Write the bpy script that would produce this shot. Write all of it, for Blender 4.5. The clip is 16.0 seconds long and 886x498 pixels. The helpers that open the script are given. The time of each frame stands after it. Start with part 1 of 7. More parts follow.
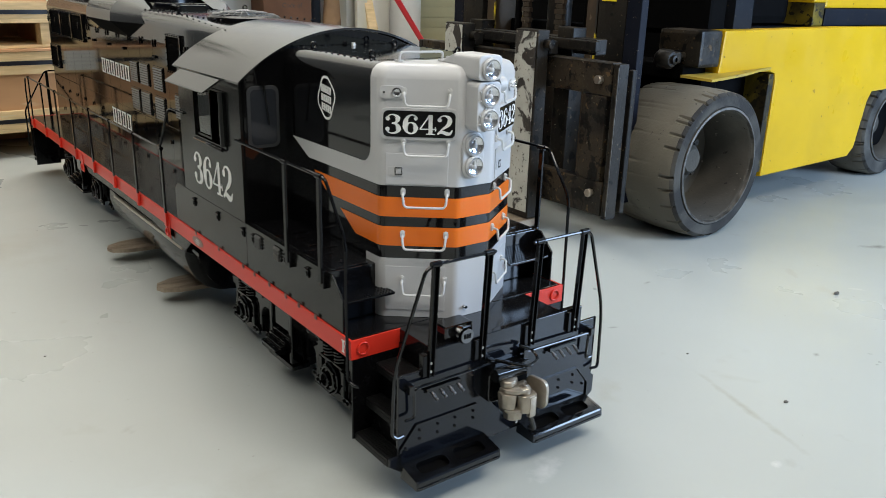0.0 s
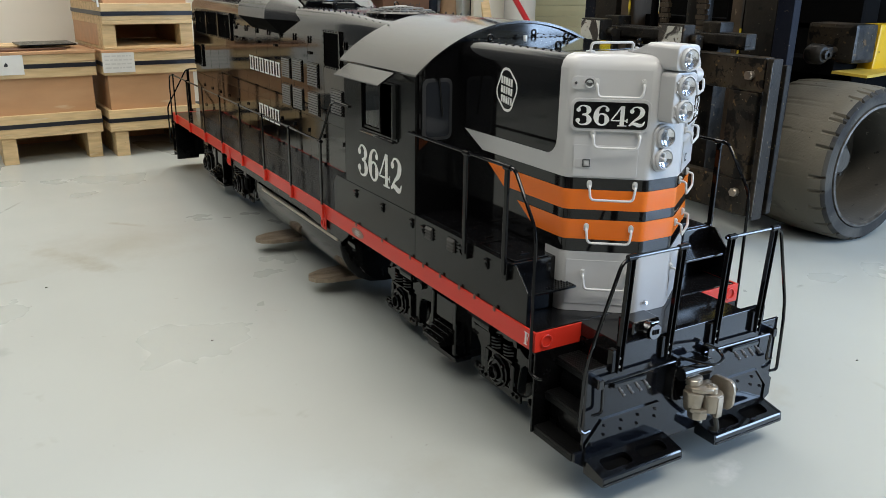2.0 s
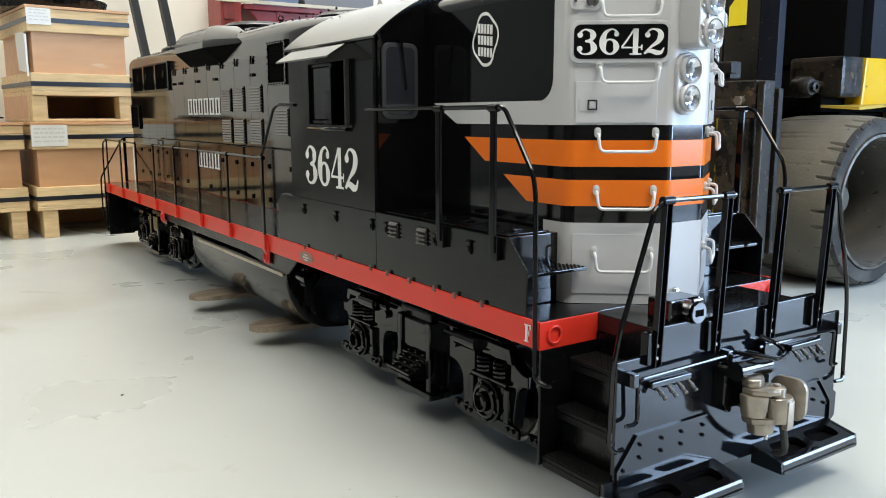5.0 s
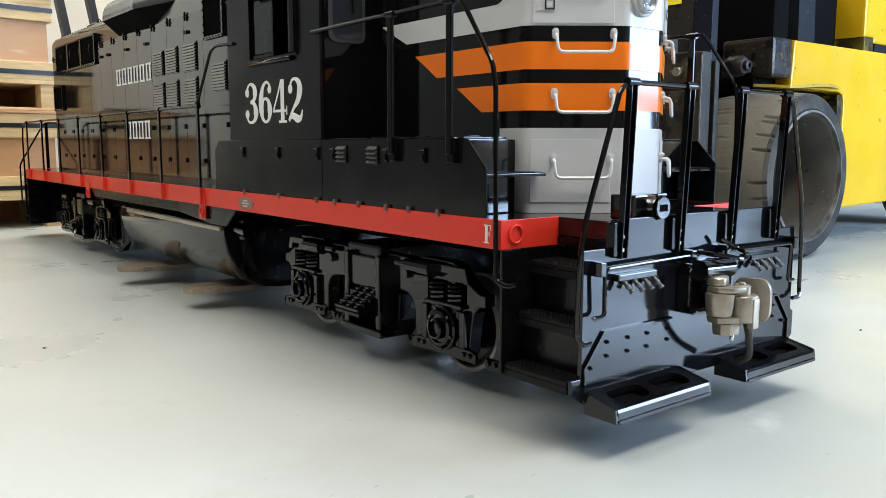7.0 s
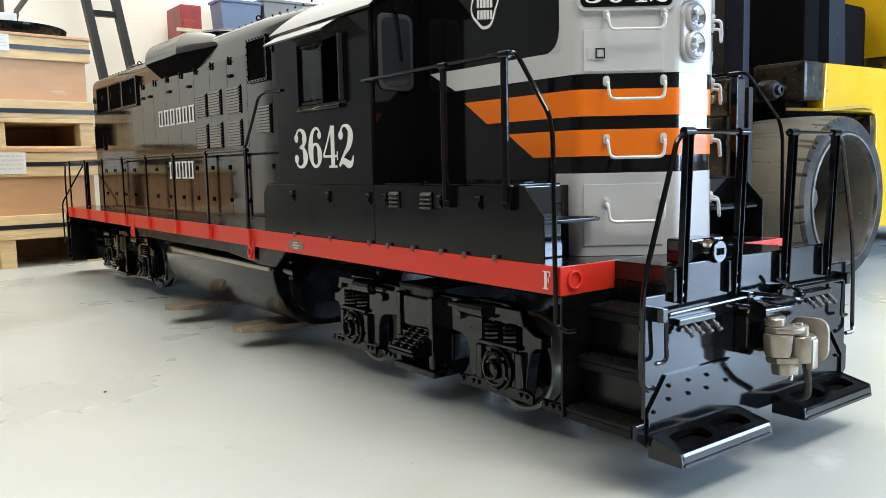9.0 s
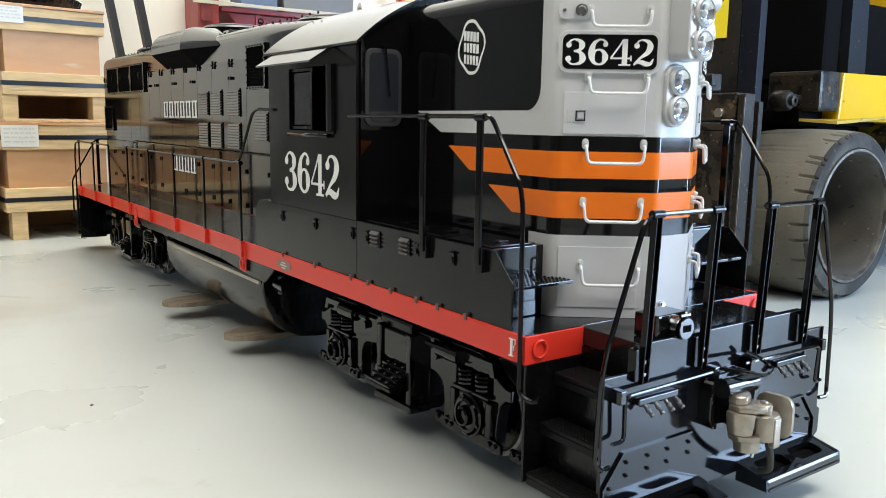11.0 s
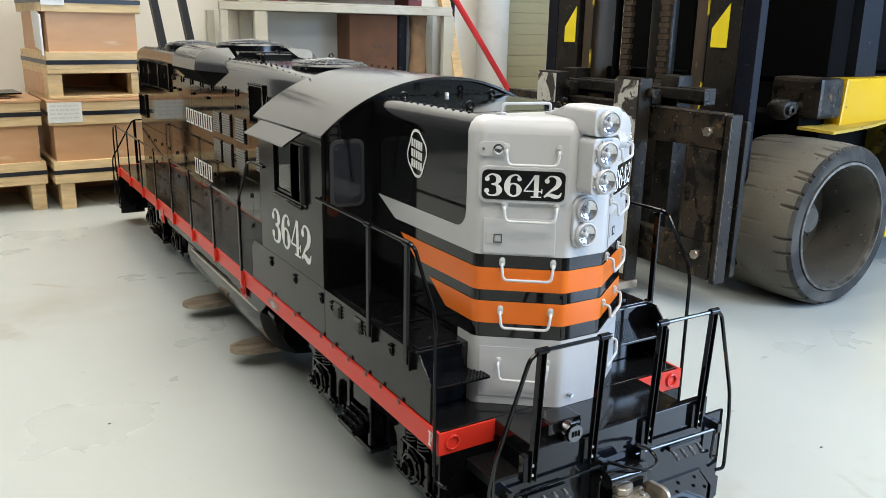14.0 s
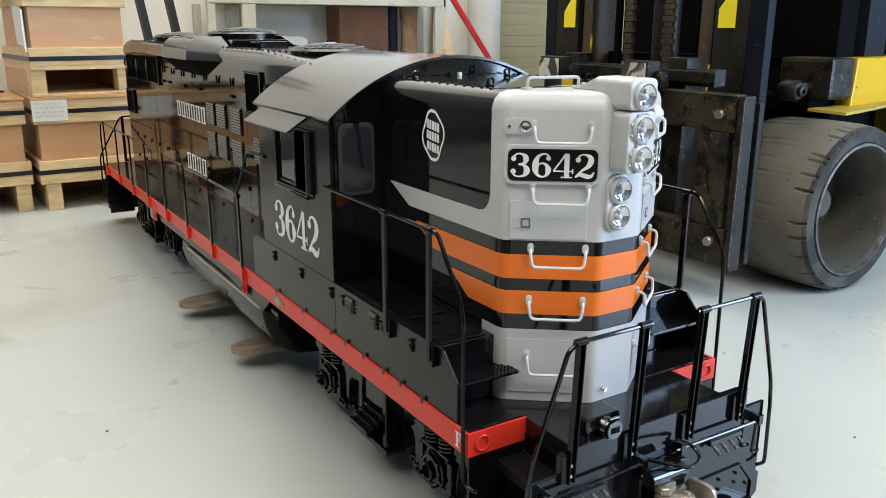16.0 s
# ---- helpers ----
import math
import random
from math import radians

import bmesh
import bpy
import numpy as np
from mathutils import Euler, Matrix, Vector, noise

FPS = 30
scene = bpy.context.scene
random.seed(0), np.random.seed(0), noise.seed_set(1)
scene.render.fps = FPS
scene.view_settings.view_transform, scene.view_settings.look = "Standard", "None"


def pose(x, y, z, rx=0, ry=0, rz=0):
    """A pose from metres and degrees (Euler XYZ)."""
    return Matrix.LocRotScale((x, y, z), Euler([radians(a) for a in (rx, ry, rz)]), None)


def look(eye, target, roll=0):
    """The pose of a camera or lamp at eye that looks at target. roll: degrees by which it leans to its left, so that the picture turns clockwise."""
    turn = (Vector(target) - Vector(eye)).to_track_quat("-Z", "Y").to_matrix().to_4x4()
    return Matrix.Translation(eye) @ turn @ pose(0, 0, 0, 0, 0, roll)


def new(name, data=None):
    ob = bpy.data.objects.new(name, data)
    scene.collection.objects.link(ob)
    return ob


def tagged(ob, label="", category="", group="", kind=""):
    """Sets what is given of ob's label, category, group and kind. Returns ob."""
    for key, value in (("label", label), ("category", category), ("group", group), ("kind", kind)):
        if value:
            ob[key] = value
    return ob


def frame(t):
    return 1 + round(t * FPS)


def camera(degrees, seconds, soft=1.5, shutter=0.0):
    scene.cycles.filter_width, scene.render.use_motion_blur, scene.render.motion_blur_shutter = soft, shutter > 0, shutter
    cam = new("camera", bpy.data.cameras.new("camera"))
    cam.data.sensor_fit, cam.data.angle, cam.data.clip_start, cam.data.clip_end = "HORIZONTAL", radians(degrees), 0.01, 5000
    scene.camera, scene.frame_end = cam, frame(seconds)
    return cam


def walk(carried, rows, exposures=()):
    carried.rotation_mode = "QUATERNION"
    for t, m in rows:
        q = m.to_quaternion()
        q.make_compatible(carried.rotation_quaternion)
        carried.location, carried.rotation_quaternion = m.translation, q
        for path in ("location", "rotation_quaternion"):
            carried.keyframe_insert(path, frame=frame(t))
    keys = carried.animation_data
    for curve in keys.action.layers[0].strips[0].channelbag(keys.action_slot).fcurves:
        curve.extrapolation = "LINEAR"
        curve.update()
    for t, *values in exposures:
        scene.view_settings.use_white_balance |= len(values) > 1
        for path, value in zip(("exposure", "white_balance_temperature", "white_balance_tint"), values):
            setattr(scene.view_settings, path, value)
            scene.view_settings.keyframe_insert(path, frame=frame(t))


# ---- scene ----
cam = camera(57.8, 16.0, soft=0.45, shutter=0.35)
PATH = [
    (0, (-0.688, -0.85, 0.668), (0.456, 0.662, 0.034), 1.7),
    (0.5, (-0.728, -0.82, 0.664), (0.414, 0.698, 0.04), 1.7),
    (1, (-0.764, -0.797, 0.662), (0.33, 0.757, 0.041), 1.7),
    (1.5, (-0.782, -0.785, 0.655), (0.241, 0.809, 0.01), 1.2),
    (2, (-0.8, -0.775, 0.651), (0.17, 0.855, 0.016), 0.9),
    (2.5, (-0.811, -0.764, 0.642), (0.169, 0.867, 0.026), 0.9),
    (3, (-0.817, -0.726, 0.609), (0.101, 0.971, 0.082), -1.3),
    (3.5, (-0.76, -0.649, 0.523), (0.126, 1.108, 0.167), -0.7),
    (4, (-0.721, -0.608, 0.479), (0.215, 1.127, 0.14), -0.7),
    (4.5, (-0.707, -0.596, 0.446), (0.315, 1.09, 0.112), -0.5),
    (5, (-0.702, -0.592, 0.412), (0.389, 1.052, 0.084), -0.1),
    (7.5, (-0.71, -0.556, 0.271), (0.54, 0.985, 0.023), -0.3),
    (8, (-0.717, -0.554, 0.281), (0.539, 0.984, 0.043), -0.9),
    (8.5, (-0.751, -0.55, 0.298), (0.464, 1.024, 0.088), -1.7),
    (11, (-0.699, -0.571, 0.414), (0.444, 1.039, 0.102), 0.9),
    (11.5, (-0.683, -0.605, 0.477), (0.458, 0.995, 0.103), 1.9),
    (12, (-0.665, -0.643, 0.522), (0.444, 0.965, 0.09), 2.1),
    (12.5, (-0.655, -0.672, 0.569), (0.435, 0.937, 0.097), 2.2),
    (13, (-0.638, -0.698, 0.61), (0.438, 0.91, 0.102), 1.9),
    (13.5, (-0.622, -0.71, 0.642), (0.394, 0.934, 0.129), 1.7),
    (14, (-0.629, -0.715, 0.659), (0.373, 0.933, 0.13), 1.2),
    (14.5, (-0.624, -0.715, 0.677), (0.378, 0.938, 0.165), 0.4),
    (15, (-0.611, -0.696, 0.651), (0.403, 0.95, 0.14), 0.2),
    (15.5, (-0.614, -0.668, 0.635), (0.409, 0.969, 0.112), 0.2),
    (16, (-0.631, -0.643, 0.63), (0.395, 0.988, 0.095), 0.2),
]
walk(cam, [(t, look(eye, target, roll)) for t, eye, target, roll in PATH],
     exposures=[(0, -0.40), (2.0, -0.42), (2.6, -0.39), (3.2, -0.26), (4, -0.24), (5, 0.05), (7.5, 0.12), (8.5, 0.16), (11, 0.14), (12.5, 0.10), (14, -0.06), (16, -0.12)])

# ---- world, lights, exposure ----
world = bpy.data.worlds.new("world")
scene.world = world
world.use_nodes = True
wn = world.node_tree.nodes
sky = wn.new("ShaderNodeTexSky")
sky.sky_type, sky.sun_disc = "NISHITA", False
sky.sun_elevation, sky.sun_rotation = radians(39), radians(77)
wn["Background"].inputs["Strength"].default_value = 0.12
world.node_tree.links.new(sky.outputs["Color"], wn["Background"].inputs["Color"])

ROOM_X0, ROOM_X1, ROOM_Y0, ROOM_Y1, ROOM_H = -4.6, 5.6, -2.6, 3.05, 3.1
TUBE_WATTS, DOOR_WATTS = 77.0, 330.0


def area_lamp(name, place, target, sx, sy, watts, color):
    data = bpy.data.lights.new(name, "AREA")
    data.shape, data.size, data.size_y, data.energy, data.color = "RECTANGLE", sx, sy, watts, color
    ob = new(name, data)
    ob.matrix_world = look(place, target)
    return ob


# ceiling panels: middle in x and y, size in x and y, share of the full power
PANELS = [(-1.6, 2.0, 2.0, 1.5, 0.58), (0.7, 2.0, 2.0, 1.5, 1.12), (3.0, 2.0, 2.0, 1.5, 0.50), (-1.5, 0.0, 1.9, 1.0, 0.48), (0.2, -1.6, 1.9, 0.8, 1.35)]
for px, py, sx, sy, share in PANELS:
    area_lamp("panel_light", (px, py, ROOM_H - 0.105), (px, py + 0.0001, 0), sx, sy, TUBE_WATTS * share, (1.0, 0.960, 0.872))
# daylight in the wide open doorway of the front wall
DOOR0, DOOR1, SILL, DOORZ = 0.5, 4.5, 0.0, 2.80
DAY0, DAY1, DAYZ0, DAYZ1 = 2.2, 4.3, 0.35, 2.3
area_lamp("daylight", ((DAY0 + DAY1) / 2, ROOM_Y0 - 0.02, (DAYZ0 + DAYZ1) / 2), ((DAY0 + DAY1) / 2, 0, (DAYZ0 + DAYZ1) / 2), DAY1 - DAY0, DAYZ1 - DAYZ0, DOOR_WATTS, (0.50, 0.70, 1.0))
sun_data = bpy.data.lights.new("sun", "SUN")
sun_data.energy, sun_data.angle, sun_data.color = 3.0, radians(0.5), (1.0, 0.95, 0.88)
sun = new("sun", sun_data)
sun.matrix_world = look((9.0, -4.0, 7.0), (0.5, -6.0, 0.0))

# ---- materials ----


def material(name, color, rough=0.5, metal=0.0, vary=0.0, scale=20.0, second=None, amount=0.5, edge=0.1,
             bump=0.0, bump_scale=200.0, coat=0.0, stretch=(1, 1, 1), rough_vary=0.0, spec=0.5, emit=0.0, flecks=()):
    """A principled surface: colour, a slow drift of its value, patches of a second colour, fine relief, uneven gloss."""
    m = bpy.data.materials.new(name)
    m.use_nodes = True
    n, l = m.node_tree.nodes, m.node_tree.links
    p = n["Principled BSDF"]
    p.inputs["Base Color"].default_value = (*color, 1)
    p.inputs["Roughness"].default_value = rough
    p.inputs["Metallic"].default_value = metal
    p.inputs["Specular IOR Level"].default_value = spec
    p.inputs["Coat Weight"].default_value = coat
    p.inputs["Coat Roughness"].default_value = 0.04
    if emit:
        p.inputs["Emission Color"].default_value = (*color, 1)
        p.inputs["Emission Strength"].default_value = emit
    coord = n.new("ShaderNodeTexCoord")
    mapping = n.new("ShaderNodeMapping")
    mapping.inputs["Scale"].default_value = stretch
    l.new(coord.outputs["Object"], mapping.inputs["Vector"])

    def noise_node(s, detail=4.0, distort=0.0):
        t = n.new("ShaderNodeTexNoise")
        t.inputs["Scale"].default_value, t.inputs["Detail"].default_value, t.inputs["Distortion"].default_value = s, detail, distort
        l.new(mapping.outputs["Vector"], t.inputs["Vector"])
        return t

    tint = None
    if vary:
        t = noise_node(scale)
        info = n.new("ShaderNodeObjectInfo")
        add = n.new("ShaderNodeMath")
        add.operation = "MULTIPLY_ADD"
        l.new(info.outputs["Random"], add.inputs[0])
        add.inputs[1].default_value = 0.25
        l.new(t.outputs["Fac"], add.inputs[2])
        r = n.new("ShaderNodeMapRange")
        r.inputs["From Min"].default_value, r.inputs["From Max"].default_value = 0.25, 0.95
        r.inputs["To Min"].default_value, r.inputs["To Max"].default_value = 1 - vary, 1 + vary
        l.new(add.outputs[0], r.inputs["Value"])
        mix = n.new("ShaderNodeMix")
        mix.data_type, mix.blend_type = "RGBA", "MULTIPLY"
        mix.inputs[0].default_value = 1.0
        mix.inputs[6].default_value = (*color, 1)
        l.new(r.outputs["Result"], mix.inputs[7])
        tint = mix.outputs[2]
        l.new(tint, p.inputs["Base Color"])
    if second:
        t = noise_node(scale * 0.6, 8.0, 0.6)
        r = n.new("ShaderNodeMapRange")
        r.inputs["From Min"].default_value, r.inputs["From Max"].default_value = 1 - amount - edge, 1 - amount + edge
        l.new(t.outputs["Fac"], r.inputs["Value"])
        mix = n.new("ShaderNodeMix")
        mix.data_type = "RGBA"
        l.new(r.outputs["Result"], mix.inputs[0])
        if tint:
            l.new(tint, mix.inputs[6])
        else:
            mix.inputs[6].default_value = (*color, 1)
        mix.inputs[7].default_value = (*second, 1)
        l.new(mix.outputs[2], p.inputs["Base Color"])
    for fleck, fleck_scale, share in flecks:
        t = noise_node(fleck_scale, 5.0, 0.4)
        r = n.new("ShaderNodeMapRange")
        soft = 0.07 if fleck_scale < 12 else 0.015
        r.inputs["From Min"].default_value, r.inputs["From Max"].default_value = 1 - share - soft, 1 - share + soft
        l.new(t.outputs["Fac"], r.inputs["Value"])
        mix = n.new("ShaderNodeMix")
        mix.data_type = "RGBA"
        l.new(r.outputs["Result"], mix.inputs[0])
        if p.inputs["Base Color"].links:
            l.new(p.inputs["Base Color"].links[0].from_socket, mix.inputs[6])
        else:
            mix.inputs[6].default_value = (*color, 1)
        mix.inputs[7].default_value = (*fleck, 1)
        l.new(mix.outputs[2], p.inputs["Base Color"])
    if rough_vary:
        t = noise_node(scale * 1.7, 6.0)
        r = n.new("ShaderNodeMapRange")
        r.inputs["From Min"].default_value, r.inputs["From Max"].default_value = 0.3, 0.7
        r.inputs["To Min"].default_value, r.inputs["To Max"].default_value = max(0.02, rough - rough_vary), rough + rough_vary
        l.new(t.outputs["Fac"], r.inputs["Value"])
        l.new(r.outputs["Result"], p.inputs["Roughness"])
    if bump:
        t = noise_node(bump_scale, 6.0)
        b = n.new("ShaderNodeBump")
        b.inputs["Strength"].default_value = bump
        b.inputs["Distance"].default_value = 0.002
        l.new(t.outputs["Fac"], b.inputs["Height"])
        l.new(b.outputs["Normal"], p.inputs["Normal"])
    return m


BLACK = material("gloss_black_paint", (0.0035, 0.0035, 0.004), 0.07, rough_vary=0.03, scale=9, bump=0.010, bump_scale=60, spec=0.55)
RAIL_BLACK = material("handrail_black_paint", (0.0035, 0.0035, 0.004), 0.09, rough_vary=0.03, scale=30, bump=0.02, bump_scale=200, spec=0.22)
PILOT_BLACK = material("pilot_black_paint", (0.005, 0.006, 0.009), 0.09, rough_vary=0.03, scale=12, bump=0.010, bump_scale=70, spec=0.48)
CAB_BLACK = material("cab_black_paint", (0.0045, 0.005, 0.005), 0.18, rough_vary=0.05, scale=8, bump=0.02, bump_scale=90, spec=0.30)
TREAD = material("rough_black_tread", (0.004, 0.004, 0.0045), 0.4, vary=0.3, scale=60, bump=0.4, bump_scale=300, spec=0.18)
ROOF_BLACK = material("roof_black_paint", (0.006, 0.006, 0.0065), 0.13, rough_vary=0.03, scale=12, bump=0.012, bump_scale=200, spec=0.75)
BLACK_DULL = material("satin_black_paint", (0.003, 0.003, 0.0035), 0.22, rough_vary=0.08, scale=30, bump=0.06, bump_scale=300, spec=0.28)
DARK = material("dark_interior", (0.003, 0.003, 0.0032), 0.8, vary=0.2, scale=40, spec=0.04)
SILVER = material("silver_paint", (0.52, 0.52, 0.525), 0.34, 0.0, vary=0.04, scale=14, bump=0.02, bump_scale=500, rough_vary=0.05)
ORANGE = material("orange_paint", (0.80, 0.170, 0.011), 0.24, vary=0.04, scale=10, bump=0.01, spec=0.4)
RED = material("red_paint", (0.66, 0.034, 0.018), 0.33, vary=0.06, scale=12, bump=0.02, spec=0.4)
WHITE = material("white_lettering", (0.80, 0.80, 0.78), 0.45, vary=0.03, scale=30)
BRIGHT = material("polished_metal", (0.75, 0.76, 0.78), 0.14, 1.0, rough_vary=0.05, scale=60)
STEEL = material("cast_steel", (0.40, 0.35, 0.285), 0.31, 0.75, vary=0.18, scale=50, second=(0.32, 0.28, 0.235), amount=0.38, bump=0.2, bump_scale=350, flecks=[((0.10, 0.08, 0.06), 120, 0.29)])
WHEEL = material("worn_wheel_steel", (0.42, 0.41, 0.39), 0.36, 0.6, vary=0.2, scale=60, rough_vary=0.1)
LENS = material("headlight_reflector", (0.74, 0.75, 0.78), 0.13, 0.92, rough_vary=0.06, scale=90)
FLOOR_M = material("painted_concrete", (0.405, 0.432, 0.418), 0.34, vary=0.10, scale=1.3, second=(0.39, 0.402, 0.378), amount=0.42, edge=0.24,
                   bump=0.07, bump_scale=14, rough_vary=0.13, spec=0.4, flecks=[((0.365, 0.365, 0.33), 5.0, 0.27), ((0.33, 0.325, 0.30), 11.0, 0.24), ((0.32, 0.315, 0.295), 60.0, 0.26), ((0.12, 0.115, 0.10), 110.0, 0.222)])


def stain(m, x, y, rx, ry, turn, color, strength, grain):
    """A soft-edged, mottled stain of a painted floor: an ellipse about (x, y), broken up by noise."""
    n, l = m.node_tree.nodes, m.node_tree.links
    p = n["Principled BSDF"]
    coord, mapping = n.new("ShaderNodeTexCoord"), n.new("ShaderNodeMapping")
    mapping.vector_type = "TEXTURE"
    mapping.inputs["Location"].default_value = (x, y, 0)
    mapping.inputs["Rotation"].default_value = (0, 0, radians(turn))
    mapping.inputs["Scale"].default_value = (rx, ry, 1)
    l.new(coord.outputs["Object"], mapping.inputs["Vector"])
    far = n.new("ShaderNodeVectorMath")
    far.operation = "LENGTH"
    l.new(mapping.outputs["Vector"], far.inputs[0])
    t = n.new("ShaderNodeTexNoise")
    t.inputs["Scale"].default_value, t.inputs["Detail"].default_value, t.inputs["Roughness"].default_value = grain, 6.0, 0.65
    l.new(coord.outputs["Object"], t.inputs["Vector"])
    add = n.new("ShaderNodeMath")
    add.operation = "MULTIPLY_ADD"
    l.new(t.outputs["Fac"], add.inputs[0])
    add.inputs[1].default_value = 2.2
    l.new(far.outputs["Value"], add.inputs[2])
    r = n.new("ShaderNodeMapRange")
    r.inputs["From Min"].default_value, r.inputs["From Max"].default_value = 2.0, 0.9
    r.inputs["To Min"].default_value, r.inputs["To Max"].default_value = 0.0, strength
    l.new(add.outputs[0], r.inputs["Value"])
    mix = n.new("ShaderNodeMix")
    mix.data_type = "RGBA"
    l.new(r.outputs["Result"], mix.inputs[0])
    l.new(p.inputs["Base Color"].links[0].from_socket, mix.inputs[6])
    mix.inputs[7].default_value = (*color, 1)
    l.new(mix.outputs[2], p.inputs["Base Color"])


TAN, SOOT, SCUFF = (0.27, 0.235, 0.175), (0.12, 0.115, 0.10), (0.62, 0.62, 0.60)
for x, y, rx, ry, turn, color, strength, grain in (
        (-0.63, 1.24, 0.20, 0.045, -62, TAN, 0.75, 16), (-0.47, 1.49, 0.075, 0.016, -42, TAN, 0.8, 22), (-0.52, 1.30, 0.30, 0.20, 20, TAN, 0.40, 7),
        (-0.74, 1.81, 0.11, 0.007, 60, SOOT, 0.8, 30), (-0.82, 1.14, 0.09, 0.014, 4, TAN, 0.8, 22), (-0.83, 0.76, 0.045, 0.030, 10, SOOT, 0.35, 30),
        (1.56, 0.12, 0.075, 0.018, -30, SOOT, 0.9, 30), (0.047, -0.143, 0.045, 0.022, 20, SCUFF, 0.9, 40), (0.784, 0.284, 0.022, 0.007, 10, SOOT, 0.7, 40),
        (0.514, 0.148, 0.018, 0.006, -20, SOOT, 0.7, 40), (0.45, -0.20, 0.010, 0.20, -18, TAN, 0.5, 24), (1.18, -0.02, 0.022, 0.010, -50, SCUFF, 0.8, 40),
        (0.339, -0.329, 0.012, 0.010, 0, SCUFF, 0.8, 50), (0.75, -0.159, 0.012, 0.006, 15, SOOT, 0.7, 50), (-0.30, -0.02, 0.26, 0.12, -30, TAN, 0.28, 9)):
    stain(FLOOR_M, x, y, rx, ry, turn, color, strength, grain)
WALL_M = material("cream_wall_paint", (0.80, 0.775, 0.70), 0.7, vary=0.05, scale=1.2, bump=0.08, bump_scale=60)
CEIL_M = material("white_ceiling", (0.45, 0.45, 0.44), 0.8, vary=0.04, scale=2, bump=0.05, bump_scale=40)
# unseen closing walls, toned dark so the gloss black paint mirrors little light
UNSEEN_WALL_M = material("grey_block_paint", (0.075, 0.075, 0.074), 0.7, vary=0.12, scale=2.0, bump=0.1, bump_scale=50)
# unseen stretch of the back wall, darkened so the cab side reflects dark
DARK_BAY_M = material("unseen_bay_dark_grey", (0.17, 0.17, 0.165), 0.7, vary=0.12, scale=2.0, bump=0.1, bump_scale=50)
COVE_M = material("grey_cove_base", (0.10, 0.11, 0.115), 0.5, vary=0.12, scale=8)
WOOD = material("pine_board", (0.66, 0.485, 0.265), 0.62, vary=0.26, scale=8, second=(0.50, 0.345, 0.17), amount=0.38, edge=0.12, bump=0.3, bump_scale=120, stretch=(1.2, 9, 9), flecks=[((0.27, 0.155, 0.07), 4, 0.28), ((0.72, 0.60, 0.41), 9, 0.28), ((0.12, 0.08, 0.05), 30, 0.26)])
PLY = material("plywood_panel", (0.56, 0.31, 0.155), 0.48, vary=0.22, scale=5, second=(0.58, 0.35, 0.19), amount=0.42, edge=0.25, bump=0.12, bump_scale=90, stretch=(1, 7, 4), flecks=[((0.33, 0.18, 0.085), 6, 0.28), ((0.64, 0.48, 0.31), 11, 0.27)])
BAND = material("black_strap", (0.012, 0.013, 0.019), 0.35, vary=0.2, scale=30)
PAPER = material("paper_label", (0.72, 0.72, 0.69), 0.55, vary=0.05, scale=25, bump=0.1, bump_scale=40)
INK = material("ink", (0.03, 0.03, 0.035), 0.6)
CARD = material("brown_cardboard", (0.125, 0.056, 0.028), 0.8, vary=0.2, scale=8, second=(0.08, 0.036, 0.019), amount=0.4, edge=0.2, bump=0.15, bump_scale=80)
SHELF_M = material("beige_steel_paint", (0.50, 0.48, 0.40), 0.45, vary=0.1, scale=14, second=(0.36, 0.33, 0.27), amount=0.3, bump=0.06)
MAROON = material("maroon_paint", (0.20, 0.022, 0.028), 0.35, vary=0.2, scale=10, second=(0.10, 0.02, 0.02), amount=0.35, bump=0.1)
RED_BAR = material("bright_red_paint", (0.62, 0.02, 0.03), 0.35, vary=0.08, scale=20)
YELLOW = material("yellow_enamel", (0.57, 0.345, 0.004), 0.36, vary=0.10, scale=5, second=(0.50, 0.305, 0.008), amount=0.34, edge=0.14, bump=0.08, bump_scale=60, rough_vary=0.12, spec=0.30, flecks=[((0.30, 0.17, 0.015), 22, 0.265), ((0.06, 0.04, 0.015), 26, 0.262), ((0.02, 0.016, 0.012), 55, 0.27)])
FENDER_M = material("dirty_yellow_enamel", (0.46, 0.31, 0.03), 0.5, vary=0.2, scale=14, second=(0.27, 0.21, 0.07), amount=0.46, edge=0.2, bump=0.2, bump_scale=70, spec=0.25, flecks=[((0.10, 0.075, 0.03), 30, 0.33), ((0.02, 0.018, 0.014), 60, 0.31)])
HAZARD = material("hazard_yellow", (0.82, 0.66, 0.01), 0.45, vary=0.08, scale=20)
GREASE = material("greasy_dark_steel", (0.011, 0.0105, 0.0098), 0.42, 0.1, vary=0.45, scale=7, second=(0.034, 0.027, 0.019), amount=0.40, edge=0.16, bump=0.4, bump_scale=110, rough_vary=0.16, spec=0.22, flecks=[((0.085, 0.062, 0.038), 85, 0.335), ((0.006, 0.0058, 0.0055), 30, 0.40), ((0.21, 0.19, 0.15), 150, 0.275)])
RUSTY = material("worn_rusty_steel", (0.020, 0.0175, 0.014), 0.42, 0.1, vary=0.45, scale=9, second=(0.062, 0.044, 0.026), amount=0.43, edge=0.14, bump=0.6, bump_scale=95, rough_vary=0.18, spec=0.25, flecks=[((0.105, 0.066, 0.032), 60, 0.355), ((0.007, 0.0065, 0.006), 24, 0.43), ((0.009, 0.008, 0.007), 110, 0.36), ((0.26, 0.23, 0.18), 130, 0.29)])
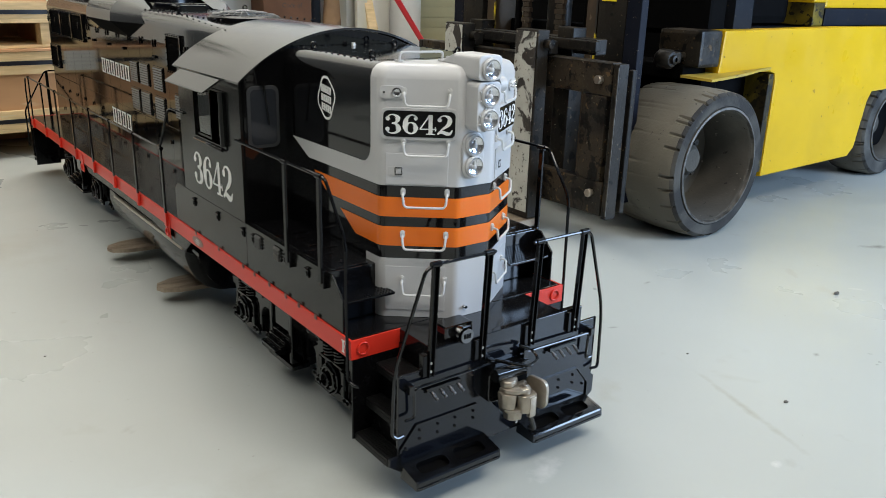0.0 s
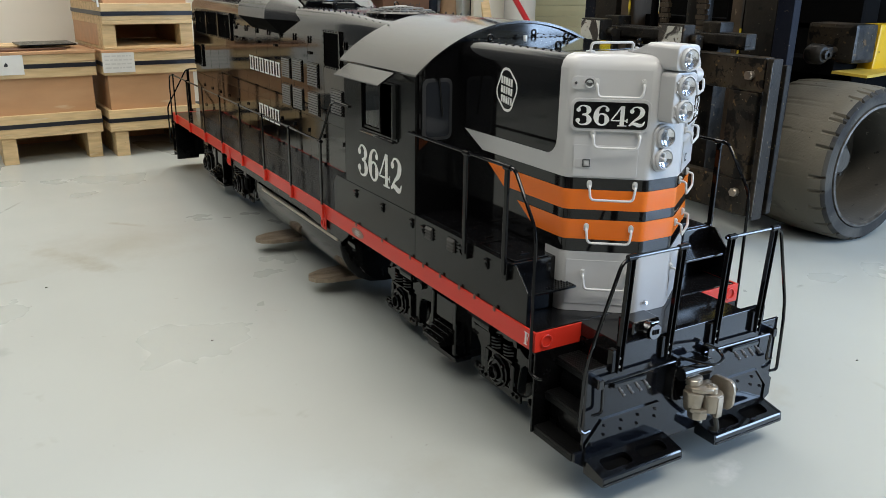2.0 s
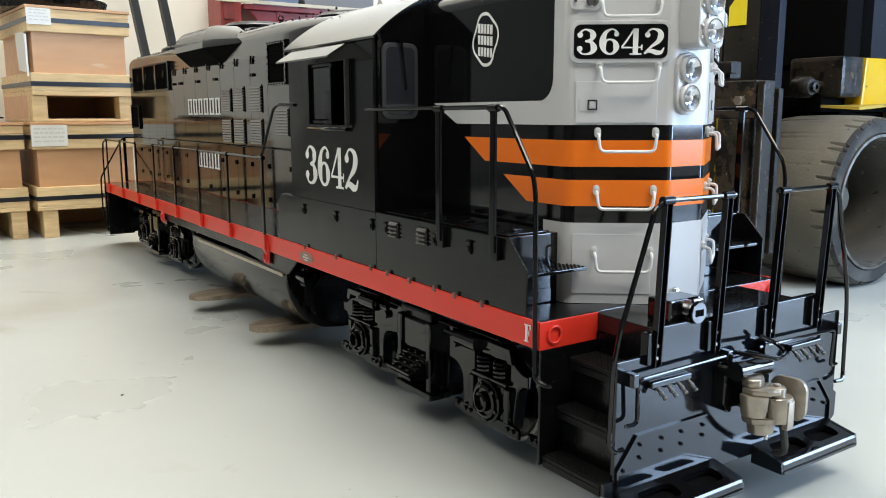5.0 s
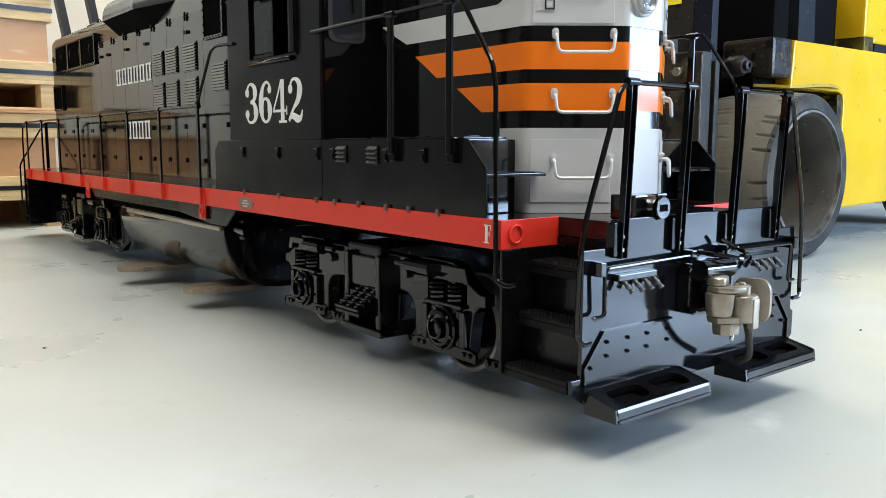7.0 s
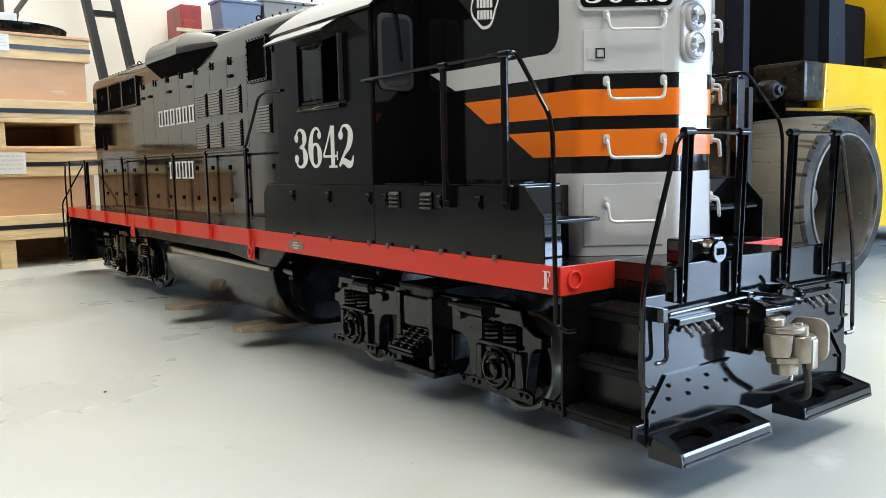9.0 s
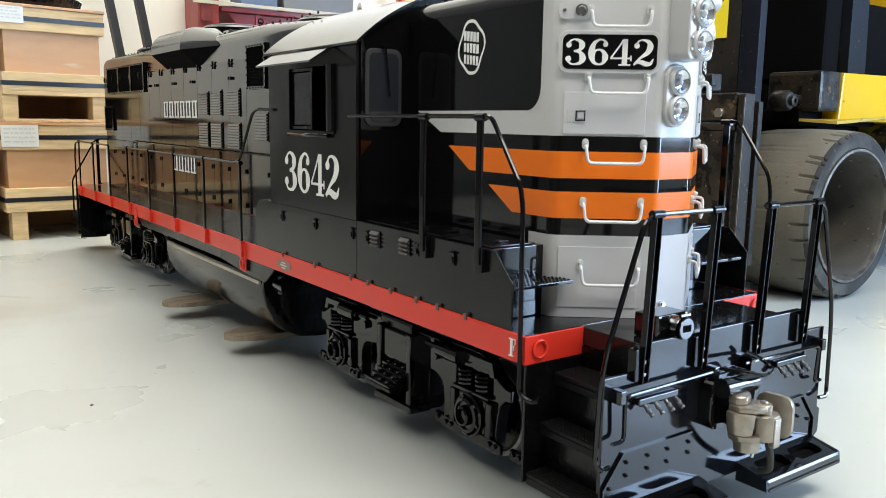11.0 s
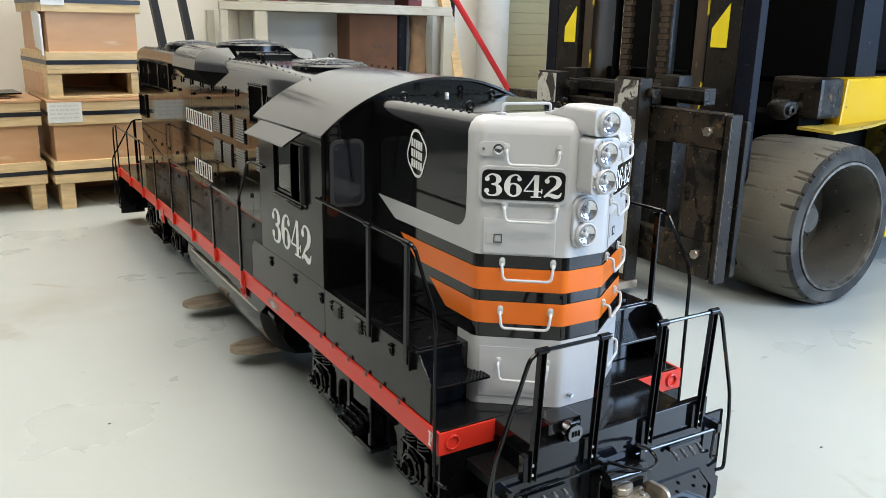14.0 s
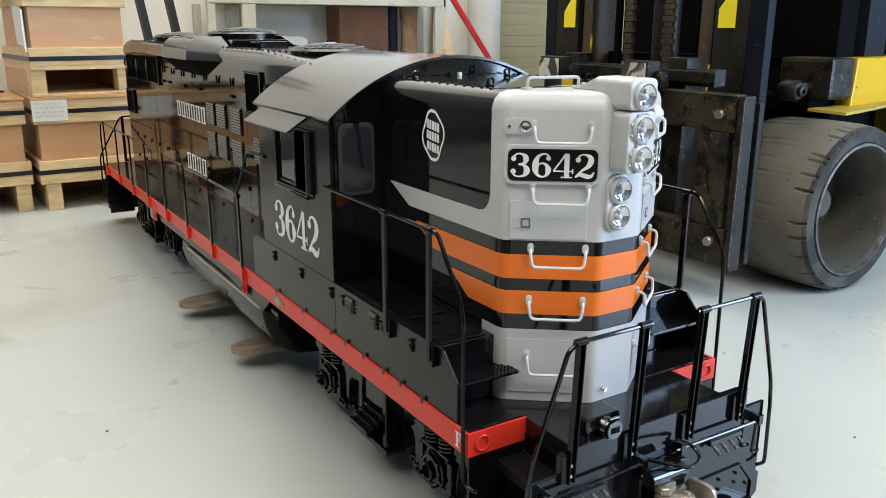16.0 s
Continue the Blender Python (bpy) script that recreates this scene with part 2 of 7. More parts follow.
CHIPPED = material("chipped_grey_paint", (0.47, 0.47, 0.42), 0.5, vary=0.22, scale=20, second=(0.035, 0.030, 0.026), amount=0.38, edge=0.012, bump=0.5, bump_scale=120, flecks=[((0.05, 0.042, 0.034), 60, 0.36), ((0.20, 0.17, 0.13), 110, 0.34)])
NAVY = material("navy_mast_paint", (0.0040, 0.0055, 0.0115), 0.42, vary=0.3, scale=8, second=(0.011, 0.0125, 0.019), amount=0.38, edge=0.2, bump=0.2, spec=0.10, flecks=[((0.055, 0.044, 0.030), 90, 0.31), ((0.16, 0.14, 0.11), 160, 0.28)])
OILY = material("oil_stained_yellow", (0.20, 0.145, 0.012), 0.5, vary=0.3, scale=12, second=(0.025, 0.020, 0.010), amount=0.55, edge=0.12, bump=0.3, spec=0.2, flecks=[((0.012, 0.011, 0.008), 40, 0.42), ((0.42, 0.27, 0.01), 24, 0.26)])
STRUT_M = material("slate_strut_paint", (0.0085, 0.0105, 0.016), 0.5, vary=0.3, scale=7, second=(0.016, 0.018, 0.022), amount=0.4, edge=0.2, bump=0.2, spec=0.10, flecks=[((0.07, 0.052, 0.030), 60, 0.31), ((0.10, 0.085, 0.06), 120, 0.28)])
RUBBER = material("worn_solid_rubber", (0.150, 0.136, 0.108), 0.85, vary=0.35, scale=5, second=(0.080, 0.074, 0.063), amount=0.46, edge=0.24, bump=0.5, bump_scale=140, spec=0.15, flecks=[((0.075, 0.068, 0.057), 9, 0.30), ((0.045, 0.041, 0.036), 70, 0.29)])
BRONZE = material("worn_brown_channel", (0.085, 0.062, 0.042), 0.42, 0.3, vary=0.35, scale=16, second=(0.030, 0.024, 0.018), amount=0.42, edge=0.12, bump=0.3, bump_scale=80, spec=0.3, stretch=(1, 1, 0.25), flecks=[((0.18, 0.145, 0.10), 90, 0.32)])
CHROME_DARK = material("dark_chrome", (0.16, 0.16, 0.165), 0.18, 1.0, rough_vary=0.05, scale=60)
RUBBER_SIDE = material("black_rubber_sidewall", (0.026, 0.025, 0.024), 0.75, vary=0.4, scale=14, second=(0.085, 0.080, 0.070), amount=0.42, edge=0.12, bump=0.6, bump_scale=110, spec=0.2, flecks=[((0.11, 0.10, 0.085), 34, 0.31)])
RIM = material("dusty_rim_steel", (0.105, 0.096, 0.080), 0.65, 0.1, vary=0.35, scale=9, second=(0.055, 0.050, 0.043), amount=0.46, edge=0.2, bump=0.4, bump_scale=120, spec=0.2, flecks=[((0.20, 0.18, 0.145), 70, 0.29), ((0.03, 0.028, 0.025), 40, 0.30)])
RIM_LIP = material("worn_bright_rim_lip", (0.13, 0.12, 0.105), 0.5, 0.4, vary=0.4, scale=40, second=(0.05, 0.046, 0.040), amount=0.48, edge=0.1)
FORK_M = material("bare_fork_steel", (0.34, 0.275, 0.205), 0.36, 0.5, vary=0.3, scale=22, second=(0.18, 0.135, 0.095), amount=0.42, edge=0.15, bump=0.3, bump_scale=130, stretch=(1, 5, 1), flecks=[((0.08, 0.055, 0.04), 40, 0.30)])
GLASS_DARK = material("cab_glass", (0.020, 0.023, 0.029), 0.05, coat=0.4)
PANE = material("clear_pane", (0.60, 0.62, 0.62), 0.01)
PANE.node_tree.nodes["Principled BSDF"].inputs["Transmission Weight"].default_value = 1.0
EDGE_YELLOW = material("worn_yellow_edge", (0.60, 0.45, 0.02), 0.5, vary=0.2, scale=20, second=(0.02, 0.018, 0.014), amount=0.52, edge=0.04)
RUBBER_SEAL = material("window_gasket", (0.030, 0.032, 0.036), 0.5)
SHUTTER_M = material("beige_shutter", (0.30, 0.275, 0.165), 0.55, vary=0.10, scale=6, bump=0.05, spec=0.3)
COLUMN_M = material("grey_white_column", (0.52, 0.52, 0.50), 0.55, vary=0.08, scale=6, second=(0.40, 0.40, 0.38), amount=0.35, bump=0.08)
BLUE_BOX = material("blue_crate_plastic", (0.12, 0.17, 0.28), 0.5, vary=0.1, scale=10)
GREY_BOX = material("grey_bin", (0.16, 0.17, 0.18), 0.5, vary=0.12, scale=8)
BOARD_BLACK = material("number_board_black", (0.004, 0.004, 0.0045), 0.16, rough_vary=0.04, scale=20, spec=0.3)
LADDER_M = material("black_ladder", (0.012, 0.013, 0.016), 0.45, vary=0.15, scale=20, spec=0.2)

# ---- mesh helpers ----


def bm_box(bm, x0, x1, y0, y1, z0, z1, bevel=0.0, mat=0):
    vs = [bm.verts.new((x, y, z)) for x in (x0, x1) for y in (y0, y1) for z in (z0, z1)]
    fs = [bm.faces.new([vs[i] for i in q]) for q in ((0, 1, 3, 2), (4, 6, 7, 5), (0, 4, 5, 1), (2, 3, 7, 6), (0, 2, 6, 4), (1, 5, 7, 3))]
    for f in fs:
        f.material_index = mat
    if bevel:
        es = list({e for f in fs for e in f.edges})
        bmesh.ops.bevel(bm, geom=es, offset=bevel, segments=2, profile=0.6, affect="EDGES", clamp_overlap=True)
    return fs


def bm_prism(bm, poly, axis, a, b, mat=0, bevel=0.0):
    """A flat outline pulled along an axis; the outline's two numbers are the other axes in order."""
    def p3(u, v, w):
        return {"x": (w, u, v), "y": (u, w, v), "z": (u, v, w)}[axis]
    lo = [bm.verts.new(p3(u, v, a)) for u, v in poly]
    hi = [bm.verts.new(p3(u, v, b)) for u, v in poly]
    k = len(poly)
    fs = [bm.faces.new(lo), bm.faces.new(list(reversed(hi)))]
    fs += [bm.faces.new((lo[i], hi[i], hi[(i + 1) % k], lo[(i + 1) % k])) for i in range(k)]
    for f in fs:
        f.material_index = mat
    bmesh.ops.recalc_face_normals(bm, faces=fs)
    if bevel:
        es = [e for e in {e for f in fs[:2] for e in f.edges}]
        bmesh.ops.bevel(bm, geom=es, offset=bevel, segments=2, profile=0.6, affect="EDGES", clamp_overlap=True)
    return fs


def bm_rod(bm, p0, p1, r, seg=10, r2=None, caps=True, mat=0):
    p0, p1 = Vector(p0), Vector(p1)
    d = (p1 - p0)
    up = Vector((0, 0, 1)) if abs(d.normalized().z) < 0.9 else Vector((1, 0, 0))
    u = d.cross(up).normalized()
    v = d.cross(u).normalized()
    rr = r if r2 is None else r2
    a = [bm.verts.new(p0 + r * (math.cos(2 * math.pi * i / seg) * u + math.sin(2 * math.pi * i / seg) * v)) for i in range(seg)]
    b = [bm.verts.new(p1 + rr * (math.cos(2 * math.pi * i / seg) * u + math.sin(2 * math.pi * i / seg) * v)) for i in range(seg)]
    fs = [bm.faces.new((a[i], a[(i + 1) % seg], b[(i + 1) % seg], b[i])) for i in range(seg)]
    for f in fs:
        f.smooth = True
    if caps:
        fs += [bm.faces.new(list(reversed(a))), bm.faces.new(b)]
    for f in fs:
        f.material_index = mat
    return fs


def smooth_path(pts, r, steps=4):
    """Rounds the inner corners of a bent bar."""
    pts = [Vector(p) for p in pts]
    out = [pts[0]]
    for i in range(1, len(pts) - 1):
        a, b, c = pts[i - 1], pts[i], pts[i + 1]
        k = min(r, (a - b).length * 0.45, (c - b).length * 0.45)
        s, e = b + (a - b).normalized() * k, b + (c - b).normalized() * k
        for j in range(steps + 1):
            t = j / steps
            out.append((1 - t) ** 2 * s + 2 * t * (1 - t) * b + t * t * e)
    out.append(pts[-1])
    return out


def bm_tube(bm, pts, r, seg=8, bend=0.0, mat=0):
    pts = smooth_path(pts, bend) if bend else [Vector(p) for p in pts]
    rings, u = [], None
    for i, p in enumerate(pts):
        d = (pts[min(i + 1, len(pts) - 1)] - pts[max(i - 1, 0)]).normalized()
        if u is None:
            up = Vector((0, 0, 1)) if abs(d.z) < 0.9 else Vector((1, 0, 0))
            u = d.cross(up).normalized()
        else:
            u = (u - d * u.dot(d)).normalized()
        v = d.cross(u)
        rings.append([bm.verts.new(p + r * (math.cos(2 * math.pi * k / seg) * u + math.sin(2 * math.pi * k / seg) * v)) for k in range(seg)])
    for a, b in zip(rings, rings[1:]):
        for k in range(seg):
            f = bm.faces.new((a[k], a[(k + 1) % seg], b[(k + 1) % seg], b[k]))
            f.smooth, f.material_index = True, mat
    for f in (bm.faces.new(list(reversed(rings[0]))), bm.faces.new(rings[-1])):
        f.material_index = mat


def bm_lathe(bm, profile, axis, centre, seg=40, mat=0, smooth=True, cap=False):
    """profile: (radius, along) pairs turned about an axis through centre."""
    c = Vector(centre)
    rings = []
    for r, w in profile:
        ring = []
        for i in range(seg):
            a = 2 * math.pi * i / seg
            p = {"x": (w, r * math.cos(a), r * math.sin(a)), "y": (r * math.cos(a), w, r * math.sin(a)), "z": (r * math.cos(a), r * math.sin(a), w)}[axis]
            ring.append(bm.verts.new(c + Vector(p)))
        rings.append(ring)
    fs = []
    for a, b in zip(rings, rings[1:]):
        for i in range(seg):
            f = bm.faces.new((a[i], a[(i + 1) % seg], b[(i + 1) % seg], b[i]))
            f.smooth, f.material_index = smooth, mat
            fs.append(f)
    for ring in (rings[0], rings[-1]):
        if cap:
            f = bm.faces.new(ring)
            f.material_index = mat
            fs.append(f)
    bmesh.ops.recalc_face_normals(bm, faces=fs)
    return fs


def link_mesh(name, bm, mats):
    me = bpy.data.meshes.new(name)
    bmesh.ops.recalc_face_normals(bm, faces=bm.faces)
    for e in bm.edges:
        if len(e.link_faces) == 2 and e.calc_face_angle(0) > radians(42):
            e.smooth = False
    bm.to_mesh(me)
    bm.free()
    for m in (mats if isinstance(mats, (list, tuple)) else [mats]):
        me.materials.append(m)
    return new(name, me)


def part(name, bm, mats, parent, label=""):
    ob = link_mesh(name, bm, mats)
    ob.parent = parent
    return tagged(ob, label) if label else ob


def thing(name, label, category, group="", kind="", at=(0, 0, 0)):
    ob = new(name)
    ob.empty_display_size = 0.05
    return tagged(ob, label, category, group, kind)


def solid(name, bm, mats, label="", category="", group="", kind=""):
    return tagged(link_mesh(name, bm, mats), label, category, group, kind)


def simple(fn, *args, **kw):
    bm = bmesh.new()
    fn(bm, *args, **kw)
    return bm


def shade(ob, degrees=35):
    """Smooth faces whose edges bend less than the angle."""
    me = ob.data
    bm = bmesh.new()
    bm.from_mesh(me)
    for f in bm.faces:
        f.smooth = True
    for e in bm.edges:
        e.smooth = len(e.link_faces) == 2 and e.calc_face_angle(0) < radians(degrees)
    bm.to_mesh(me)
    bm.free()
    return ob


def lettering(name, text, size, m, mats, parent, label=""):
    """Raised lettering as a mesh, lying in the local xy plane of m."""
    cu = bpy.data.curves.new(name, "FONT")
    cu.body, cu.size, cu.align_x, cu.align_y, cu.resolution_u = text, size, "CENTER", "CENTER", 4
    tmp = bpy.data.objects.new(name, cu)
    me = bpy.data.meshes.new_from_object(tmp)
    bpy.data.objects.remove(tmp)
    me.transform(m @ Matrix.Translation((0, 0, 0.0003)))
    me.materials.clear()
    me.materials.append(mats)
    ob = new(name, me)
    ob.parent = parent
    return tagged(ob, label)


def ribbon(points, steps=7, closed=False):
    """The two edges of a stroke whose half-width changes along a smooth line; points: (x, y, half-width)."""
    pts = [Vector(p) for p in points]
    n = len(pts)
    line = []
    for i in range(n if closed else n - 1):
        a, b, c, d = ((pts[(i + k) % n] for k in (-1, 0, 1, 2)) if closed else (pts[max(i - 1, 0)], pts[i], pts[i + 1], pts[min(i + 2, n - 1)]))
        for k in range(steps):
            t = k / steps
            line.append(0.5 * (2 * b + (c - a) * t + (2 * a - 5 * b + 4 * c - d) * t * t + (3 * b - a - 3 * c + d) * t ** 3))
    line.append(line[0].copy() if closed else pts[-1])
    left, right = [], []
    m = len(line)
    for i, p in enumerate(line):
        q0, q1 = (line[(i - 1) % (m - 1)], line[(i + 1) % (m - 1)]) if closed else (line[max(i - 1, 0)], line[min(i + 1, m - 1)])
        d = Vector((q1.x - q0.x, q1.y - q0.y)).normalized()
        left.append((p.x - d.y * p.z, p.y + d.x * p.z))
        right.append((p.x + d.y * p.z, p.y - d.x * p.z))
    return left, right


FAT, HAIR = 0.118, 0.034
# strokes, round ends and bars of the four numerals: bold upright strokes, hairline joins, slab feet
NUMERALS = {
    "3": ([[(0.15, 0.80, 0.05), (0.28, 0.93, HAIR), (0.47, 0.965, HAIR), (0.69, 0.88, 0.08), (0.755, 0.74, FAT), (0.66, 0.58, 0.06), (0.40, 0.525, HAIR)],
           [(0.40, 0.525, HAIR), (0.66, 0.49, 0.06), (0.80, 0.28, FAT + 0.01), (0.70, 0.10, 0.07), (0.46, 0.035, HAIR), (0.24, 0.07, HAIR), (0.13, 0.20, 0.05)]],
          [(0.17, 0.76, 0.105), (0.16, 0.24, 0.110)], []),
    "6": ([[(0.84, 0.83, 0.05), (0.72, 0.94, HAIR), (0.54, 0.965, HAIR), (0.31, 0.84, 0.07), (0.20, 0.60, FAT), (0.19, 0.34, FAT), (0.30, 0.12, 0.06), (0.50, 0.035, HAIR)]],
          [(0.80, 0.79, 0.095)], [], [(0.22, 0.31, 0.10), (0.34, 0.53, 0.045), (0.54, 0.585, HAIR), (0.72, 0.50, 0.07), (0.80, 0.31, FAT), (0.72, 0.11, 0.06), (0.52, 0.035, HAIR), (0.32, 0.10, 0.05)]),
    "4": ([[(0.60, 0.985, HAIR), (0.34, 0.64, HAIR), (0.05, 0.29, HAIR)]], [], [(0.03, 0.97, 0.245, 0.305), (0.54, 0.78, 0.02, 0.99), (0.40, 0.93, 0.0, 0.055), (0.91, 0.975, 0.18, 0.38)]),
    "2": ([[(0.15, 0.76, 0.05), (0.26, 0.92, HAIR), (0.46, 0.965, HAIR), (0.70, 0.88, 0.08), (0.775, 0.71, FAT), (0.66, 0.50, 0.09), (0.36, 0.30, 0.045), (0.12, 0.08, 0.05)],
           [(0.06, 0.04, 0.04), (0.22, 0.13, 0.055), (0.40, 0.135, 0.08), (0.62, 0.075, 0.09), (0.82, 0.10, 0.06), (0.93, 0.27, 0.02)]],
          [(0.18, 0.75, 0.105)], []),
}


def numeral(ch, width, height, m, mats, parent, label=""):
    """A painted numeral of that size about the middle of the local xy plane of m."""
    strokes, balls, slabs, *loops = NUMERALS[ch]
    bm = bmesh.new()
    asp = width / height
    lift = [0]

    def vert(x, y):
        return bm.verts.new(m @ Vector(((x / asp - 0.5) * width, (y - 0.5) * height, 0.0003 + 0.00003 * lift[0])))
    for k, pts in enumerate(strokes + loops):
        lift[0] += 1
        left, right = ribbon([(x * asp, y, w) for x, y, w in pts], closed=k >= len(strokes))
        a, b = [vert(*p) for p in left], [vert(*p) for p in right]
        for i in range(len(a) - 1):
            bm.faces.new((a[i], b[i], b[i + 1], a[i + 1]))
    for x, y, r in balls:
        lift[0] += 1
        bm.faces.new([vert(x * asp + r * math.cos(q * math.pi / 10), y + r * math.sin(q * math.pi / 10)) for q in range(20)])
    for x0, x1, y0, y1 in slabs:
        lift[0] += 1
        bm.faces.new([vert(x * asp, y) for x, y in ((x0, y0), (x1, y0), (x1, y1), (x0, y1))])
    ob = link_mesh("digit", bm, mats)
    ob.parent = parent
    return tagged(ob, label) if label else ob


# planes to lay lettering on: the side that faces -x reads towards -y
SIDE_LEFT = Matrix(((0, 0, -1, 0), (-1, 0, 0, 0), (0, 1, 0, 0), (0, 0, 0, 1)))

# ---- the room ----
T = 0.15


def structure(name, bm, mats, label="", category=""):
    return tagged(link_mesh(name, bm, mats), label, category, kind="structure")


structure("floor", simple(bm_box, ROOM_X0 - 6, ROOM_X1 + 6, ROOM_Y0 - 8, ROOM_Y1 + T, -0.12, 0), FLOOR_M, "pale grey painted concrete workshop floor, scuffed", "floor")
structure("ceiling", simple(bm_box, ROOM_X0 - T, ROOM_X1 + T, ROOM_Y0 - T, ROOM_Y1 + T, ROOM_H, ROOM_H + 0.1), CEIL_M, "plain white workshop ceiling", "ceiling")
# dark crumbs lying about
CRUMB_M = material("dark_crumb", (0.085, 0.08, 0.072), 0.8, vary=0.3, scale=300)
for k, (x, y, r) in enumerate(((1.103, -0.009, 0.0062), (0.524, -0.232, 0.0042), (-0.709, 1.072, 0.0024), (-0.467, 0.630, 0.0022), (0.539, -0.017, 0.0022))):
    rnd = random.Random(70 + k)
    bm = bmesh.new()
    bmesh.ops.create_icosphere(bm, subdivisions=2, radius=r)
    for v in bm.verts:
        v.co *= rnd.uniform(0.75, 1.2)
        v.co.x, v.co.y, v.co.z = x + v.co.x * 1.25, y + v.co.y * 0.8, max(0.0, v.co.z * 0.6 + r * 0.45)
    solid("crumb", bm, CRUMB_M, "small dark crumb of dirt on the floor", "crumb", "crumbs on the floor")
# back wall with the opening of the shutter door
SH0, SH1, SHZ = 1.97, 3.6, 2.4
BAY_X = -1.15
bm = bmesh.new()
bm_box(bm, BAY_X, SH0, ROOM_Y1, ROOM_Y1 + T, 0, ROOM_H)
bm_box(bm, SH1, ROOM_X1 + T, ROOM_Y1, ROOM_Y1 + T, 0, ROOM_H)
bm_box(bm, SH0, SH1, ROOM_Y1, ROOM_Y1 + T, SHZ, ROOM_H)
structure("wall_north", bm, WALL_M, "cream painted workshop wall", "wall")
# dark stretch added out of view for the black cab side to mirror
structure("wall_north_bay", simple(bm_box, ROOM_X0 - T, BAY_X - 0.001, ROOM_Y1, ROOM_Y1 + T, 0, ROOM_H), DARK_BAY_M, "unseen dark stretch of wall added for the cab's reflection", "wall")
# side walls out of view, dark only to dim the locomotive's reflections
structure("wall_west", simple(bm_box, ROOM_X0 - T, ROOM_X0, ROOM_Y0, ROOM_Y1, 0, ROOM_H), UNSEEN_WALL_M, "unseen closing wall, kept dark to dim the gloss reflections", "wall")
structure("wall_east", simple(bm_box, ROOM_X1, ROOM_X1 + T, ROOM_Y0, ROOM_Y1, 0, ROOM_H), UNSEEN_WALL_M, "unseen closing wall, kept dark to dim the gloss reflections", "wall")
# front wall, also out of view and in the same darkened tone
bm = bmesh.new()
bm_box(bm, ROOM_X0 - T, DOOR0, ROOM_Y0 - T, ROOM_Y0, 0, ROOM_H)
bm_box(bm, DOOR1, ROOM_X1 + T, ROOM_Y0 - T, ROOM_Y0, 0, ROOM_H)
bm_box(bm, DOOR0, DOOR1, ROOM_Y0 - T, ROOM_Y0, DOORZ, ROOM_H)
structure("wall_south", bm, UNSEEN_WALL_M, "unseen dark closing wall with a wide open doorway", "wall")
bm = bmesh.new()
bm_box(bm, ROOM_X0, SH0 - 0.02, ROOM_Y1 - 0.012, ROOM_Y1 - 0.002, 0, 0.10, 0.003)
structure("baseboard", bm, COVE_M, "dark grey rubber cove base along the wall", "baseboard")
# rolling shutter, slat by slat
shutter = thing("shutter_door", "closed beige steel rolling shutter door", "door", kind="structure")
slat_bm = bmesh.new()
prof = [(ROOM_Y1 + 0.008, 0), (ROOM_Y1 + 0.0035, 0.001), (ROOM_Y1 + 0.0025, 0.030), (ROOM_Y1 + 0.0035, 0.057), (ROOM_Y1 + 0.008, 0.058)]
bm_prism(slat_bm, [(y, z) for y, z in prof], "x", SH0 + 0.003, SH1 - 0.003)
first = part("slat", slat_bm, SHUTTER_M, shutter)
for i in range(1, 41):
    o = new("slat", first.data)
    o.parent = shutter
    o.location = (0, 0, 0.058 * i)
# steel column beside the shutter
bm = bmesh.new()
bm_rod(bm, (1.865, 2.93, 0.012), (1.865, 2.93, ROOM_H), 0.085, 28)
bm_box(bm, 1.75, 1.98, 2.82, 3.04, 0, 0.012)
structure("column", bm, COLUMN_M, "round grey-white painted steel column by the wall", "column")

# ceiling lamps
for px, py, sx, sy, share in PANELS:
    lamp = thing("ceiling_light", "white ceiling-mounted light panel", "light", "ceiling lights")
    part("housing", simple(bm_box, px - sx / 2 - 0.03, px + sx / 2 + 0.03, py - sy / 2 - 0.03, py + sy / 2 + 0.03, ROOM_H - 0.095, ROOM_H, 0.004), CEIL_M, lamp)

# ---- crates and what lies on them ----


def bars(bm, x0, x1, z0, z1, y, rows, seed):
    """Unreadable print: rows of short bars on a label that faces -y."""
    rnd = random.Random(seed)
    h = (z1 - z0) / rows
    for r in range(rows):
        x = x0
        while x < x1 - 0.006:
            w = min(rnd.uniform(0.006, 0.022), x1 - x)
            bm_box(bm, x, x + w, y - 0.0008, y, z0 + h * (r + 0.3), z0 + h * (r + 0.68))
            x += w + 0.004


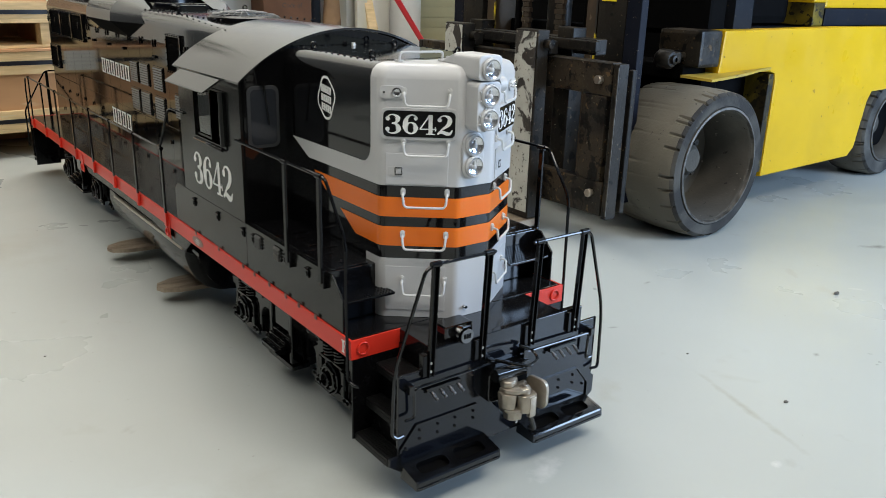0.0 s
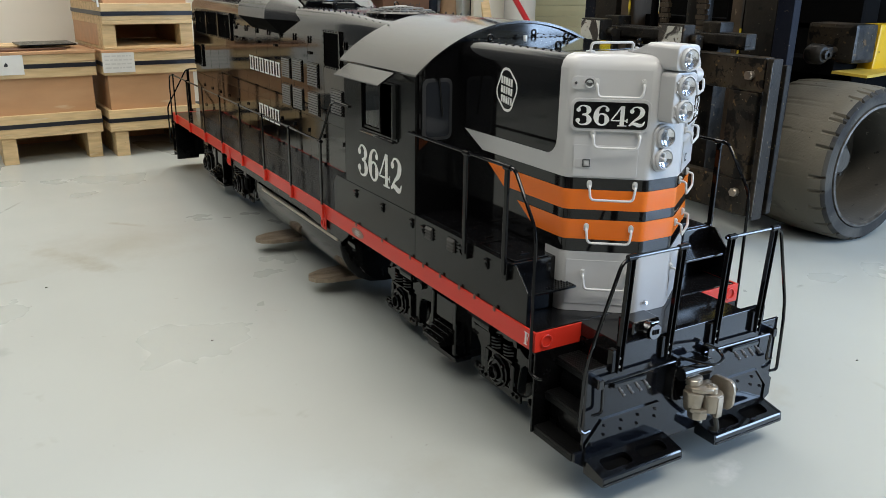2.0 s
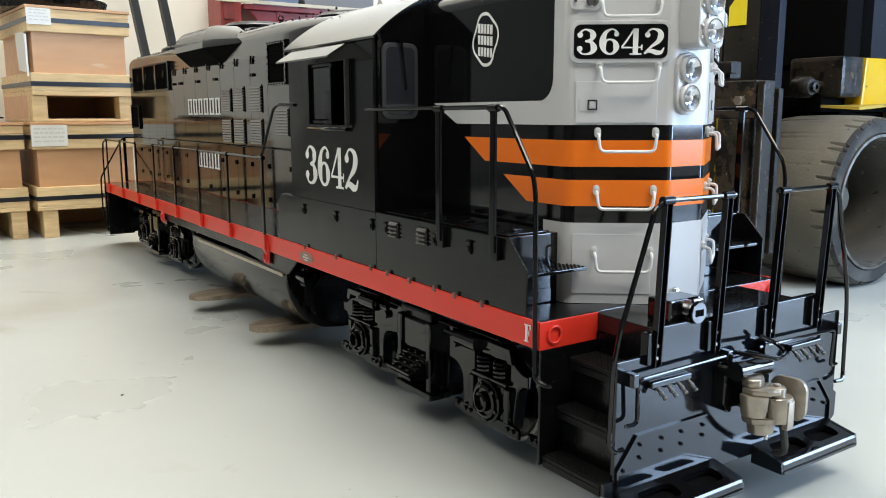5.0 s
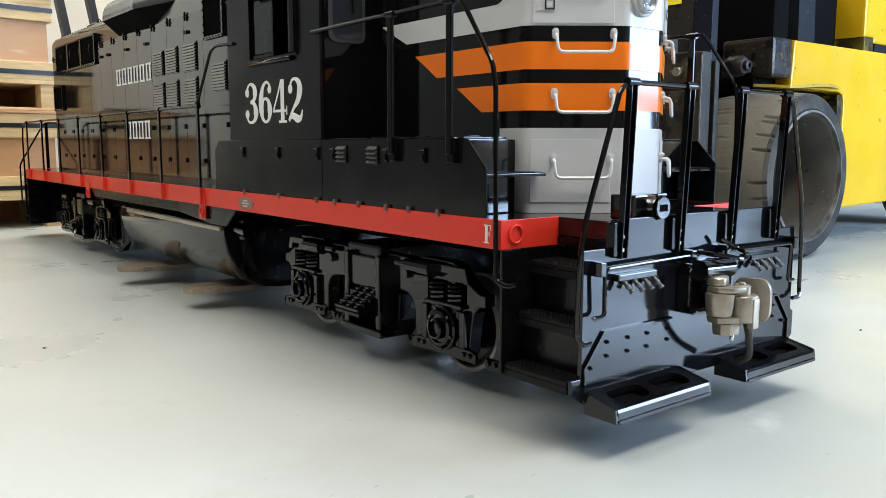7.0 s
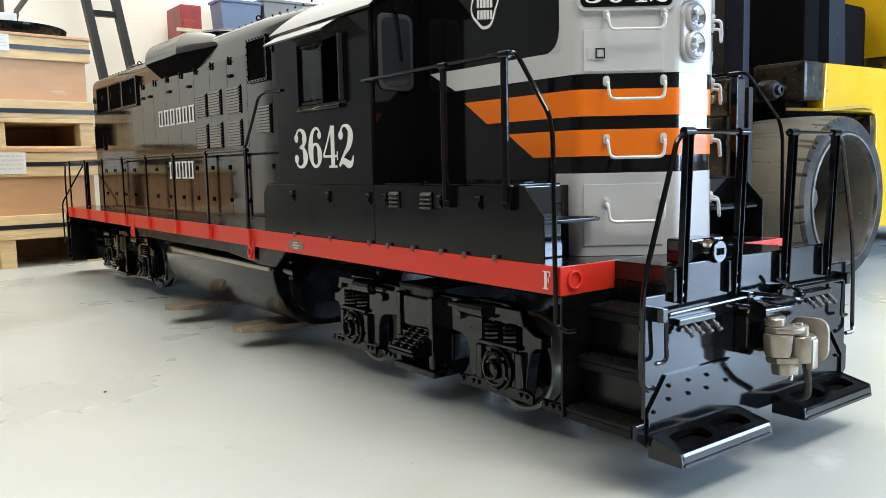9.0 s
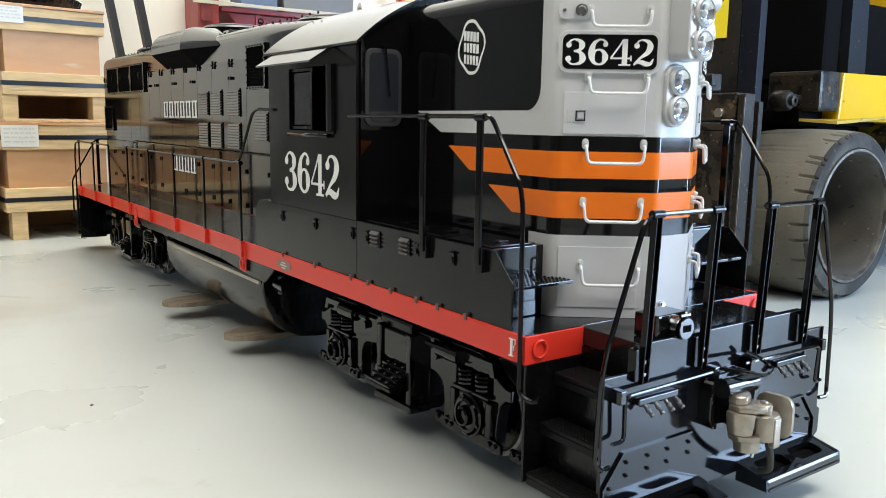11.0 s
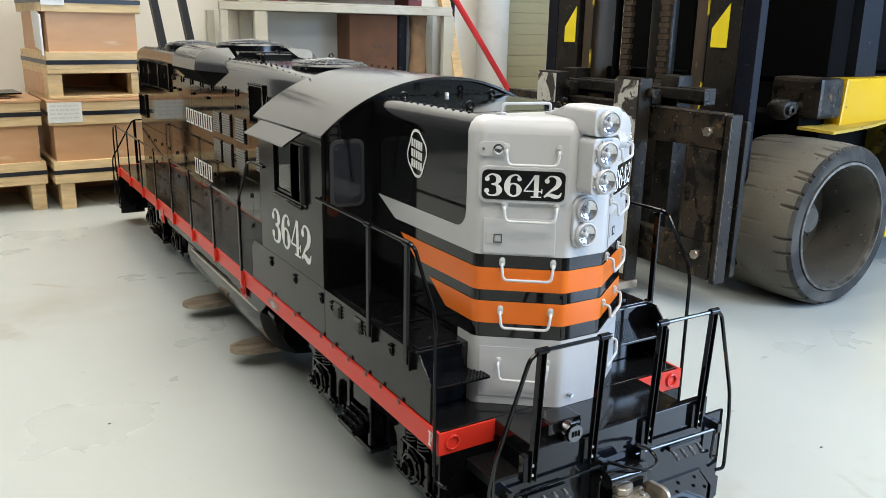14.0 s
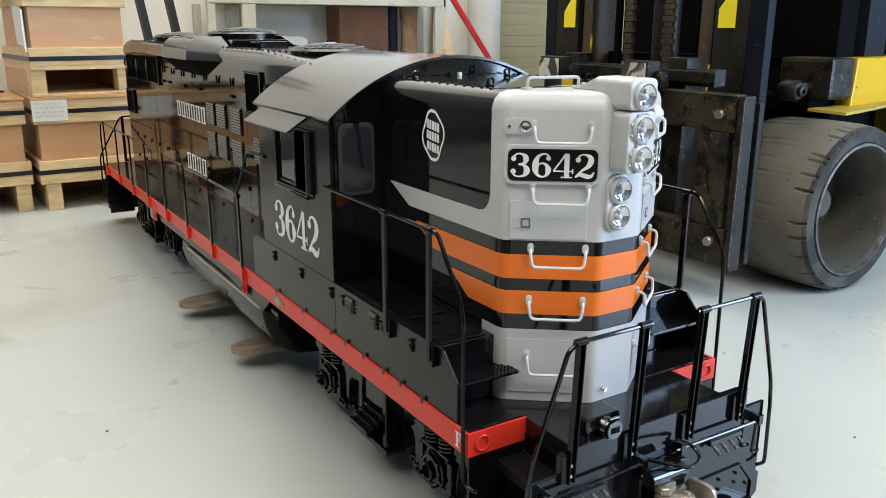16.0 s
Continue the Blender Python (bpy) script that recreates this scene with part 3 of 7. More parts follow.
def crate(name, label, w, d, heights, where, turn, side_open, labels, seed):
    """A plywood crate on pallet blocks. heights: blocks, lower frame, panel, lid frame. Local origin: front left corner."""
    rnd = random.Random(seed)
    t = thing(name, label, "crate", "crates by the wall")
    t.matrix_basis = pose(*where, 0, 0, turn)
    h0, h1, h2, h3 = heights
    bw = 0.048
    for bx in ((0.012, w * 0.5 - bw / 2, w - bw - 0.012) if not side_open else (0.0, w - bw)):
        for by in (0.006, d / 2 - 0.03, d - 0.066):
            if side_open and by > 0.1:
                continue
            if not side_open and (by > 0.1 or abs(bx - (w * 0.5 - bw / 2)) < 1e-6):
                continue
            j = rnd.uniform(-0.004, 0.004)
            part("block", simple(bm_box, bx + j, bx + bw + j, by, by + 0.06, 0.0, h0, 0.002), WOOD, t)
    if not side_open:
        part("back_board", simple(bm_box, 0.0, w, d - 0.020, d - 0.002, 0.0, h0 - 0.001, 0.001), PLY, t)
        for bx in (0.020, w - 0.048):
            part("stringer", simple(bm_box, bx, bx + 0.028, 0.068, d - 0.022, 0.0, h0 - 0.001, 0.001), WOOD, t)
    if side_open:
        part("side_board", simple(bm_box, w - 0.011, w + 0.001, 0.067, d - 0.02, 0.011, h0, 0.001), PLY, t)
        part("runner", simple(bm_box, 0, w, 0, d, 0.0, 0.010, 0.002), WOOD, t)
        part("back_board", simple(bm_box, 0.0, w, d - 0.02, d - 0.008, 0.011, h0, 0.001), PLY, t)
        part("side_board", simple(bm_box, -0.001, 0.011, 0.067, d - 0.02, 0.011, h0, 0.001), PLY, t)
    z1, z2, z3 = h0 + h1, h0 + h1 + h2, h0 + h1 + h2 + h3
    part("deck_board", simple(bm_box, 0, w, 0, d, h0, h0 + 0.014, 0.002), WOOD, t)
    for nm, za, zb, o in (("frame_board", h0 + 0.014, z1, 0.0), ("lid_board", z2, z3 - 0.010, 0.0)):
        part(nm, simple(bm_box, -o, w + o, 0.0, 0.016, za, zb, 0.002), WOOD, t)
        part(nm, simple(bm_box, -o, w + o, d - 0.016, d, za, zb, 0.002), WOOD, t)
        part(nm, simple(bm_box, -o, 0.016 - o, 0.017, d - 0.017, za, zb, 0.002), WOOD, t)
        part(nm, simple(bm_box, w - 0.016, w, 0.017, d - 0.017, za, zb, 0.002), WOOD, t)
    part("panel", simple(bm_box, 0.014, w - 0.014, 0.014, d - 0.014, h0 + 0.015, z3 - 0.011, 0.001), PLY, t)
    part("lid", simple(bm_box, -0.004, w + 0.004, -0.004, d + 0.004, z3 - 0.0095, z3, 0.0015), PLY, t)
    # straps round the frames
    for zc in (h0 + h1 * 0.52, z2 + h3 * 0.45):
        bm = bmesh.new()
        hs = 0.0075
        o = 0.0018
        for (xa, xb, ya, yb) in ((-o, w + o, -o, -0.0002), (-o, w + o, d + 0.0002, d + o), (-o, -0.0002, 0, d), (w + 0.0002, w + o, 0, d)):
            bm_box(bm, xa, xb, ya, yb, zc - hs, zc + hs)
        part("strap", bm, BAND, t)
    for k, (lx0, lx1, lz0, lz1) in enumerate(labels):
        lab = part("paper_label", simple(bm_box, lx0, lx1, -0.0034, -0.0022, lz0, lz1), PAPER, t, "white printed paper label under film")
        bm = bmesh.new()
        if seed == 1:
            bm_prism(bm, [(lx1 - 0.062, lz0 + 0.028), (lx1 - 0.060, lz0 + 0.036), (lx1 - 0.054, lz0 + 0.043), (lx1 - 0.049, lz0 + 0.036), (lx1 - 0.050, lz0 + 0.029)], "y", -0.0044, -0.0036)
        else:
            bars(bm, lx0 + 0.008, lx1 - 0.008, lz0 + 0.010, lz1 - 0.010, -0.0036, 4, seed + k)
        part("print", bm, INK if seed == 1 else material("faint_print", (0.60, 0.60, 0.58), 0.6), lab)
    return t


HS = (0.094, 0.080, 0.128, 0.090)
c1 = crate("crate", "pine and plywood crate strapped on pallet blocks", 0.352, 0.42, HS, (-0.722, 2.425, 0), 4, False, [(0.004, 0.114, 0.316, 0.388)], 1)
c2 = crate("crate", "pine and plywood crate carrying another crate", 0.342, 0.42, HS, (-0.350, 2.418, 0), 3, False, [(-0.002, 0.110, 0.312, 0.388)], 2)
c3 = crate("crate", "strapped plywood crate stacked on a second crate", 0.330, 0.44, (0.088, 0.074, 0.134, 0.084), (-0.338, 2.418, 0.393), 6, True,
           [(0.0, 0.075, 0.318, 0.380)], 3)
# torn packing paper on the upper crate's side
pp = bmesh.new()
bm_prism(pp, [(0.05, 0.165), (0.14, 0.175), (0.16, 0.30), (0.04, 0.295)], "x", -0.003, -0.001)
bm_prism(pp, [(0.0, 0.15), (0.02, 0.20), (0.035, 0.29), (0.0, 0.285)], "x", -0.010, -0.004)
part("packing_paper", pp, PAPER, c3, "torn white packing slip")
pp = bmesh.new()
bm_prism(pp, [(0.03, 0.20), (0.13, 0.19), (0.15, 0.30), (0.06, 0.315)], "x", -0.030, -0.027)
bm_prism(pp, [(0.02, 0.22), (0.10, 0.22), (0.10, 0.29), (0.02, 0.29)], "x", -0.016, -0.002)
part("document_pouch", pp, material("clear_pouch", (0.55, 0.57, 0.58), 0.2), c1, "clear plastic document pouch")

# loose sheets on the low crate
for nm, lab, m, cx, cy, z, rot, w, d in (("cardboard_sheet", "thin beige cardboard sheet on a crate", CARD, -0.60, 2.60, 0.394, 12, 0.24, 0.26),
                                         ("plywood_offcut", "pale wooden offcut lying on a crate", WOOD, -0.55, 2.62, 0.400, -7, 0.24, 0.14),
                                         ("black_sheet", "dark plastic sheet lying on a crate", BLACK_DULL, -0.52, 2.58, 0.407, 9, 0.19, 0.12)):
    ob = solid(nm, simple(bm_box, -w / 2, w / 2, -d / 2, d / 2, 0, 0.0055, 0.001), m, lab, "sheet")
    ob.matrix_basis = pose(cx, cy, z, 2.0 if nm == "black_sheet" else 0.6, 0, rot)

# round ribbed tray with a forked tool on the stacked crate
tray = thing("round_tray", "black ribbed round tray lying on a crate", "tray")
bm = bmesh.new()
bm_lathe(bm, [(0.001, 0.004), (0.17, 0.004), (0.185, 0.012), (0.196, 0.036), (0.200, 0.038), (0.200, 0.030), (0.19, 0.0), (0.001, 0.0)], "z", (-0.245, 2.64, 0.774), 44, smooth=False)
for i in range(44):
    a = 2 * math.pi * i / 44
    bm_rod(bm, (-0.245 + 0.188 * math.cos(a), 2.64 + 0.188 * math.sin(a), 0.776), (-0.245 + 0.2 * math.cos(a), 2.64 + 0.2 * math.sin(a), 0.811), 0.004, 5)
part("bowl", bm, BLACK_DULL, tray)
tool = thing("forked_tool", "dark brown forked steel lever with a white block", "tool")
bm = bmesh.new()
bm_tube(bm, [(-0.262, 2.52, 0.815), (-0.262, 2.52, 0.90), (-0.225, 2.53, 1.02)], 0.009, 8)
bm_tube(bm, [(-0.225, 2.52, 0.815), (-0.215, 2.53, 0.86), (-0.165, 2.54, 0.93), (-0.165, 2.54, 1.02)], 0.009, 8)
part("lever", bm, material("oxide_red", (0.055, 0.035, 0.03), 0.5, vary=0.2), tool)
part("block", simple(bm_box, -0.280, -0.222, 2.49, 2.55, 0.776, 0.845, 0.004), PAPER, tool, "white block")
arm = thing("flat_arm", "grey flat steel arm leaning against the wall", "steel bar")
bm = bmesh.new()
v = [(-0.30, 2.85, 0.79), (-0.19, 2.85, 0.80), (-0.52, 3.0, 1.24), (-0.40, 3.0, 1.25)]
lo = [bm.verts.new(p) for p in (v[0], v[1], v[3], v[2])]
hi = [bm.verts.new((p.co.x, p.co.y - 0.006, p.co.z + 0.006)) for p in lo]
bm.faces.new(lo), bm.faces.new(hi)
for i in range(4):
    bm.faces.new((lo[i], lo[(i + 1) % 4], hi[(i + 1) % 4], hi[i]))
part("plate", bm, SHELF_M, arm)
part("brace", simple(bm_tube, [(-0.45, 2.68, 0.79), (-0.56, 2.85, 0.87), (-0.68, 3.0, 0.96)], 0.008), STRUT_M, arm)

# ladder leaning on the back wall
ladder = thing("ladder", "black metal ladder leaning against the wall", "ladder")
for xa, xb in ((0.184, 0.032), (0.298, 0.146)):
    bm = bmesh.new()
    lo = [bm.verts.new((xa + dx, 2.62 + dy, 0)) for dx, dy in ((-0.014, -0.02), (0.014, -0.02), (0.014, 0.02), (-0.014, 0.02))]
    hi = [bm.verts.new((xb + dx, 3.02 + dy, 1.60)) for dx, dy in ((-0.014, -0.02), (0.014, -0.02), (0.014, 0.02), (-0.014, 0.02))]
    bm.faces.new(lo), bm.faces.new(hi)
    for i in range(4):
        bm.faces.new((lo[i], lo[(i + 1) % 4], hi[(i + 1) % 4], hi[i]))
    part("rail", bm, LADDER_M, ladder)
for k in range(3):
    f = (0.515 + 0.42 * k) / 1.6
    part("rung", simple(bm_box, 0.184 - 0.152 * f, 0.298 - 0.152 * f, 2.605 + 0.40 * f, 2.635 + 0.40 * f, 1.6 * f - 0.011, 1.6 * f + 0.011, 0.002), LADDER_M, ladder)

# ---- shelf against the back wall ----
shelf = thing("steel_shelf", "beige painted steel shelf frame by the wall", "shelf")
SY, SB = 2.62, 2.98
part("top_beam", simple(bm_box, 0.318, 1.415, SY, SY + 0.035, 0.705, 0.738, 0.003), SHELF_M, shelf)
part("back_beam", simple(bm_box, 0.400, 1.415, SB - 0.035, SB, 0.705, 0.738, 0.003), SHELF_M, shelf)
part("top", simple(bm_box, 0.402, 1.413, SY + 0.004, SB - 0.004, 0.739, 0.747, 0.001), SHELF_M, shelf)
for lx in (0.322, 0.462, 1.370):
    for ly in (SY + 0.003, SB - 0.045):
        part("leg", simple(bm_box, lx, lx + (0.055 if lx > 0.4 else 0.03), ly, ly + 0.042, 0, 0.7045, 0.003), SHELF_M, shelf)
part("lower_shelf", simple(bm_box, 0.345, 1.368, SY + 0.05, SB - 0.05, 0.20, 0.214, 0.002), SHELF_M, shelf)
part("back_panel", simple(bm_box, 0.52, 1.36, SB - 0.055, SB - 0.05, 0.215, 0.703), material("pale_grey_panel", (0.42, 0.43, 0.43), 0.5, vary=0.08, scale=5), shelf)

mach = thing("red_machine_bed", "dark red cast machine bed on a shelf", "machine")
bm = bmesh.new()
bm_prism(bm, [(0.50, 0.845), (0.54, 0.80), (0.66, 0.775), (1.22, 0.775), (1.27, 0.80), (1.30, 0.845)], "y", 2.66, 2.92, bevel=0.004)
bm_box(bm, 0.475, 1.315, 2.64, 2.94, 0.846, 0.868, 0.003)
for gx in (0.62, 0.78, 0.94, 1.10, 1.22):
    bm_box(bm, gx, gx + 0.018, 2.650, 2.662, 0.776, 0.8445)
part("bed", bm, MAROON, mach)
bm = bmesh.new()
bm_box(bm, 0.385, 0.470, 2.66, 2.92, 0.748, 0.985, 0.006)
bm_box(bm, 0.392, 0.440, 2.640, 2.66, 0.80, 0.92, 0.004)
part("headstock", bm, material("faded_red", (0.30, 0.045, 0.04), 0.45, vary=0.2, second=(0.15, 0.03, 0.03), amount=0.4), mach)
for fx in (0.55, 1.20):
    part("foot", simple(bm_box, fx, fx + 0.07, 2.68, 2.90, 0.748, 0.776, 0.002), MAROON, mach)
part("guide_bar", simple(bm_box, 0.36, 1.30, 2.628, 2.638, 0.870, 0.884, 0.001), SHELF_M, mach)

for nm, lab, m, x0, x1, z0, z1, y0 in (("plastic_bin", "blue-grey plastic bin on the machine", BLUE_BOX, 0.56, 0.74, 0.869, 1.02, 2.70),
                                       ("plastic_bin", "dark grey plastic bin on the machine", GREY_BOX, 0.75, 1.10, 0.869, 1.04, 2.70)):
    bm = bmesh.new()
    bm_prism(bm, [(x0 + 0.012, z0), (x1 - 0.012, z0), (x1, z1), (x0, z1)], "y", y0, y0 + 0.18, bevel=0.004)
    bm_box(bm, x0 - 0.006, x1 + 0.006, y0 - 0.006, y0 + 0.186, z1 + 0.0005, z1 + 0.012, 0.002)
    solid(nm, bm, m, lab, "bin", "bins on the machine")
bm = bmesh.new()
bm_lathe(bm, [(0.036, 0), (0.036, 0.07), (0.030, 0.075), (0.030, 0.02), (0.001, 0.015)], "z", (1.24, 2.70, 0.869), 24)
bm_tube(bm, [(1.205, 2.69, 0.93), (1.175, 2.69, 0.92), (1.175, 2.69, 0.89), (1.205, 2.69, 0.88)], 0.006, 8, 0.012)
solid("mug", bm, PAPER, "white mug standing on the machine bed", "mug")
bm = bmesh.new()
bm_lathe(bm, [(0.02, -0.04), (0.04, -0.04), (0.04, 0.04), (0.02, 0.04), (0.02, -0.04)], "x", (1.16, 2.69, 0.909), 24)
solid("tape_roll", bm, PAPER, "white roll lying on the machine bed", "tape roll")

# things below the shelf
box = thing("cardboard_box", "brown cardboard box standing under the shelf", "box")
part("carton", simple(bm_box, 0.905, 1.145, 2.685, 2.90, 0.2145, 0.7035, 0.003), CARD, box)
UPRIGHT = Matrix.Rotation(radians(90), 4, "X")
lettering("print", "Save the", 0.030, Matrix.Translation((1.062, 2.6845, 0.556)) @ UPRIGHT, INK, box, "dark printed words")
lettering("print", "Code of", 0.030, Matrix.Translation((1.046, 2.6845, 0.518)) @ UPRIGHT, INK, box, "dark printed words")
bm = bmesh.new()
lp = [(0.046 + 0.006 * math.sin(7 * k), 0.489 * k / 9) for k in range(10)]
bm_lathe(bm, lp, "z", (1.275, 2.75, 0.2145), 18)
ob = solid("wooden_log", bm, material("rough_timber", (0.24, 0.14, 0.07), 0.8, vary=0.3, scale=12, second=(0.10, 0.06, 0.035), amount=0.45, edge=0.08, bump=0.6, bump_scale=60), "rough brown log standing under the shelf", "log")
ob = solid("grey_pipe", simple(bm_rod, (1.190, 2.76, 0.2145), (1.190, 2.76, 0.7035), 0.027, 16), STRUT_M, "grey steel pipe standing under the shelf", "pipe")
# the shelf and what it holds, set in the room
SHELF_PLACE = Matrix.Translation((0.045, 1.053, 0.015)) @ Matrix.Diagonal((1.0534, 0.667, 1.0, 1.0))
for ob in list(scene.objects):
    if ob.parent is None and ob.name.split(".")[0] in ("steel_shelf", "red_machine_bed", "plastic_bin", "mug", "tape_roll", "cardboard_box", "wooden_log", "grey_pipe"):
        ob.matrix_basis = SHELF_PLACE
bm = bmesh.new()
lo = [bm.verts.new(p) for p in ((1.60, 2.70, 0), (1.65, 2.70, 0), (1.65, 2.74, 0), (1.60, 2.74, 0))]
hi = [bm.verts.new(p) for p in ((1.41, 2.98, 1.5), (1.46, 2.98, 1.5), (1.46, 3.02, 1.5), (1.41, 3.02, 1.5))]
bm.faces.new(lo), bm.faces.new(hi)
for i in range(4):
    bm.faces.new((lo[i], lo[(i + 1) % 4], hi[(i + 1) % 4], hi[i]))
solid("timber_batten", bm, WOOD, "pale timber batten leaning beside the shelf", "batten")
bm = bmesh.new()
bm_tube(bm, [(1.99, 2.62, 0.05), (1.745, 2.6, 0.378), (1.36, 2.58, 0.86), (1.06, 2.6, 1.25)], 0.014, 10)
bm_box(bm, 1.93, 2.09, 2.55, 2.69, 0.0, 0.05, 0.006)
solid("red_jack_handle", bm, RED_BAR, "bright red slanting jack handle with its foot", "handle")
bm = bmesh.new()
bm_box(bm, 1.60, 1.66, 2.98, 3.02, 0.0, 2.4, 0.004)
solid("upright_rail", bm, STRUT_M, "grey steel upright fixed to the wall", "rail")

# ---- forklift ----
lift = thing("forklift", "yellow and black forklift truck, worn, forks lowered under the model", "forklift")
for fy, tip in ((0.765, 0.024), (1.080, 0.008)):
    bm = bmesh.new()
    h = 0.045
    # blade, thinning towards a rounded tip
    out = [(0.82, -h), (-0.10, -h), (-0.20, -h * 0.80), (-0.232, -h * 0.45), (-0.240, 0), (-0.232, h * 0.45), (-0.20, h * 0.80), (-0.10, h), (0.82, h)]
    top, low = [], []
    for x, dy in out:
        k = min(1.0, max(0.0, (x + 0.24) / 0.9))
        low.append(bm.verts.new((x + tip, fy + 0.010 + dy, 0.020 + 0.008 * (1 - k))))
        top.append(bm.verts.new((x + tip, fy + 0.010 + dy, 0.036 + 0.004 * k)))
    bm.faces.new(low), bm.faces.new(list(reversed(top)))
    for i in range(len(out)):
        j = (i + 1) % len(out)
        bm.faces.new((low[i], top[i], top[j], low[j]))
    fork = part("fork", bm, FORK_M, lift, "bare worn steel fork")
    part("shank", simple(bm_box, 0.800, 0.842, fy - 0.032, fy + 0.056, 0.041, 0.553, 0.004), GREASE, lift, "fork shank with chipped grey paint")
    part("paint_patch", simple(bm_box, 0.7975, 0.7997, fy - 0.026, fy + 0.053, 0.06, 0.548), CHIPPED, lift, "chipped pale grey paint")
    part("hook", simple(bm_box, 0.8425, 0.875, fy - 0.034, fy + 0.034, 0.49, 0.525, 0.004), GREASE, lift)
    part("pin", simple(bm_rod, (0.83, fy - 0.056, 0.518), (0.83, fy - 0.033, 0.518), 0.012, 10), RUSTY, lift)
# carriage
CY0, CY1 = 0.515, 1.325
bm = bmesh.new()
bm_box(bm, 0.851, 0.885, CY0, CY1, 0.405, 0.488, 0.004)
bm_box(bm, 0.851, 0.885, CY0, CY1, 0.095, 0.185, 0.004)
part("carriage_bar", bm, RUSTY, lift, "scratched greasy carriage bars")
for ya, yb in ((CY0 + 0.012, 0.612), (1.228, CY1 - 0.012)):
    bm = bmesh.new()
    bm_box(bm, 0.853, 0.888, ya, yb, 0.186, 0.404, 0.003)
    part("carriage_plate", bm, RUSTY, lift)
for ya in (CY0 - 0.022, CY1 + 0.004):
    part("side_plate", simple(bm_box, 0.852, 0.888, ya, ya + 0.018, 0.090, 0.486, 0.003), GREASE, lift)
    part("side_plate", simple(bm_box, 0.905, 0.922, ya + 0.001, ya + 0.016, 0.10, 0.470, 0.003), GREASE, lift)
part("worn_edge", simple(bm_box, 0.8500, 0.8519, CY0 - 0.0225, CY0 - 0.0195, 0.10, 0.478), RIM_LIP, lift, "bright worn plate edge")
part("worn_edge", simple(bm_box, 0.8495, 0.8509, CY0 + 0.004, CY1 - 0.05, 0.4845, 0.4875), RIM_LIP, lift, "bright worn plate edge")
for by in (0.549, 1.29):
    for bz in (0.444, 0.153):
        part("bolt", simple(bm_rod, (0.8505, by, bz), (0.835, by, bz), 0.011, 6), STEEL, lift)
bm = bmesh.new()
bm_box(bm, 0.90, 0.94, 0.62, 1.18, 0.495, 0.535, 0.003)
bm_box(bm, 0.895, 0.945, 0.70, 0.76, 0.10, 0.56, 0.003)
bm_box(bm, 0.895, 0.945, 1.08, 1.14, 0.10, 0.56, 0.003)
part("carriage_frame", bm, GREASE, lift)
part("load_rest_bar", simple(bm_box, 0.876, 0.896, 0.60, 1.17, 0.505, 0.532, 0.003), GREASE, lift)
# mast
for s, ya, yb in ((-1, 0.585, 0.735), (1, 1.235, 1.385)):
    near = ya if s < 0 else yb
    inn = yb if s < 0 else ya
    part("outer_channel", simple(bm_box, 1.021, 1.048, min(near, near - s * 0.05), max(near, near - s * 0.05), 0.09, 2.3, 0.003), NAVY, lift, "navy mast channel")
    part("front_flange", simple(bm_box, 1.021, 1.050, min(near - s * 0.051, inn), max(near - s * 0.051, inn), 0.09, 2.3, 0.002), GREASE, lift)
    i0, i1 = (inn + 0.012, inn + 0.052) if s < 0 else (inn - 0.052, inn - 0.012)
    part("inner_channel", simple(bm_box, 1.03, 1.13, i0, i1, 0.12, 2.3, 0.003), BRONZE, lift)
    part("guide_strip", simple(bm_box, 1.026, 1.0295, i0 - 0.004, i0 + 0.002, 0.14, 2.3), EDGE_YELLOW, lift, "thin worn yellow edge")
    # warning stripes, slanting
    q0, q1 = (inn - 0.062, inn - 0.012) if s < 0 else (inn + 0.012, inn + 0.062)
    for k in range(5):
        zb = 0.628 + 0.215 * k
        bm = bmesh.new()
        bm_prism(bm, [(q1, zb), (q1, zb + 0.045), (q0, zb + 0.105), (q0, zb)], "x", 1.0185, 1.0205)
        part("warning_stripe", bm, HAZARD, lift)
part("mast_crossbar", simple(bm_box, 1.06, 1.14, 0.736, 1.234, 0.10, 0.18, 0.004), GREASE, lift)
part("mast_crossbar", simple(bm_box, 1.09, 1.14, 0.736, 1.234, 1.55, 1.64, 0.004), GREASE, lift)
for cy in (0.865, 1.005):
    bm = bmesh.new()
    z = 0.50
    k = 0
    while z < 1.75:
        wdt = 0.013 if k % 2 else 0.018
        bm_box(bm, 0.998, 1.010, cy - wdt, cy + wdt, z, z + 0.0125, 0.0)
        z += 0.0145
        k += 1
    part("lift_chain", bm, BRONZE, lift, "oily leaf chain")
for cy, r in ((0.935, 0.036), (0.815, 0.015), (1.075, 0.015), (1.115, 0.011)):
    part("lift_cylinder" if r > 0.03 else "hose", simple(bm_rod, (1.07, cy, 0.12), (1.07, cy, 2.2), r, 16), GREASE if r > 0.03 else DARK, lift)
part("front_frame", simple(bm_box, 1.10, 1.16, 0.715, 1.285, 0.06, 0.56, 0.006), DARK, lift)
part("cowl", simple(bm_box, 1.36, 1.44, 0.62, 1.38, 0.30, 1.30, 0.01), DARK, lift, "dark dash panel behind the mast")
part("floor_plate", simple(bm_box, 1.24, 1.75, 0.60, 1.40, 0.42, 0.46, 0.004), DARK, lift)
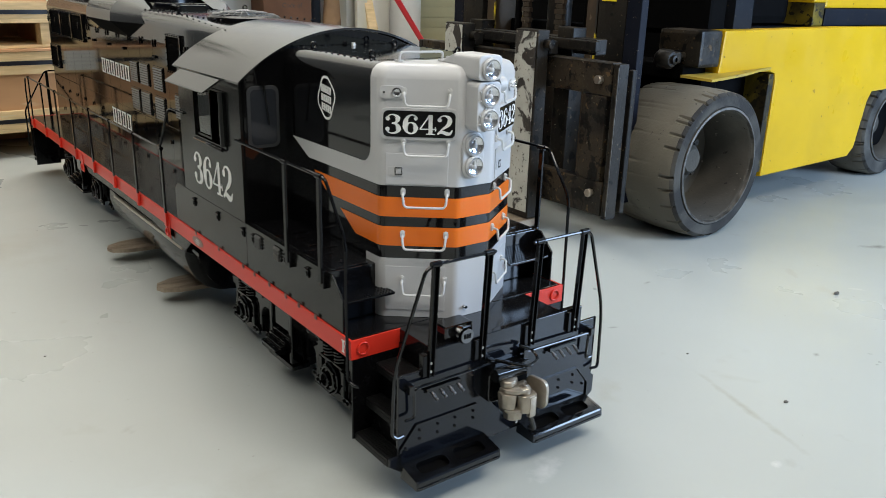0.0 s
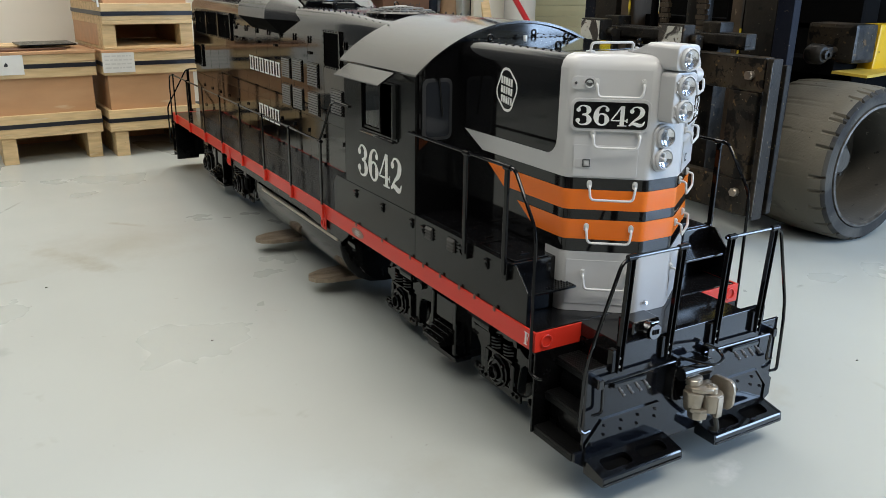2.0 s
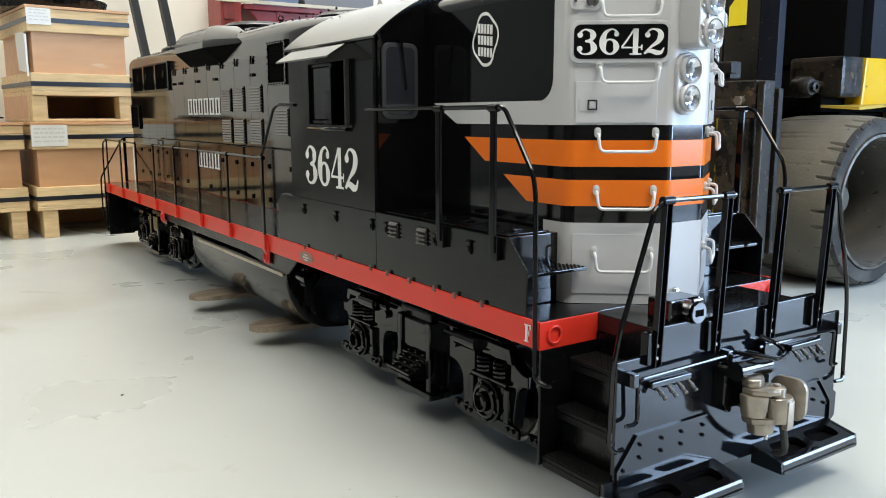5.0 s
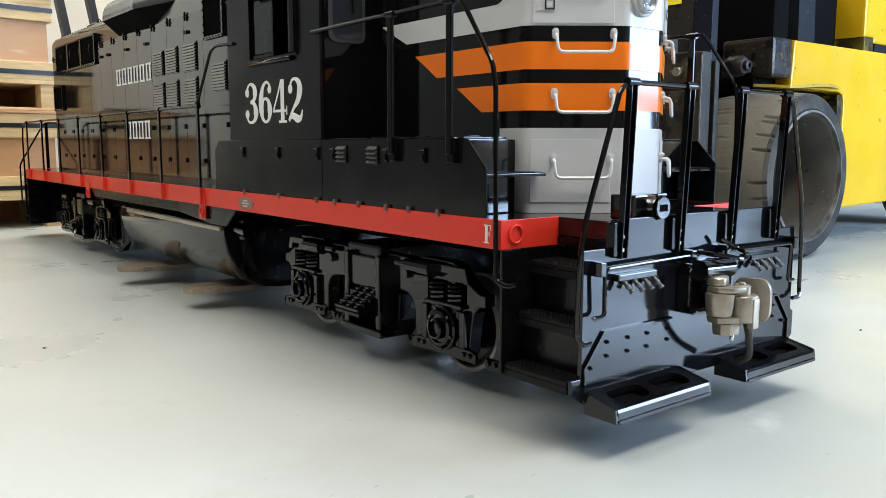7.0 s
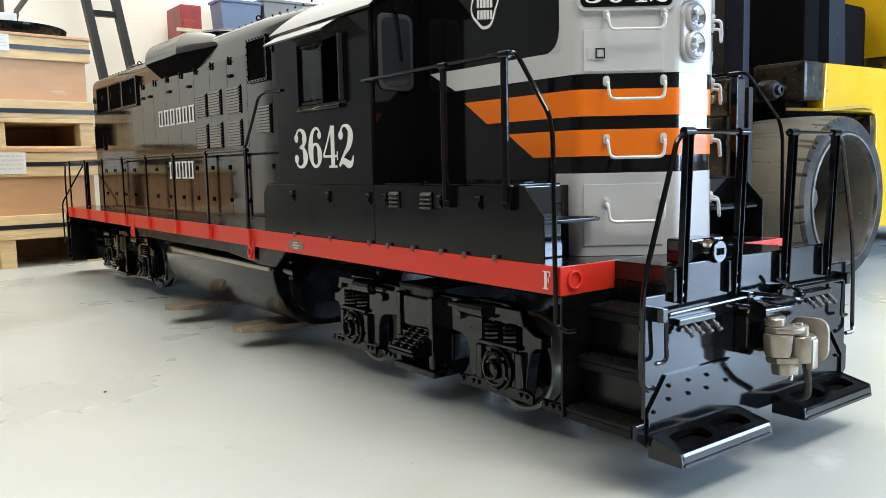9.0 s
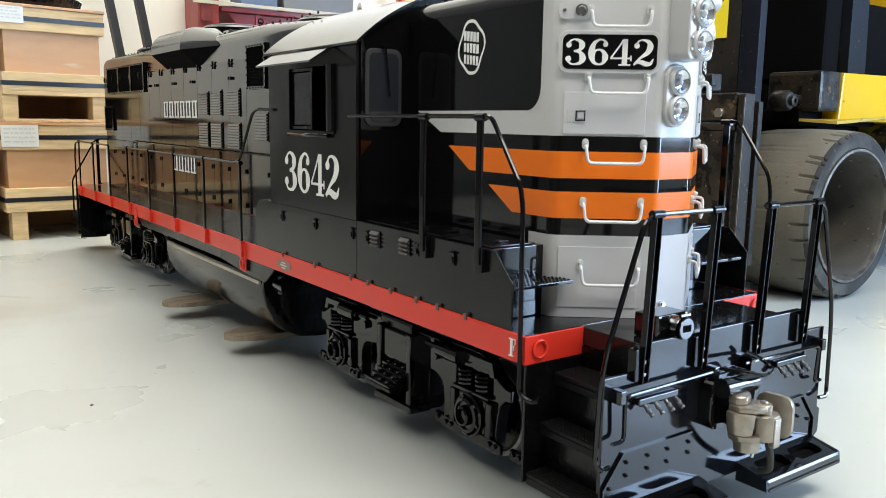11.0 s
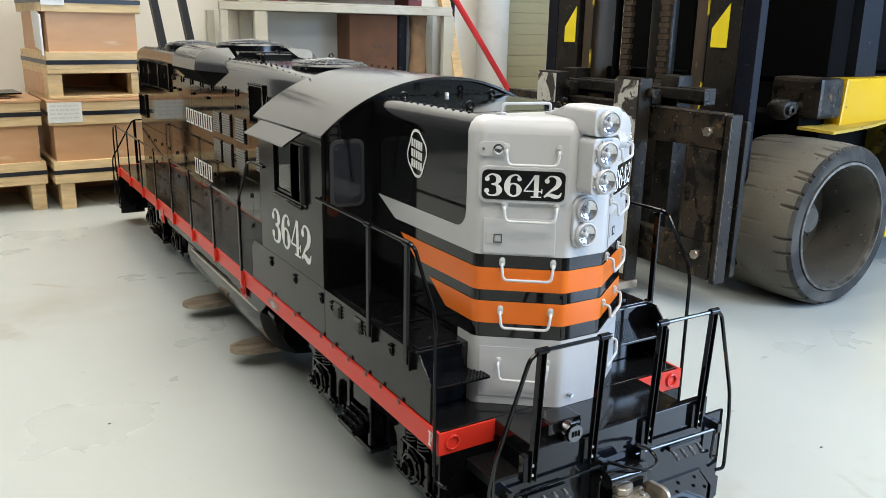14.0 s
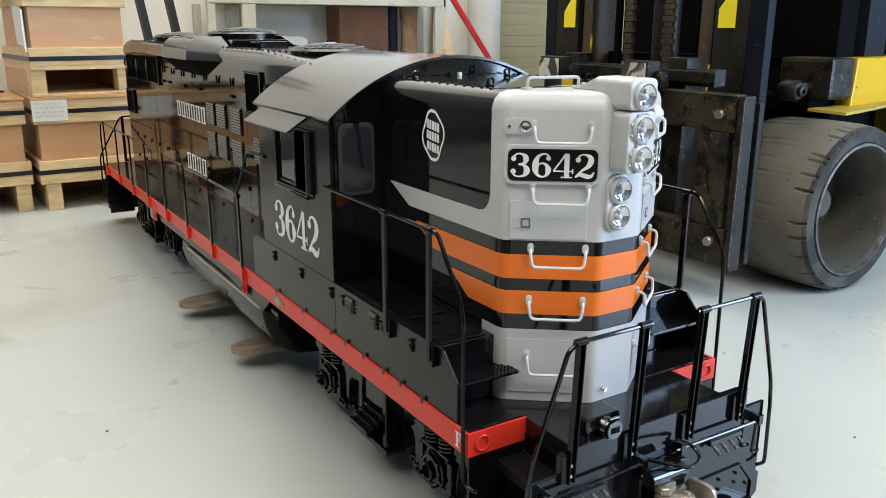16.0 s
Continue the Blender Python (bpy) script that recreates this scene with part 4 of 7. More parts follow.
# tilt cylinder with its pin
for ty in (0.62, 1.36):
    part("tilt_cylinder", simple(bm_rod, (1.190, ty, 0.480), (1.42, ty, 0.50), 0.017, 14), DARK, lift)
    bm = bmesh.new()
    bm_lathe(bm, [(0.008, -0.032), (0.020, -0.030), (0.026, -0.022), (0.027, 0.010), (0.020, 0.020), (0.008, 0.022)], "y", (1.165, ty - 0.01, 0.480), 18)
    bm_lathe(bm, [(0.006, -0.042), (0.013, -0.040), (0.013, -0.031), (0.006, -0.031)], "y", (1.165, ty - 0.01, 0.480), 8, smooth=False)
    bm_box(bm, 1.182, 1.222, ty - 0.026, ty + 0.006, 0.466, 0.498, 0.006)
    bm_rod(bm, (1.222, ty - 0.010, 0.483), (1.262, ty - 0.010, 0.487), 0.012, 12)
    part("tilt_pin", bm, GREASE, lift, "greasy cast tilt knuckle")
# body side panels with the wheel arch
for ya, yb in ((0.555, 0.612), (1.388, 1.445)):
    bm = bmesh.new()
    bm_prism(bm, [(1.344, 0.432), (1.61, 0.432), (1.634, 0.425), (1.642, 0.40), (1.642, 0.100), (2.18, 0.111), (2.215, 0.14), (2.25, 0.30), (2.27, 0.335),
                  (2.62, 0.345), (2.72, 0.30), (2.78, 0.556), (2.0, 0.560), (1.354, 0.556)], "y", ya, yb, bevel=0.006)
    part("body_panel", bm, YELLOW, lift, "yellow body side with chips and oil stains")
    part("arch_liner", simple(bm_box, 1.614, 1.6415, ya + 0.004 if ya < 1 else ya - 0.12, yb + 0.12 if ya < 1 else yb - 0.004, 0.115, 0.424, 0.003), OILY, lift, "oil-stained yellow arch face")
for s, y0 in ((1, 0.50), (-1, 1.50)):
    bm = bmesh.new()
    plan = [(1.207, 0.080, 0.430), (1.241, 0.0, 0.424), (1.30, 0.0, 0.427), (1.40, 0.0, 0.4345), (1.50, 0.022, 0.4395), (1.61, 0.054, 0.4395), (1.61, 0.090, 0.4395), (1.40, 0.090, 0.4345), (1.30, 0.085, 0.4300)]
    lo = [bm.verts.new((x, y0 + s * dy, z)) for x, dy, z in plan]
    hi = [bm.verts.new((x, y0 + s * dy, z + 0.007)) for x, dy, z in plan]
    bm.faces.new(lo), bm.faces.new(hi)
    for i in range(len(plan)):
        j = (i + 1) % len(plan)
        bm.faces.new((lo[i], lo[j], hi[j], hi[i]))
    part("fender", bm, FENDER_M, lift, "thin dirty yellow fender over the tyre")
part("front_block", simple(bm_box, 1.246, 1.3425, 0.553, 0.70, 0.455, 0.557, 0.010), RUSTY, lift, "oily rusty step block")
part("chassis", simple(bm_box, 1.40, 2.7, 0.64, 1.36, 0.10, 0.42, 0.01), DARK, lift)
part("deck", simple(bm_box, 1.36, 2.75, 0.613, 1.387, 0.53, 0.552, 0.004), STRUT_M, lift)
bm = bmesh.new()
bm_prism(bm, [(2.015, 0.632), (2.086, 0.632), (2.086, 0.615), (2.9, 0.615), (2.92, 0.95), (2.055, 1.0), (2.015, 0.96)], "y", 0.68, 1.32, bevel=0.012)
part("engine_hood", bm, YELLOW, lift, "yellow engine hood")
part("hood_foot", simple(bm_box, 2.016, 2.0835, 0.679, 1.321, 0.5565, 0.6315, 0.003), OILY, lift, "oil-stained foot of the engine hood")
part("hood_seam", simple(bm_box, 2.0845, 2.88, 0.675, 1.325, 0.556, 0.614, 0.002), STRUT_M, lift, "dark slate band")
part("seat", simple(bm_box, 1.75, 2.005, 0.76, 1.24, 0.556, 0.80, 0.03), DARK, lift)
# overhead guard legs
for ya in (0.60, 1.34):
    bm = bmesh.new()
    lo = [bm.verts.new(p) for p in ((1.452, ya, 0.556), (1.543, ya, 0.556), (1.543, ya + 0.06, 0.556), (1.452, ya + 0.06, 0.556))]
    hi = [bm.verts.new(p) for p in ((1.420, ya, 1.9), (1.462, ya, 1.9), (1.462, ya + 0.06, 1.9), (1.420, ya + 0.06, 1.9))]
    bm.faces.new(lo), bm.faces.new(hi)
    for i in range(4):
        bm.faces.new((lo[i], lo[(i + 1) % 4], hi[(i + 1) % 4], hi[i]))
    part("guard_leg", bm, STRUT_M, lift, "slate-grey overhead guard leg")


def lift_wheel(cx, y0, cz, r, w, rim_r, mirror):
    """A solid tyre with worn, nicked tread edges, round a deep dished rim."""
    s = -1 if mirror else 1
    tyre_bm = bmesh.new()
    seg = 480
    prof_t = [(rim_r, 0.010), (rim_r + 0.006, 0.0), (r - 0.013, 0.0), (r - 0.004, 0.008), (r, 0.042), (r + 0.002, w * 0.5), (r, w - 0.042), (r - 0.004, w - 0.008), (r - 0.013, w), (rim_r, w)]
    rnd = random.Random(int(cx * 100) + int(y0 * 100))
    spots = {(20 * k + rnd.randrange(-5, 6)) % seg for k in range(24)} | {rnd.randrange(seg) for _ in range(10)}
    depth = [rnd.uniform(0.005, 0.013) if i in spots else 0.0 for i in range(seg)]
    depth = [max(depth[i], 0.75 * depth[i - 1], 0.5 * depth[(i + 1) % seg]) for i in range(seg)]
    rings = []
    for k, (rr, ww) in enumerate(prof_t):
        ring = []
        for i in range(seg):
            a = 2 * math.pi * i / seg
            q = rr - (depth[i] if k == 3 else (depth[(i + 11) % seg] if k == 7 else (0.5 * depth[(i + 11) % seg] if k == 6 else 0)))
            ring.append(tyre_bm.verts.new((cx + q * math.cos(a), y0 + s * ww, cz + q * math.sin(a))))
        rings.append(ring)
    for k, (a, b) in enumerate(zip(rings, rings[1:])):
        for i in range(seg):
            f = tyre_bm.faces.new((a[i], a[(i + 1) % seg], b[(i + 1) % seg], b[i]))
            f.smooth = k not in (1, 8) and not depth[i] and not depth[(i + 1) % seg]
            f.material_index = 1 if k <= 2 or k >= 7 else 0
    wheel = new("wheel")
    wheel.parent = lift
    part("tyre", tyre_bm, [RUBBER, RUBBER_SIDE], wheel, "worn grey-black solid tyre with nicked tread")
    rim_bm = bmesh.new()
    bm_lathe(rim_bm, [(rim_r - 0.006, s * 0.004), (rim_r - 0.010, s * 0.010), (rim_r - 0.014, s * w * 0.62), (0.085, s * w * 0.70), (0.070, s * w * 0.60), (0.001, s * w * 0.60)], "y", (cx, y0, cz), 60)
    part("rim", rim_bm, RIM, wheel, "dusty dished steel rim")
    lip_bm = bmesh.new()
    bm_lathe(lip_bm, [(rim_r + 0.004, s * 0.006), (rim_r + 0.003, s * -0.003), (rim_r - 0.003, s * -0.004), (rim_r - 0.006, s * 0.005)], "y", (cx, y0, cz), 60)
    part("rim_lip", lip_bm, RIM_LIP, wheel, "worn bright rim edge")
    hub_bm = bmesh.new()
    bm_lathe(hub_bm, [(0.082, s * w * 0.599), (0.080, s * w * 0.54), (0.046, s * w * 0.53), (0.044, s * w * 0.40), (0.032, s * w * 0.35), (0.001, s * w * 0.35)], "y", (cx, y0, cz), 28)
    part("hub", hub_bm, RIM, wheel)
    for i in range(8):
        a = 2 * math.pi * i / 8
        part("wheel_nut", simple(bm_rod, (cx + 0.062 * math.cos(a), y0 + s * w * 0.53, cz + 0.062 * math.sin(a)), (cx + 0.062 * math.cos(a), y0 + s * w * 0.45, cz + 0.062 * math.sin(a)), 0.0095, 6), RUSTY, wheel)


lift_wheel(1.220, 0.427, 0.205, 0.205, 0.250, 0.159, False)
lift_wheel(1.220, 1.573, 0.205, 0.205, 0.250, 0.159, True)
lift_wheel(2.50, 0.575, 0.188, 0.188, 0.16, 0.128, False)
lift_wheel(2.50, 1.425, 0.188, 0.188, 0.16, 0.128, True)
part("axle", simple(bm_rod, (1.220, 0.60, 0.205), (1.220, 1.40, 0.205), 0.05, 16), GREASE, lift)

# ---- the model locomotive: x across, front towards -y ----
loco = thing("model_locomotive", "large black, silver and orange model diesel locomotive resting on forks", "model locomotive")
DECK, HOOD = 0.209, 0.117


def rect_ring(bm, u0, u1, v0, v1, w0, w1, band, m=Matrix()):
    """A flat rectangular frame; (u, v) in its plane, w its depth, placed by m."""
    for a, b, c, d in ((u0, u1, v1 - band, v1), (u0, u1, v0, v0 + band), (u0, u0 + band, v0 + band, v1 - band), (u1 - band, u1, v0 + band, v1 - band)):
        start = len(bm.verts)
        bm_box(bm, a, b, c, d, w0, w1)
        bm.verts.ensure_lookup_table()
        bmesh.ops.transform(bm, matrix=m, verts=bm.verts[start:])


def round_rect(u0, u1, v0, v1, r, n=5):
    pts = []
    for cu, cv, a0 in ((u1 - r, v1 - r, 0), (u0 + r, v1 - r, 90), (u0 + r, v0 + r, 180), (u1 - r, v0 + r, 270)):
        for k in range(n + 1):
            a = radians(a0 + 90 * k / n)
            pts.append((cu + r * math.cos(a), cv + r * math.sin(a)))
    return pts


def placed(bm, m):
    bmesh.ops.transform(bm, matrix=m, verts=bm.verts)
    return bm


def face_frame(a, b):
    """Local u from a to b in plan, v up, w out to the left-hand side of the way b to a."""
    u = Vector((b[0] - a[0], b[1] - a[1], 0)).normalized()
    w = Vector((u.y, -u.x, 0))
    return Matrix(((u.x, 0, w.x, a[0]), (u.y, 0, w.y, a[1]), (0, 1, 0, 0), (0, 0, 0, 1)))


# frame, deck and sills
part("main_frame", simple(bm_box, -0.108, 0.108, 0.02, 2.03, 0.158, 0.1855, 0.002), DARK, loco)
part("deck", simple(bm_box, -0.1925, 0.1925, 0.003, 2.05, 0.186, DECK, 0.001), ROOF_BLACK, loco, "gloss black running deck")
part("front_deck", simple(bm_box, -0.118, 0.118, -0.083, 0.002, 0.190, DECK, 0.001), ROOF_BLACK, loco)
part("rear_deck", simple(bm_box, -0.118, 0.118, 2.051, 2.13, 0.190, DECK, 0.001), BLACK, loco)
for s in (-1, 1):
    sill = part("side_sill", simple(bm_box, min(s * 0.1930, s * 0.1965), max(s * 0.1930, s * 0.1965), 0.0, 2.055, 0.181, 0.2095, 0.0006), RED, loco, "red side stripe along the deck edge")
    for yy in (-0.0005, 2.0555):
        e = part("end_sill", simple(bm_box, min(s * 0.117, s * 0.1965), max(s * 0.117, s * 0.1965), yy - 0.003, yy - 0.0005 if yy < 1 else yy + 0.002, 0.181, 0.2095, 0.0005), RED, loco, "red end plate of the deck")
        if yy < 1:
            bm = bmesh.new()
            bm_tube(bm, [(s * 0.178 + 0.0085 * math.cos(k * math.pi / 8), yy - 0.0045, 0.1955 + 0.0085 * math.sin(k * math.pi / 8)) for k in range(17)], 0.0013, 6)
            part("lifting_ring", bm, RED, e)
    for ty, lo in ((0.722, 0.158), (1.40, 0.158)):
        bm = bmesh.new()
        bm_prism(bm, [(ty - 0.013, lo), (ty + 0.013, lo), (ty + 0.013, 0.190), (ty + 0.006, 0.204), (ty - 0.006, 0.204), (ty - 0.013, 0.190)], "x", min(s * 0.1966, s * 0.1985), max(s * 0.1966, s * 0.1985), bevel=0.0008)
        bm_tube(bm, [(s * 0.2000, ty + 0.0075 * math.cos(k * math.pi / 8), 0.1705 + 0.0080 * math.sin(k * math.pi / 8)) for k in range(17)], 0.0016, 6)
        part("jack_tab", bm, RED, loco, "red lifting tab with a ring")
bm = bmesh.new()
for ya, yb, za, zb in ((-0.0012, 0.0022, -0.0078, 0.0078), (-0.0030, 0.0042, -0.0090, -0.0079), (-0.0058, 0.0042, 0.0079, 0.0090), (-0.0058, -0.0046, 0.0040, 0.0078), (-0.0030, -0.0013, -0.0002, 0.0009), (-0.0038, -0.0031, -0.0026, 0.0032)):
    bm_box(bm, -0.1974, -0.1967, 0.016 + ya, 0.016 + yb, 0.195 + za, 0.195 + zb)
part("front_mark", bm, WHITE, loco, "small white letter")
bm = bmesh.new()
bm_prism(bm, [(0.556 + 0.026 * math.cos(a * math.pi / 10), 0.194 + 0.0085 * math.sin(a * math.pi / 10)) for a in range(20)], "x", -0.1976, -0.1966)
pl = part("builder_plate", bm, material("dull_plate", (0.30, 0.18, 0.15), 0.4, 0.4, vary=0.2, scale=120), loco, "small oval maker's plate")
bm = bmesh.new()
for k in range(3):
    bm_box(bm, -0.1981, -0.1977, 0.545 + 0.004 * abs(k - 1), 0.567 - 0.004 * abs(k - 1), 0.1885 + 0.004 * k, 0.1905 + 0.004 * k)
part("print", bm, SILVER, pl)
CLIP_M = material("dull_reddish_clip", (0.20, 0.115, 0.10), 0.3, 0.5, vary=0.2, scale=200)
# clips and tabs along the sill's top
for cy in (0.093, 0.145, 0.188, 0.245, 0.30, 0.345, 0.45, 0.56):
    bm = bmesh.new()
    bm_box(bm, -0.1984, -0.1966, cy - 0.0027, cy + 0.0027, 0.2065, 0.2138, 0.0006)
    bm_box(bm, -0.1992, -0.1985, cy - 0.0015, cy + 0.0015, 0.2095, 0.2115)
    part("clip", bm, CLIP_M, loco, "small dull metal clip")

SLAT_GREY = material("dull_grey_louver", (0.05, 0.048, 0.045), 0.4, 0.3, vary=0.2, scale=60)
# raised side lockers from the cab to the front steps
for s in (-1, 1):
    bm = bmesh.new()
    bm_prism(bm, [(0.022, 0.2095), (0.022, 0.258), (0.050, 0.2865), (0.334, 0.2865), (0.334, 0.2095)], "x", min(s * 0.1915, s * 0.1938), max(s * 0.1915, s * 0.1938), bevel=0.0006)
    lk = part("side_locker", bm, CAB_BLACK, loco, "gloss black locker beside the hood")
    part("locker_box", simple(bm_box, min(s * 0.1175, s * 0.1914), max(s * 0.1175, s * 0.1914), 0.0615, 0.334, 0.2095, 0.2862, 0.001), BLACK, lk)
    bm = bmesh.new()
    bm_prism(bm, [(0.3345, 0.2095), (0.3345, 0.2865), (0.655, 0.2865), (0.672, 0.272), (0.672, 0.2095)], "x", min(s * 0.150, s * 0.1938), max(s * 0.150, s * 0.1938), bevel=0.0012)
    part("battery_box", bm, CAB_BLACK, loco, "gloss black battery box under the cab")
    for cy in (0.12, 0.19, 0.305, 0.345, 0.453, 0.565):
        bm = bmesh.new()
        bm_box(bm, min(s * 0.1939, s * 0.1962), max(s * 0.1939, s * 0.1962), cy - 0.0035, cy + 0.0035, 0.261, 0.277, 0.0008)
        bm_box(bm, min(s * 0.1963, s * 0.1978), max(s * 0.1963, s * 0.1978), cy - 0.0022, cy + 0.0022, 0.264, 0.270, 0.0006)
        bm_rod(bm, (s * 0.1970, cy - 0.0042, 0.275), (s * 0.1970, cy + 0.0042, 0.275), 0.0011, 6)
        part("latch", bm, BLACK_DULL, lk if cy < 0.33 else loco)
    for cy in (0.285, 0.217):
        v = part("vent", simple(bm_box, min(s * 0.1939, s * 0.1950), max(s * 0.1939, s * 0.1950), cy - 0.011, cy + 0.011, 0.258, 0.2795, 0.0004), BLACK, loco)
        for k in range(4):
            bm = bmesh.new()
            z = 0.2592 + 0.005 * k
            bm_prism(bm, [(min(s * 0.1951, s * 0.1985) if s > 0 else -0.1951, z + 0.0042), (s * 0.1985, z + 0.001), (s * 0.1985, z), (s * 0.1951, z)], "y", cy - 0.010, cy + 0.010)
            part("slat", bm, SLAT_GREY, v, "dull grey louver slat")
    # tread plate step in front of the locker
    step = part("end_step", simple(bm_box, min(s * 0.107, s * 0.1912), max(s * 0.107, s * 0.1912), 0.026, 0.0610, 0.2485, 0.2520, 0.0006), BLACK, loco, "perforated tread plate step")
    bm = bmesh.new()
    for i in range(16):
        for j in range(5):
            bm_rod(bm, (s * (0.1105 + 0.005 * i), 0.029 + 0.0065 * j, 0.2521), (s * (0.1105 + 0.005 * i), 0.029 + 0.0065 * j, 0.2532), 0.0012, 5)
    part("tread_stud", bm, BLACK_DULL, step)
    # hinged lids on the locker's top
    for k in range(3):
        y0 = 0.065 + 0.088 * k
        part("lid", simple(bm_box, min(s * 0.127, s * 0.186), max(s * 0.127, s * 0.186), y0, y0 + 0.082, 0.2867, 0.2885, 0.0006), BLACK, lk)
        for q in (0.02, 0.062):
            part("hinge", simple(bm_box, min(s * 0.150, s * 0.164), max(s * 0.150, s * 0.164), y0 + q - 0.004, y0 + q + 0.004, 0.2886, 0.2905, 0.0006), BLACK_DULL, lk)

# ---- short hood ----


NOSE_Y, CORNER_Y, CH_L, CH_R = -0.0145, 0.0500, 0.0330, 0.0240


def nose_plan(o, ys):
    """The hood's outline in plan from the left side round the front to the right; o: how far it is drawn in."""
    def half(ch0):
        hw, fr, ch, by = HOOD - o, NOSE_Y + o, ch0 - 0.35 * o, CORNER_Y + 0.25 * o
        pts = [(-hw, ys), (-hw, by + 0.009)]
        a, b = Vector((-hw, by + 0.009)), Vector((-hw, by))
        d = (Vector((-ch, fr)) - b).normalized()
        c = b + d * 0.009
        for k in range(1, 7):
            t = k / 6
            p = (1 - t) ** 2 * a + 2 * t * (1 - t) * b + t * t * c
            pts.append((p.x, p.y))
        e = Vector((-ch, fr)) - d * 0.005
        for k in range(6):
            t = k / 5
            p = (1 - t) ** 2 * e + 2 * t * (1 - t) * Vector((-ch, fr)) + t * t * Vector((-ch + 0.005, fr))
            pts.append((p.x, p.y))
        return pts
    return half(CH_L) + [(-x, y) for x, y in reversed(half(CH_R))]


def wrap(levels, cap=False, mat=0):
    bm = bmesh.new()
    rows = []
    for z, o, ys in levels:
        rows.append([bm.verts.new((x, y, z)) for x, y in nose_plan(o, ys)])
    for a, b in zip(rows, rows[1:]):
        for i in range(len(a) - 1):
            f = bm.faces.new((a[i], a[i + 1], b[i + 1], b[i]))
            f.smooth = (a[i].co - a[i + 1].co).length < 0.008 or abs(a[i].co.z - b[i].co.z) < 0.012
    if cap:
        bm.faces.new(rows[-1])
    return bm


TOPZ = 0.5635
hood_bm = wrap([(DECK, 0, 0.336), (0.545, 0, 0.336), (0.5535, 0.003, 0.336), (0.5600, 0.0095, 0.336), (TOPZ - 0.001, 0.020, 0.336)], cap=True)
short_hood = part("short_hood", hood_bm, BLACK, loco, "gloss black short hood with wrapped colour bands")
OUT = -0.0009
part("hood_shoulder", wrap([(0.540, -0.0004, 0.336), (0.545, -0.0004, 0.336), (0.5535, 0.0026, 0.336), (0.5600, 0.0091, 0.336), (TOPZ - 0.0006, 0.0196, 0.336)], cap=True), ROOF_BLACK, short_hood)
part("silver_cap", wrap([(0.428, OUT, 0.074), (0.545, OUT, 0.074), (0.5540, 0.002, 0.074), (0.5606, 0.0085, 0.074), (TOPZ, 0.019, 0.074), (TOPZ, 0.020, 0.074)], cap=True), SILVER, short_hood, "silver painted nose")
part("silver_band", wrap([(0.402, OUT, 0.256), (0.428, OUT, 0.309)]), SILVER, short_hood, "silver band with slanted tips")
part("orange_band", wrap([(0.358, OUT, 0.196), (0.386, OUT, 0.239)]), ORANGE, short_hood, "orange band with slanted tips")
part("orange_band", wrap([(0.316, OUT, 0.116), (0.344, OUT, 0.159)]), ORANGE, short_hood, "orange band with slanted tips")
part("silver_skirt", wrap([(DECK + 0.0004, OUT, 0.086), (0.298, OUT, 0.086)]), SILVER, short_hood, "silver lower nose")
for s in (-1, 1):
    pts = [(0.0735, 0.4275), (0.0965, 0.4275)] + [(0.0965 - 0.022 * math.sin(radians(a)), 0.4505 - 0.022 * math.cos(radians(a)) - 0.0008) for a in range(0, 91, 15)] + [(0.0735, 0.450)]
    part("silver_corner", simple(bm_prism, pts, "x", s * HOOD, s * (HOOD + 0.0009)), SILVER, short_hood)
    # emblem as a plain white shape on the hood side
    bm = bmesh.new()
    cy, cz = 0.197, 0.501
    N_E = 48
    def rim(k, drawn):
        a = 2 * math.pi * k / N_E
        r = 1 + 0.10 * math.cos(4 * a + 0.9) * abs(math.cos(a)) - drawn
        return cy + 0.0245 * r * math.cos(a), cz + 0.0315 * r * math.sin(a)
    ell, inn = [rim(k, 0.0) for k in range(N_E)], [rim(k, 0.12) for k in range(N_E)]
    xa = s * (HOOD + 0.0006)
    va, vb = [bm.verts.new((xa, *p)) for p in ell], [bm.verts.new((xa, *p)) for p in inn]
    for i in range(N_E):
        bm.faces.new((va[i], va[(i + 1) % N_E], vb[(i + 1) % N_E], vb[i]))
    emblem = part("emblem", bm, WHITE, short_hood, "white oval emblem")
    for z0, z1, half, sl in ((0.5080, 0.5190, 0.0150, 2), (0.4950, 0.5055, 0.0150, 2), (0.4815, 0.4920, 0.0145, 2)):
        n = 5
        for k in range(n):
            a = cy - half + 2 * half * k / n
            dz = sl * 0.0004 * (k - n / 2)
            part("emblem_block", simple(bm_box, min(xa, xa + s * 0.0004), max(xa, xa + s * 0.0004), a + 0.0008, a + 2 * half / n - 0.0008, z0 + dz, z1 + dz), WHITE, emblem)
LF = face_frame((-HOOD, CORNER_Y), (-CH_L, NOSE_Y))
RF = face_frame((CH_R, NOSE_Y), (HOOD, CORNER_Y))
FACE_W = 0.1130


def grab_iron(m, u0, u1, z, drop, parent, off=0.011, r=0.0017):
    bm = bmesh.new()
    bm_tube(bm, [(u0, z, 0.003), (u0, z - 0.001, off), (u0 + 0.002, z - drop, off + 0.001), (u1 - 0.002, z - drop, off + 0.001), (u1, z - 0.001, off), (u1, z, 0.003)], r, 8, 0.006)
    for u in (u0, u1):
        bm_prism(bm, round_rect(u - 0.0034, u + 0.0034, z - 0.004, z + 0.007, 0.0033, 3), "z", 0.0012, 0.0036)
        bm_rod(bm, (u, z + 0.004, 0.0036), (u, z + 0.004, 0.0052), 0.0018, 6)
    part("grab_iron", placed(bm, m), material("white_grab_paint", (0.62, 0.62, 0.61), 0.3), parent, "pale silver grab iron")


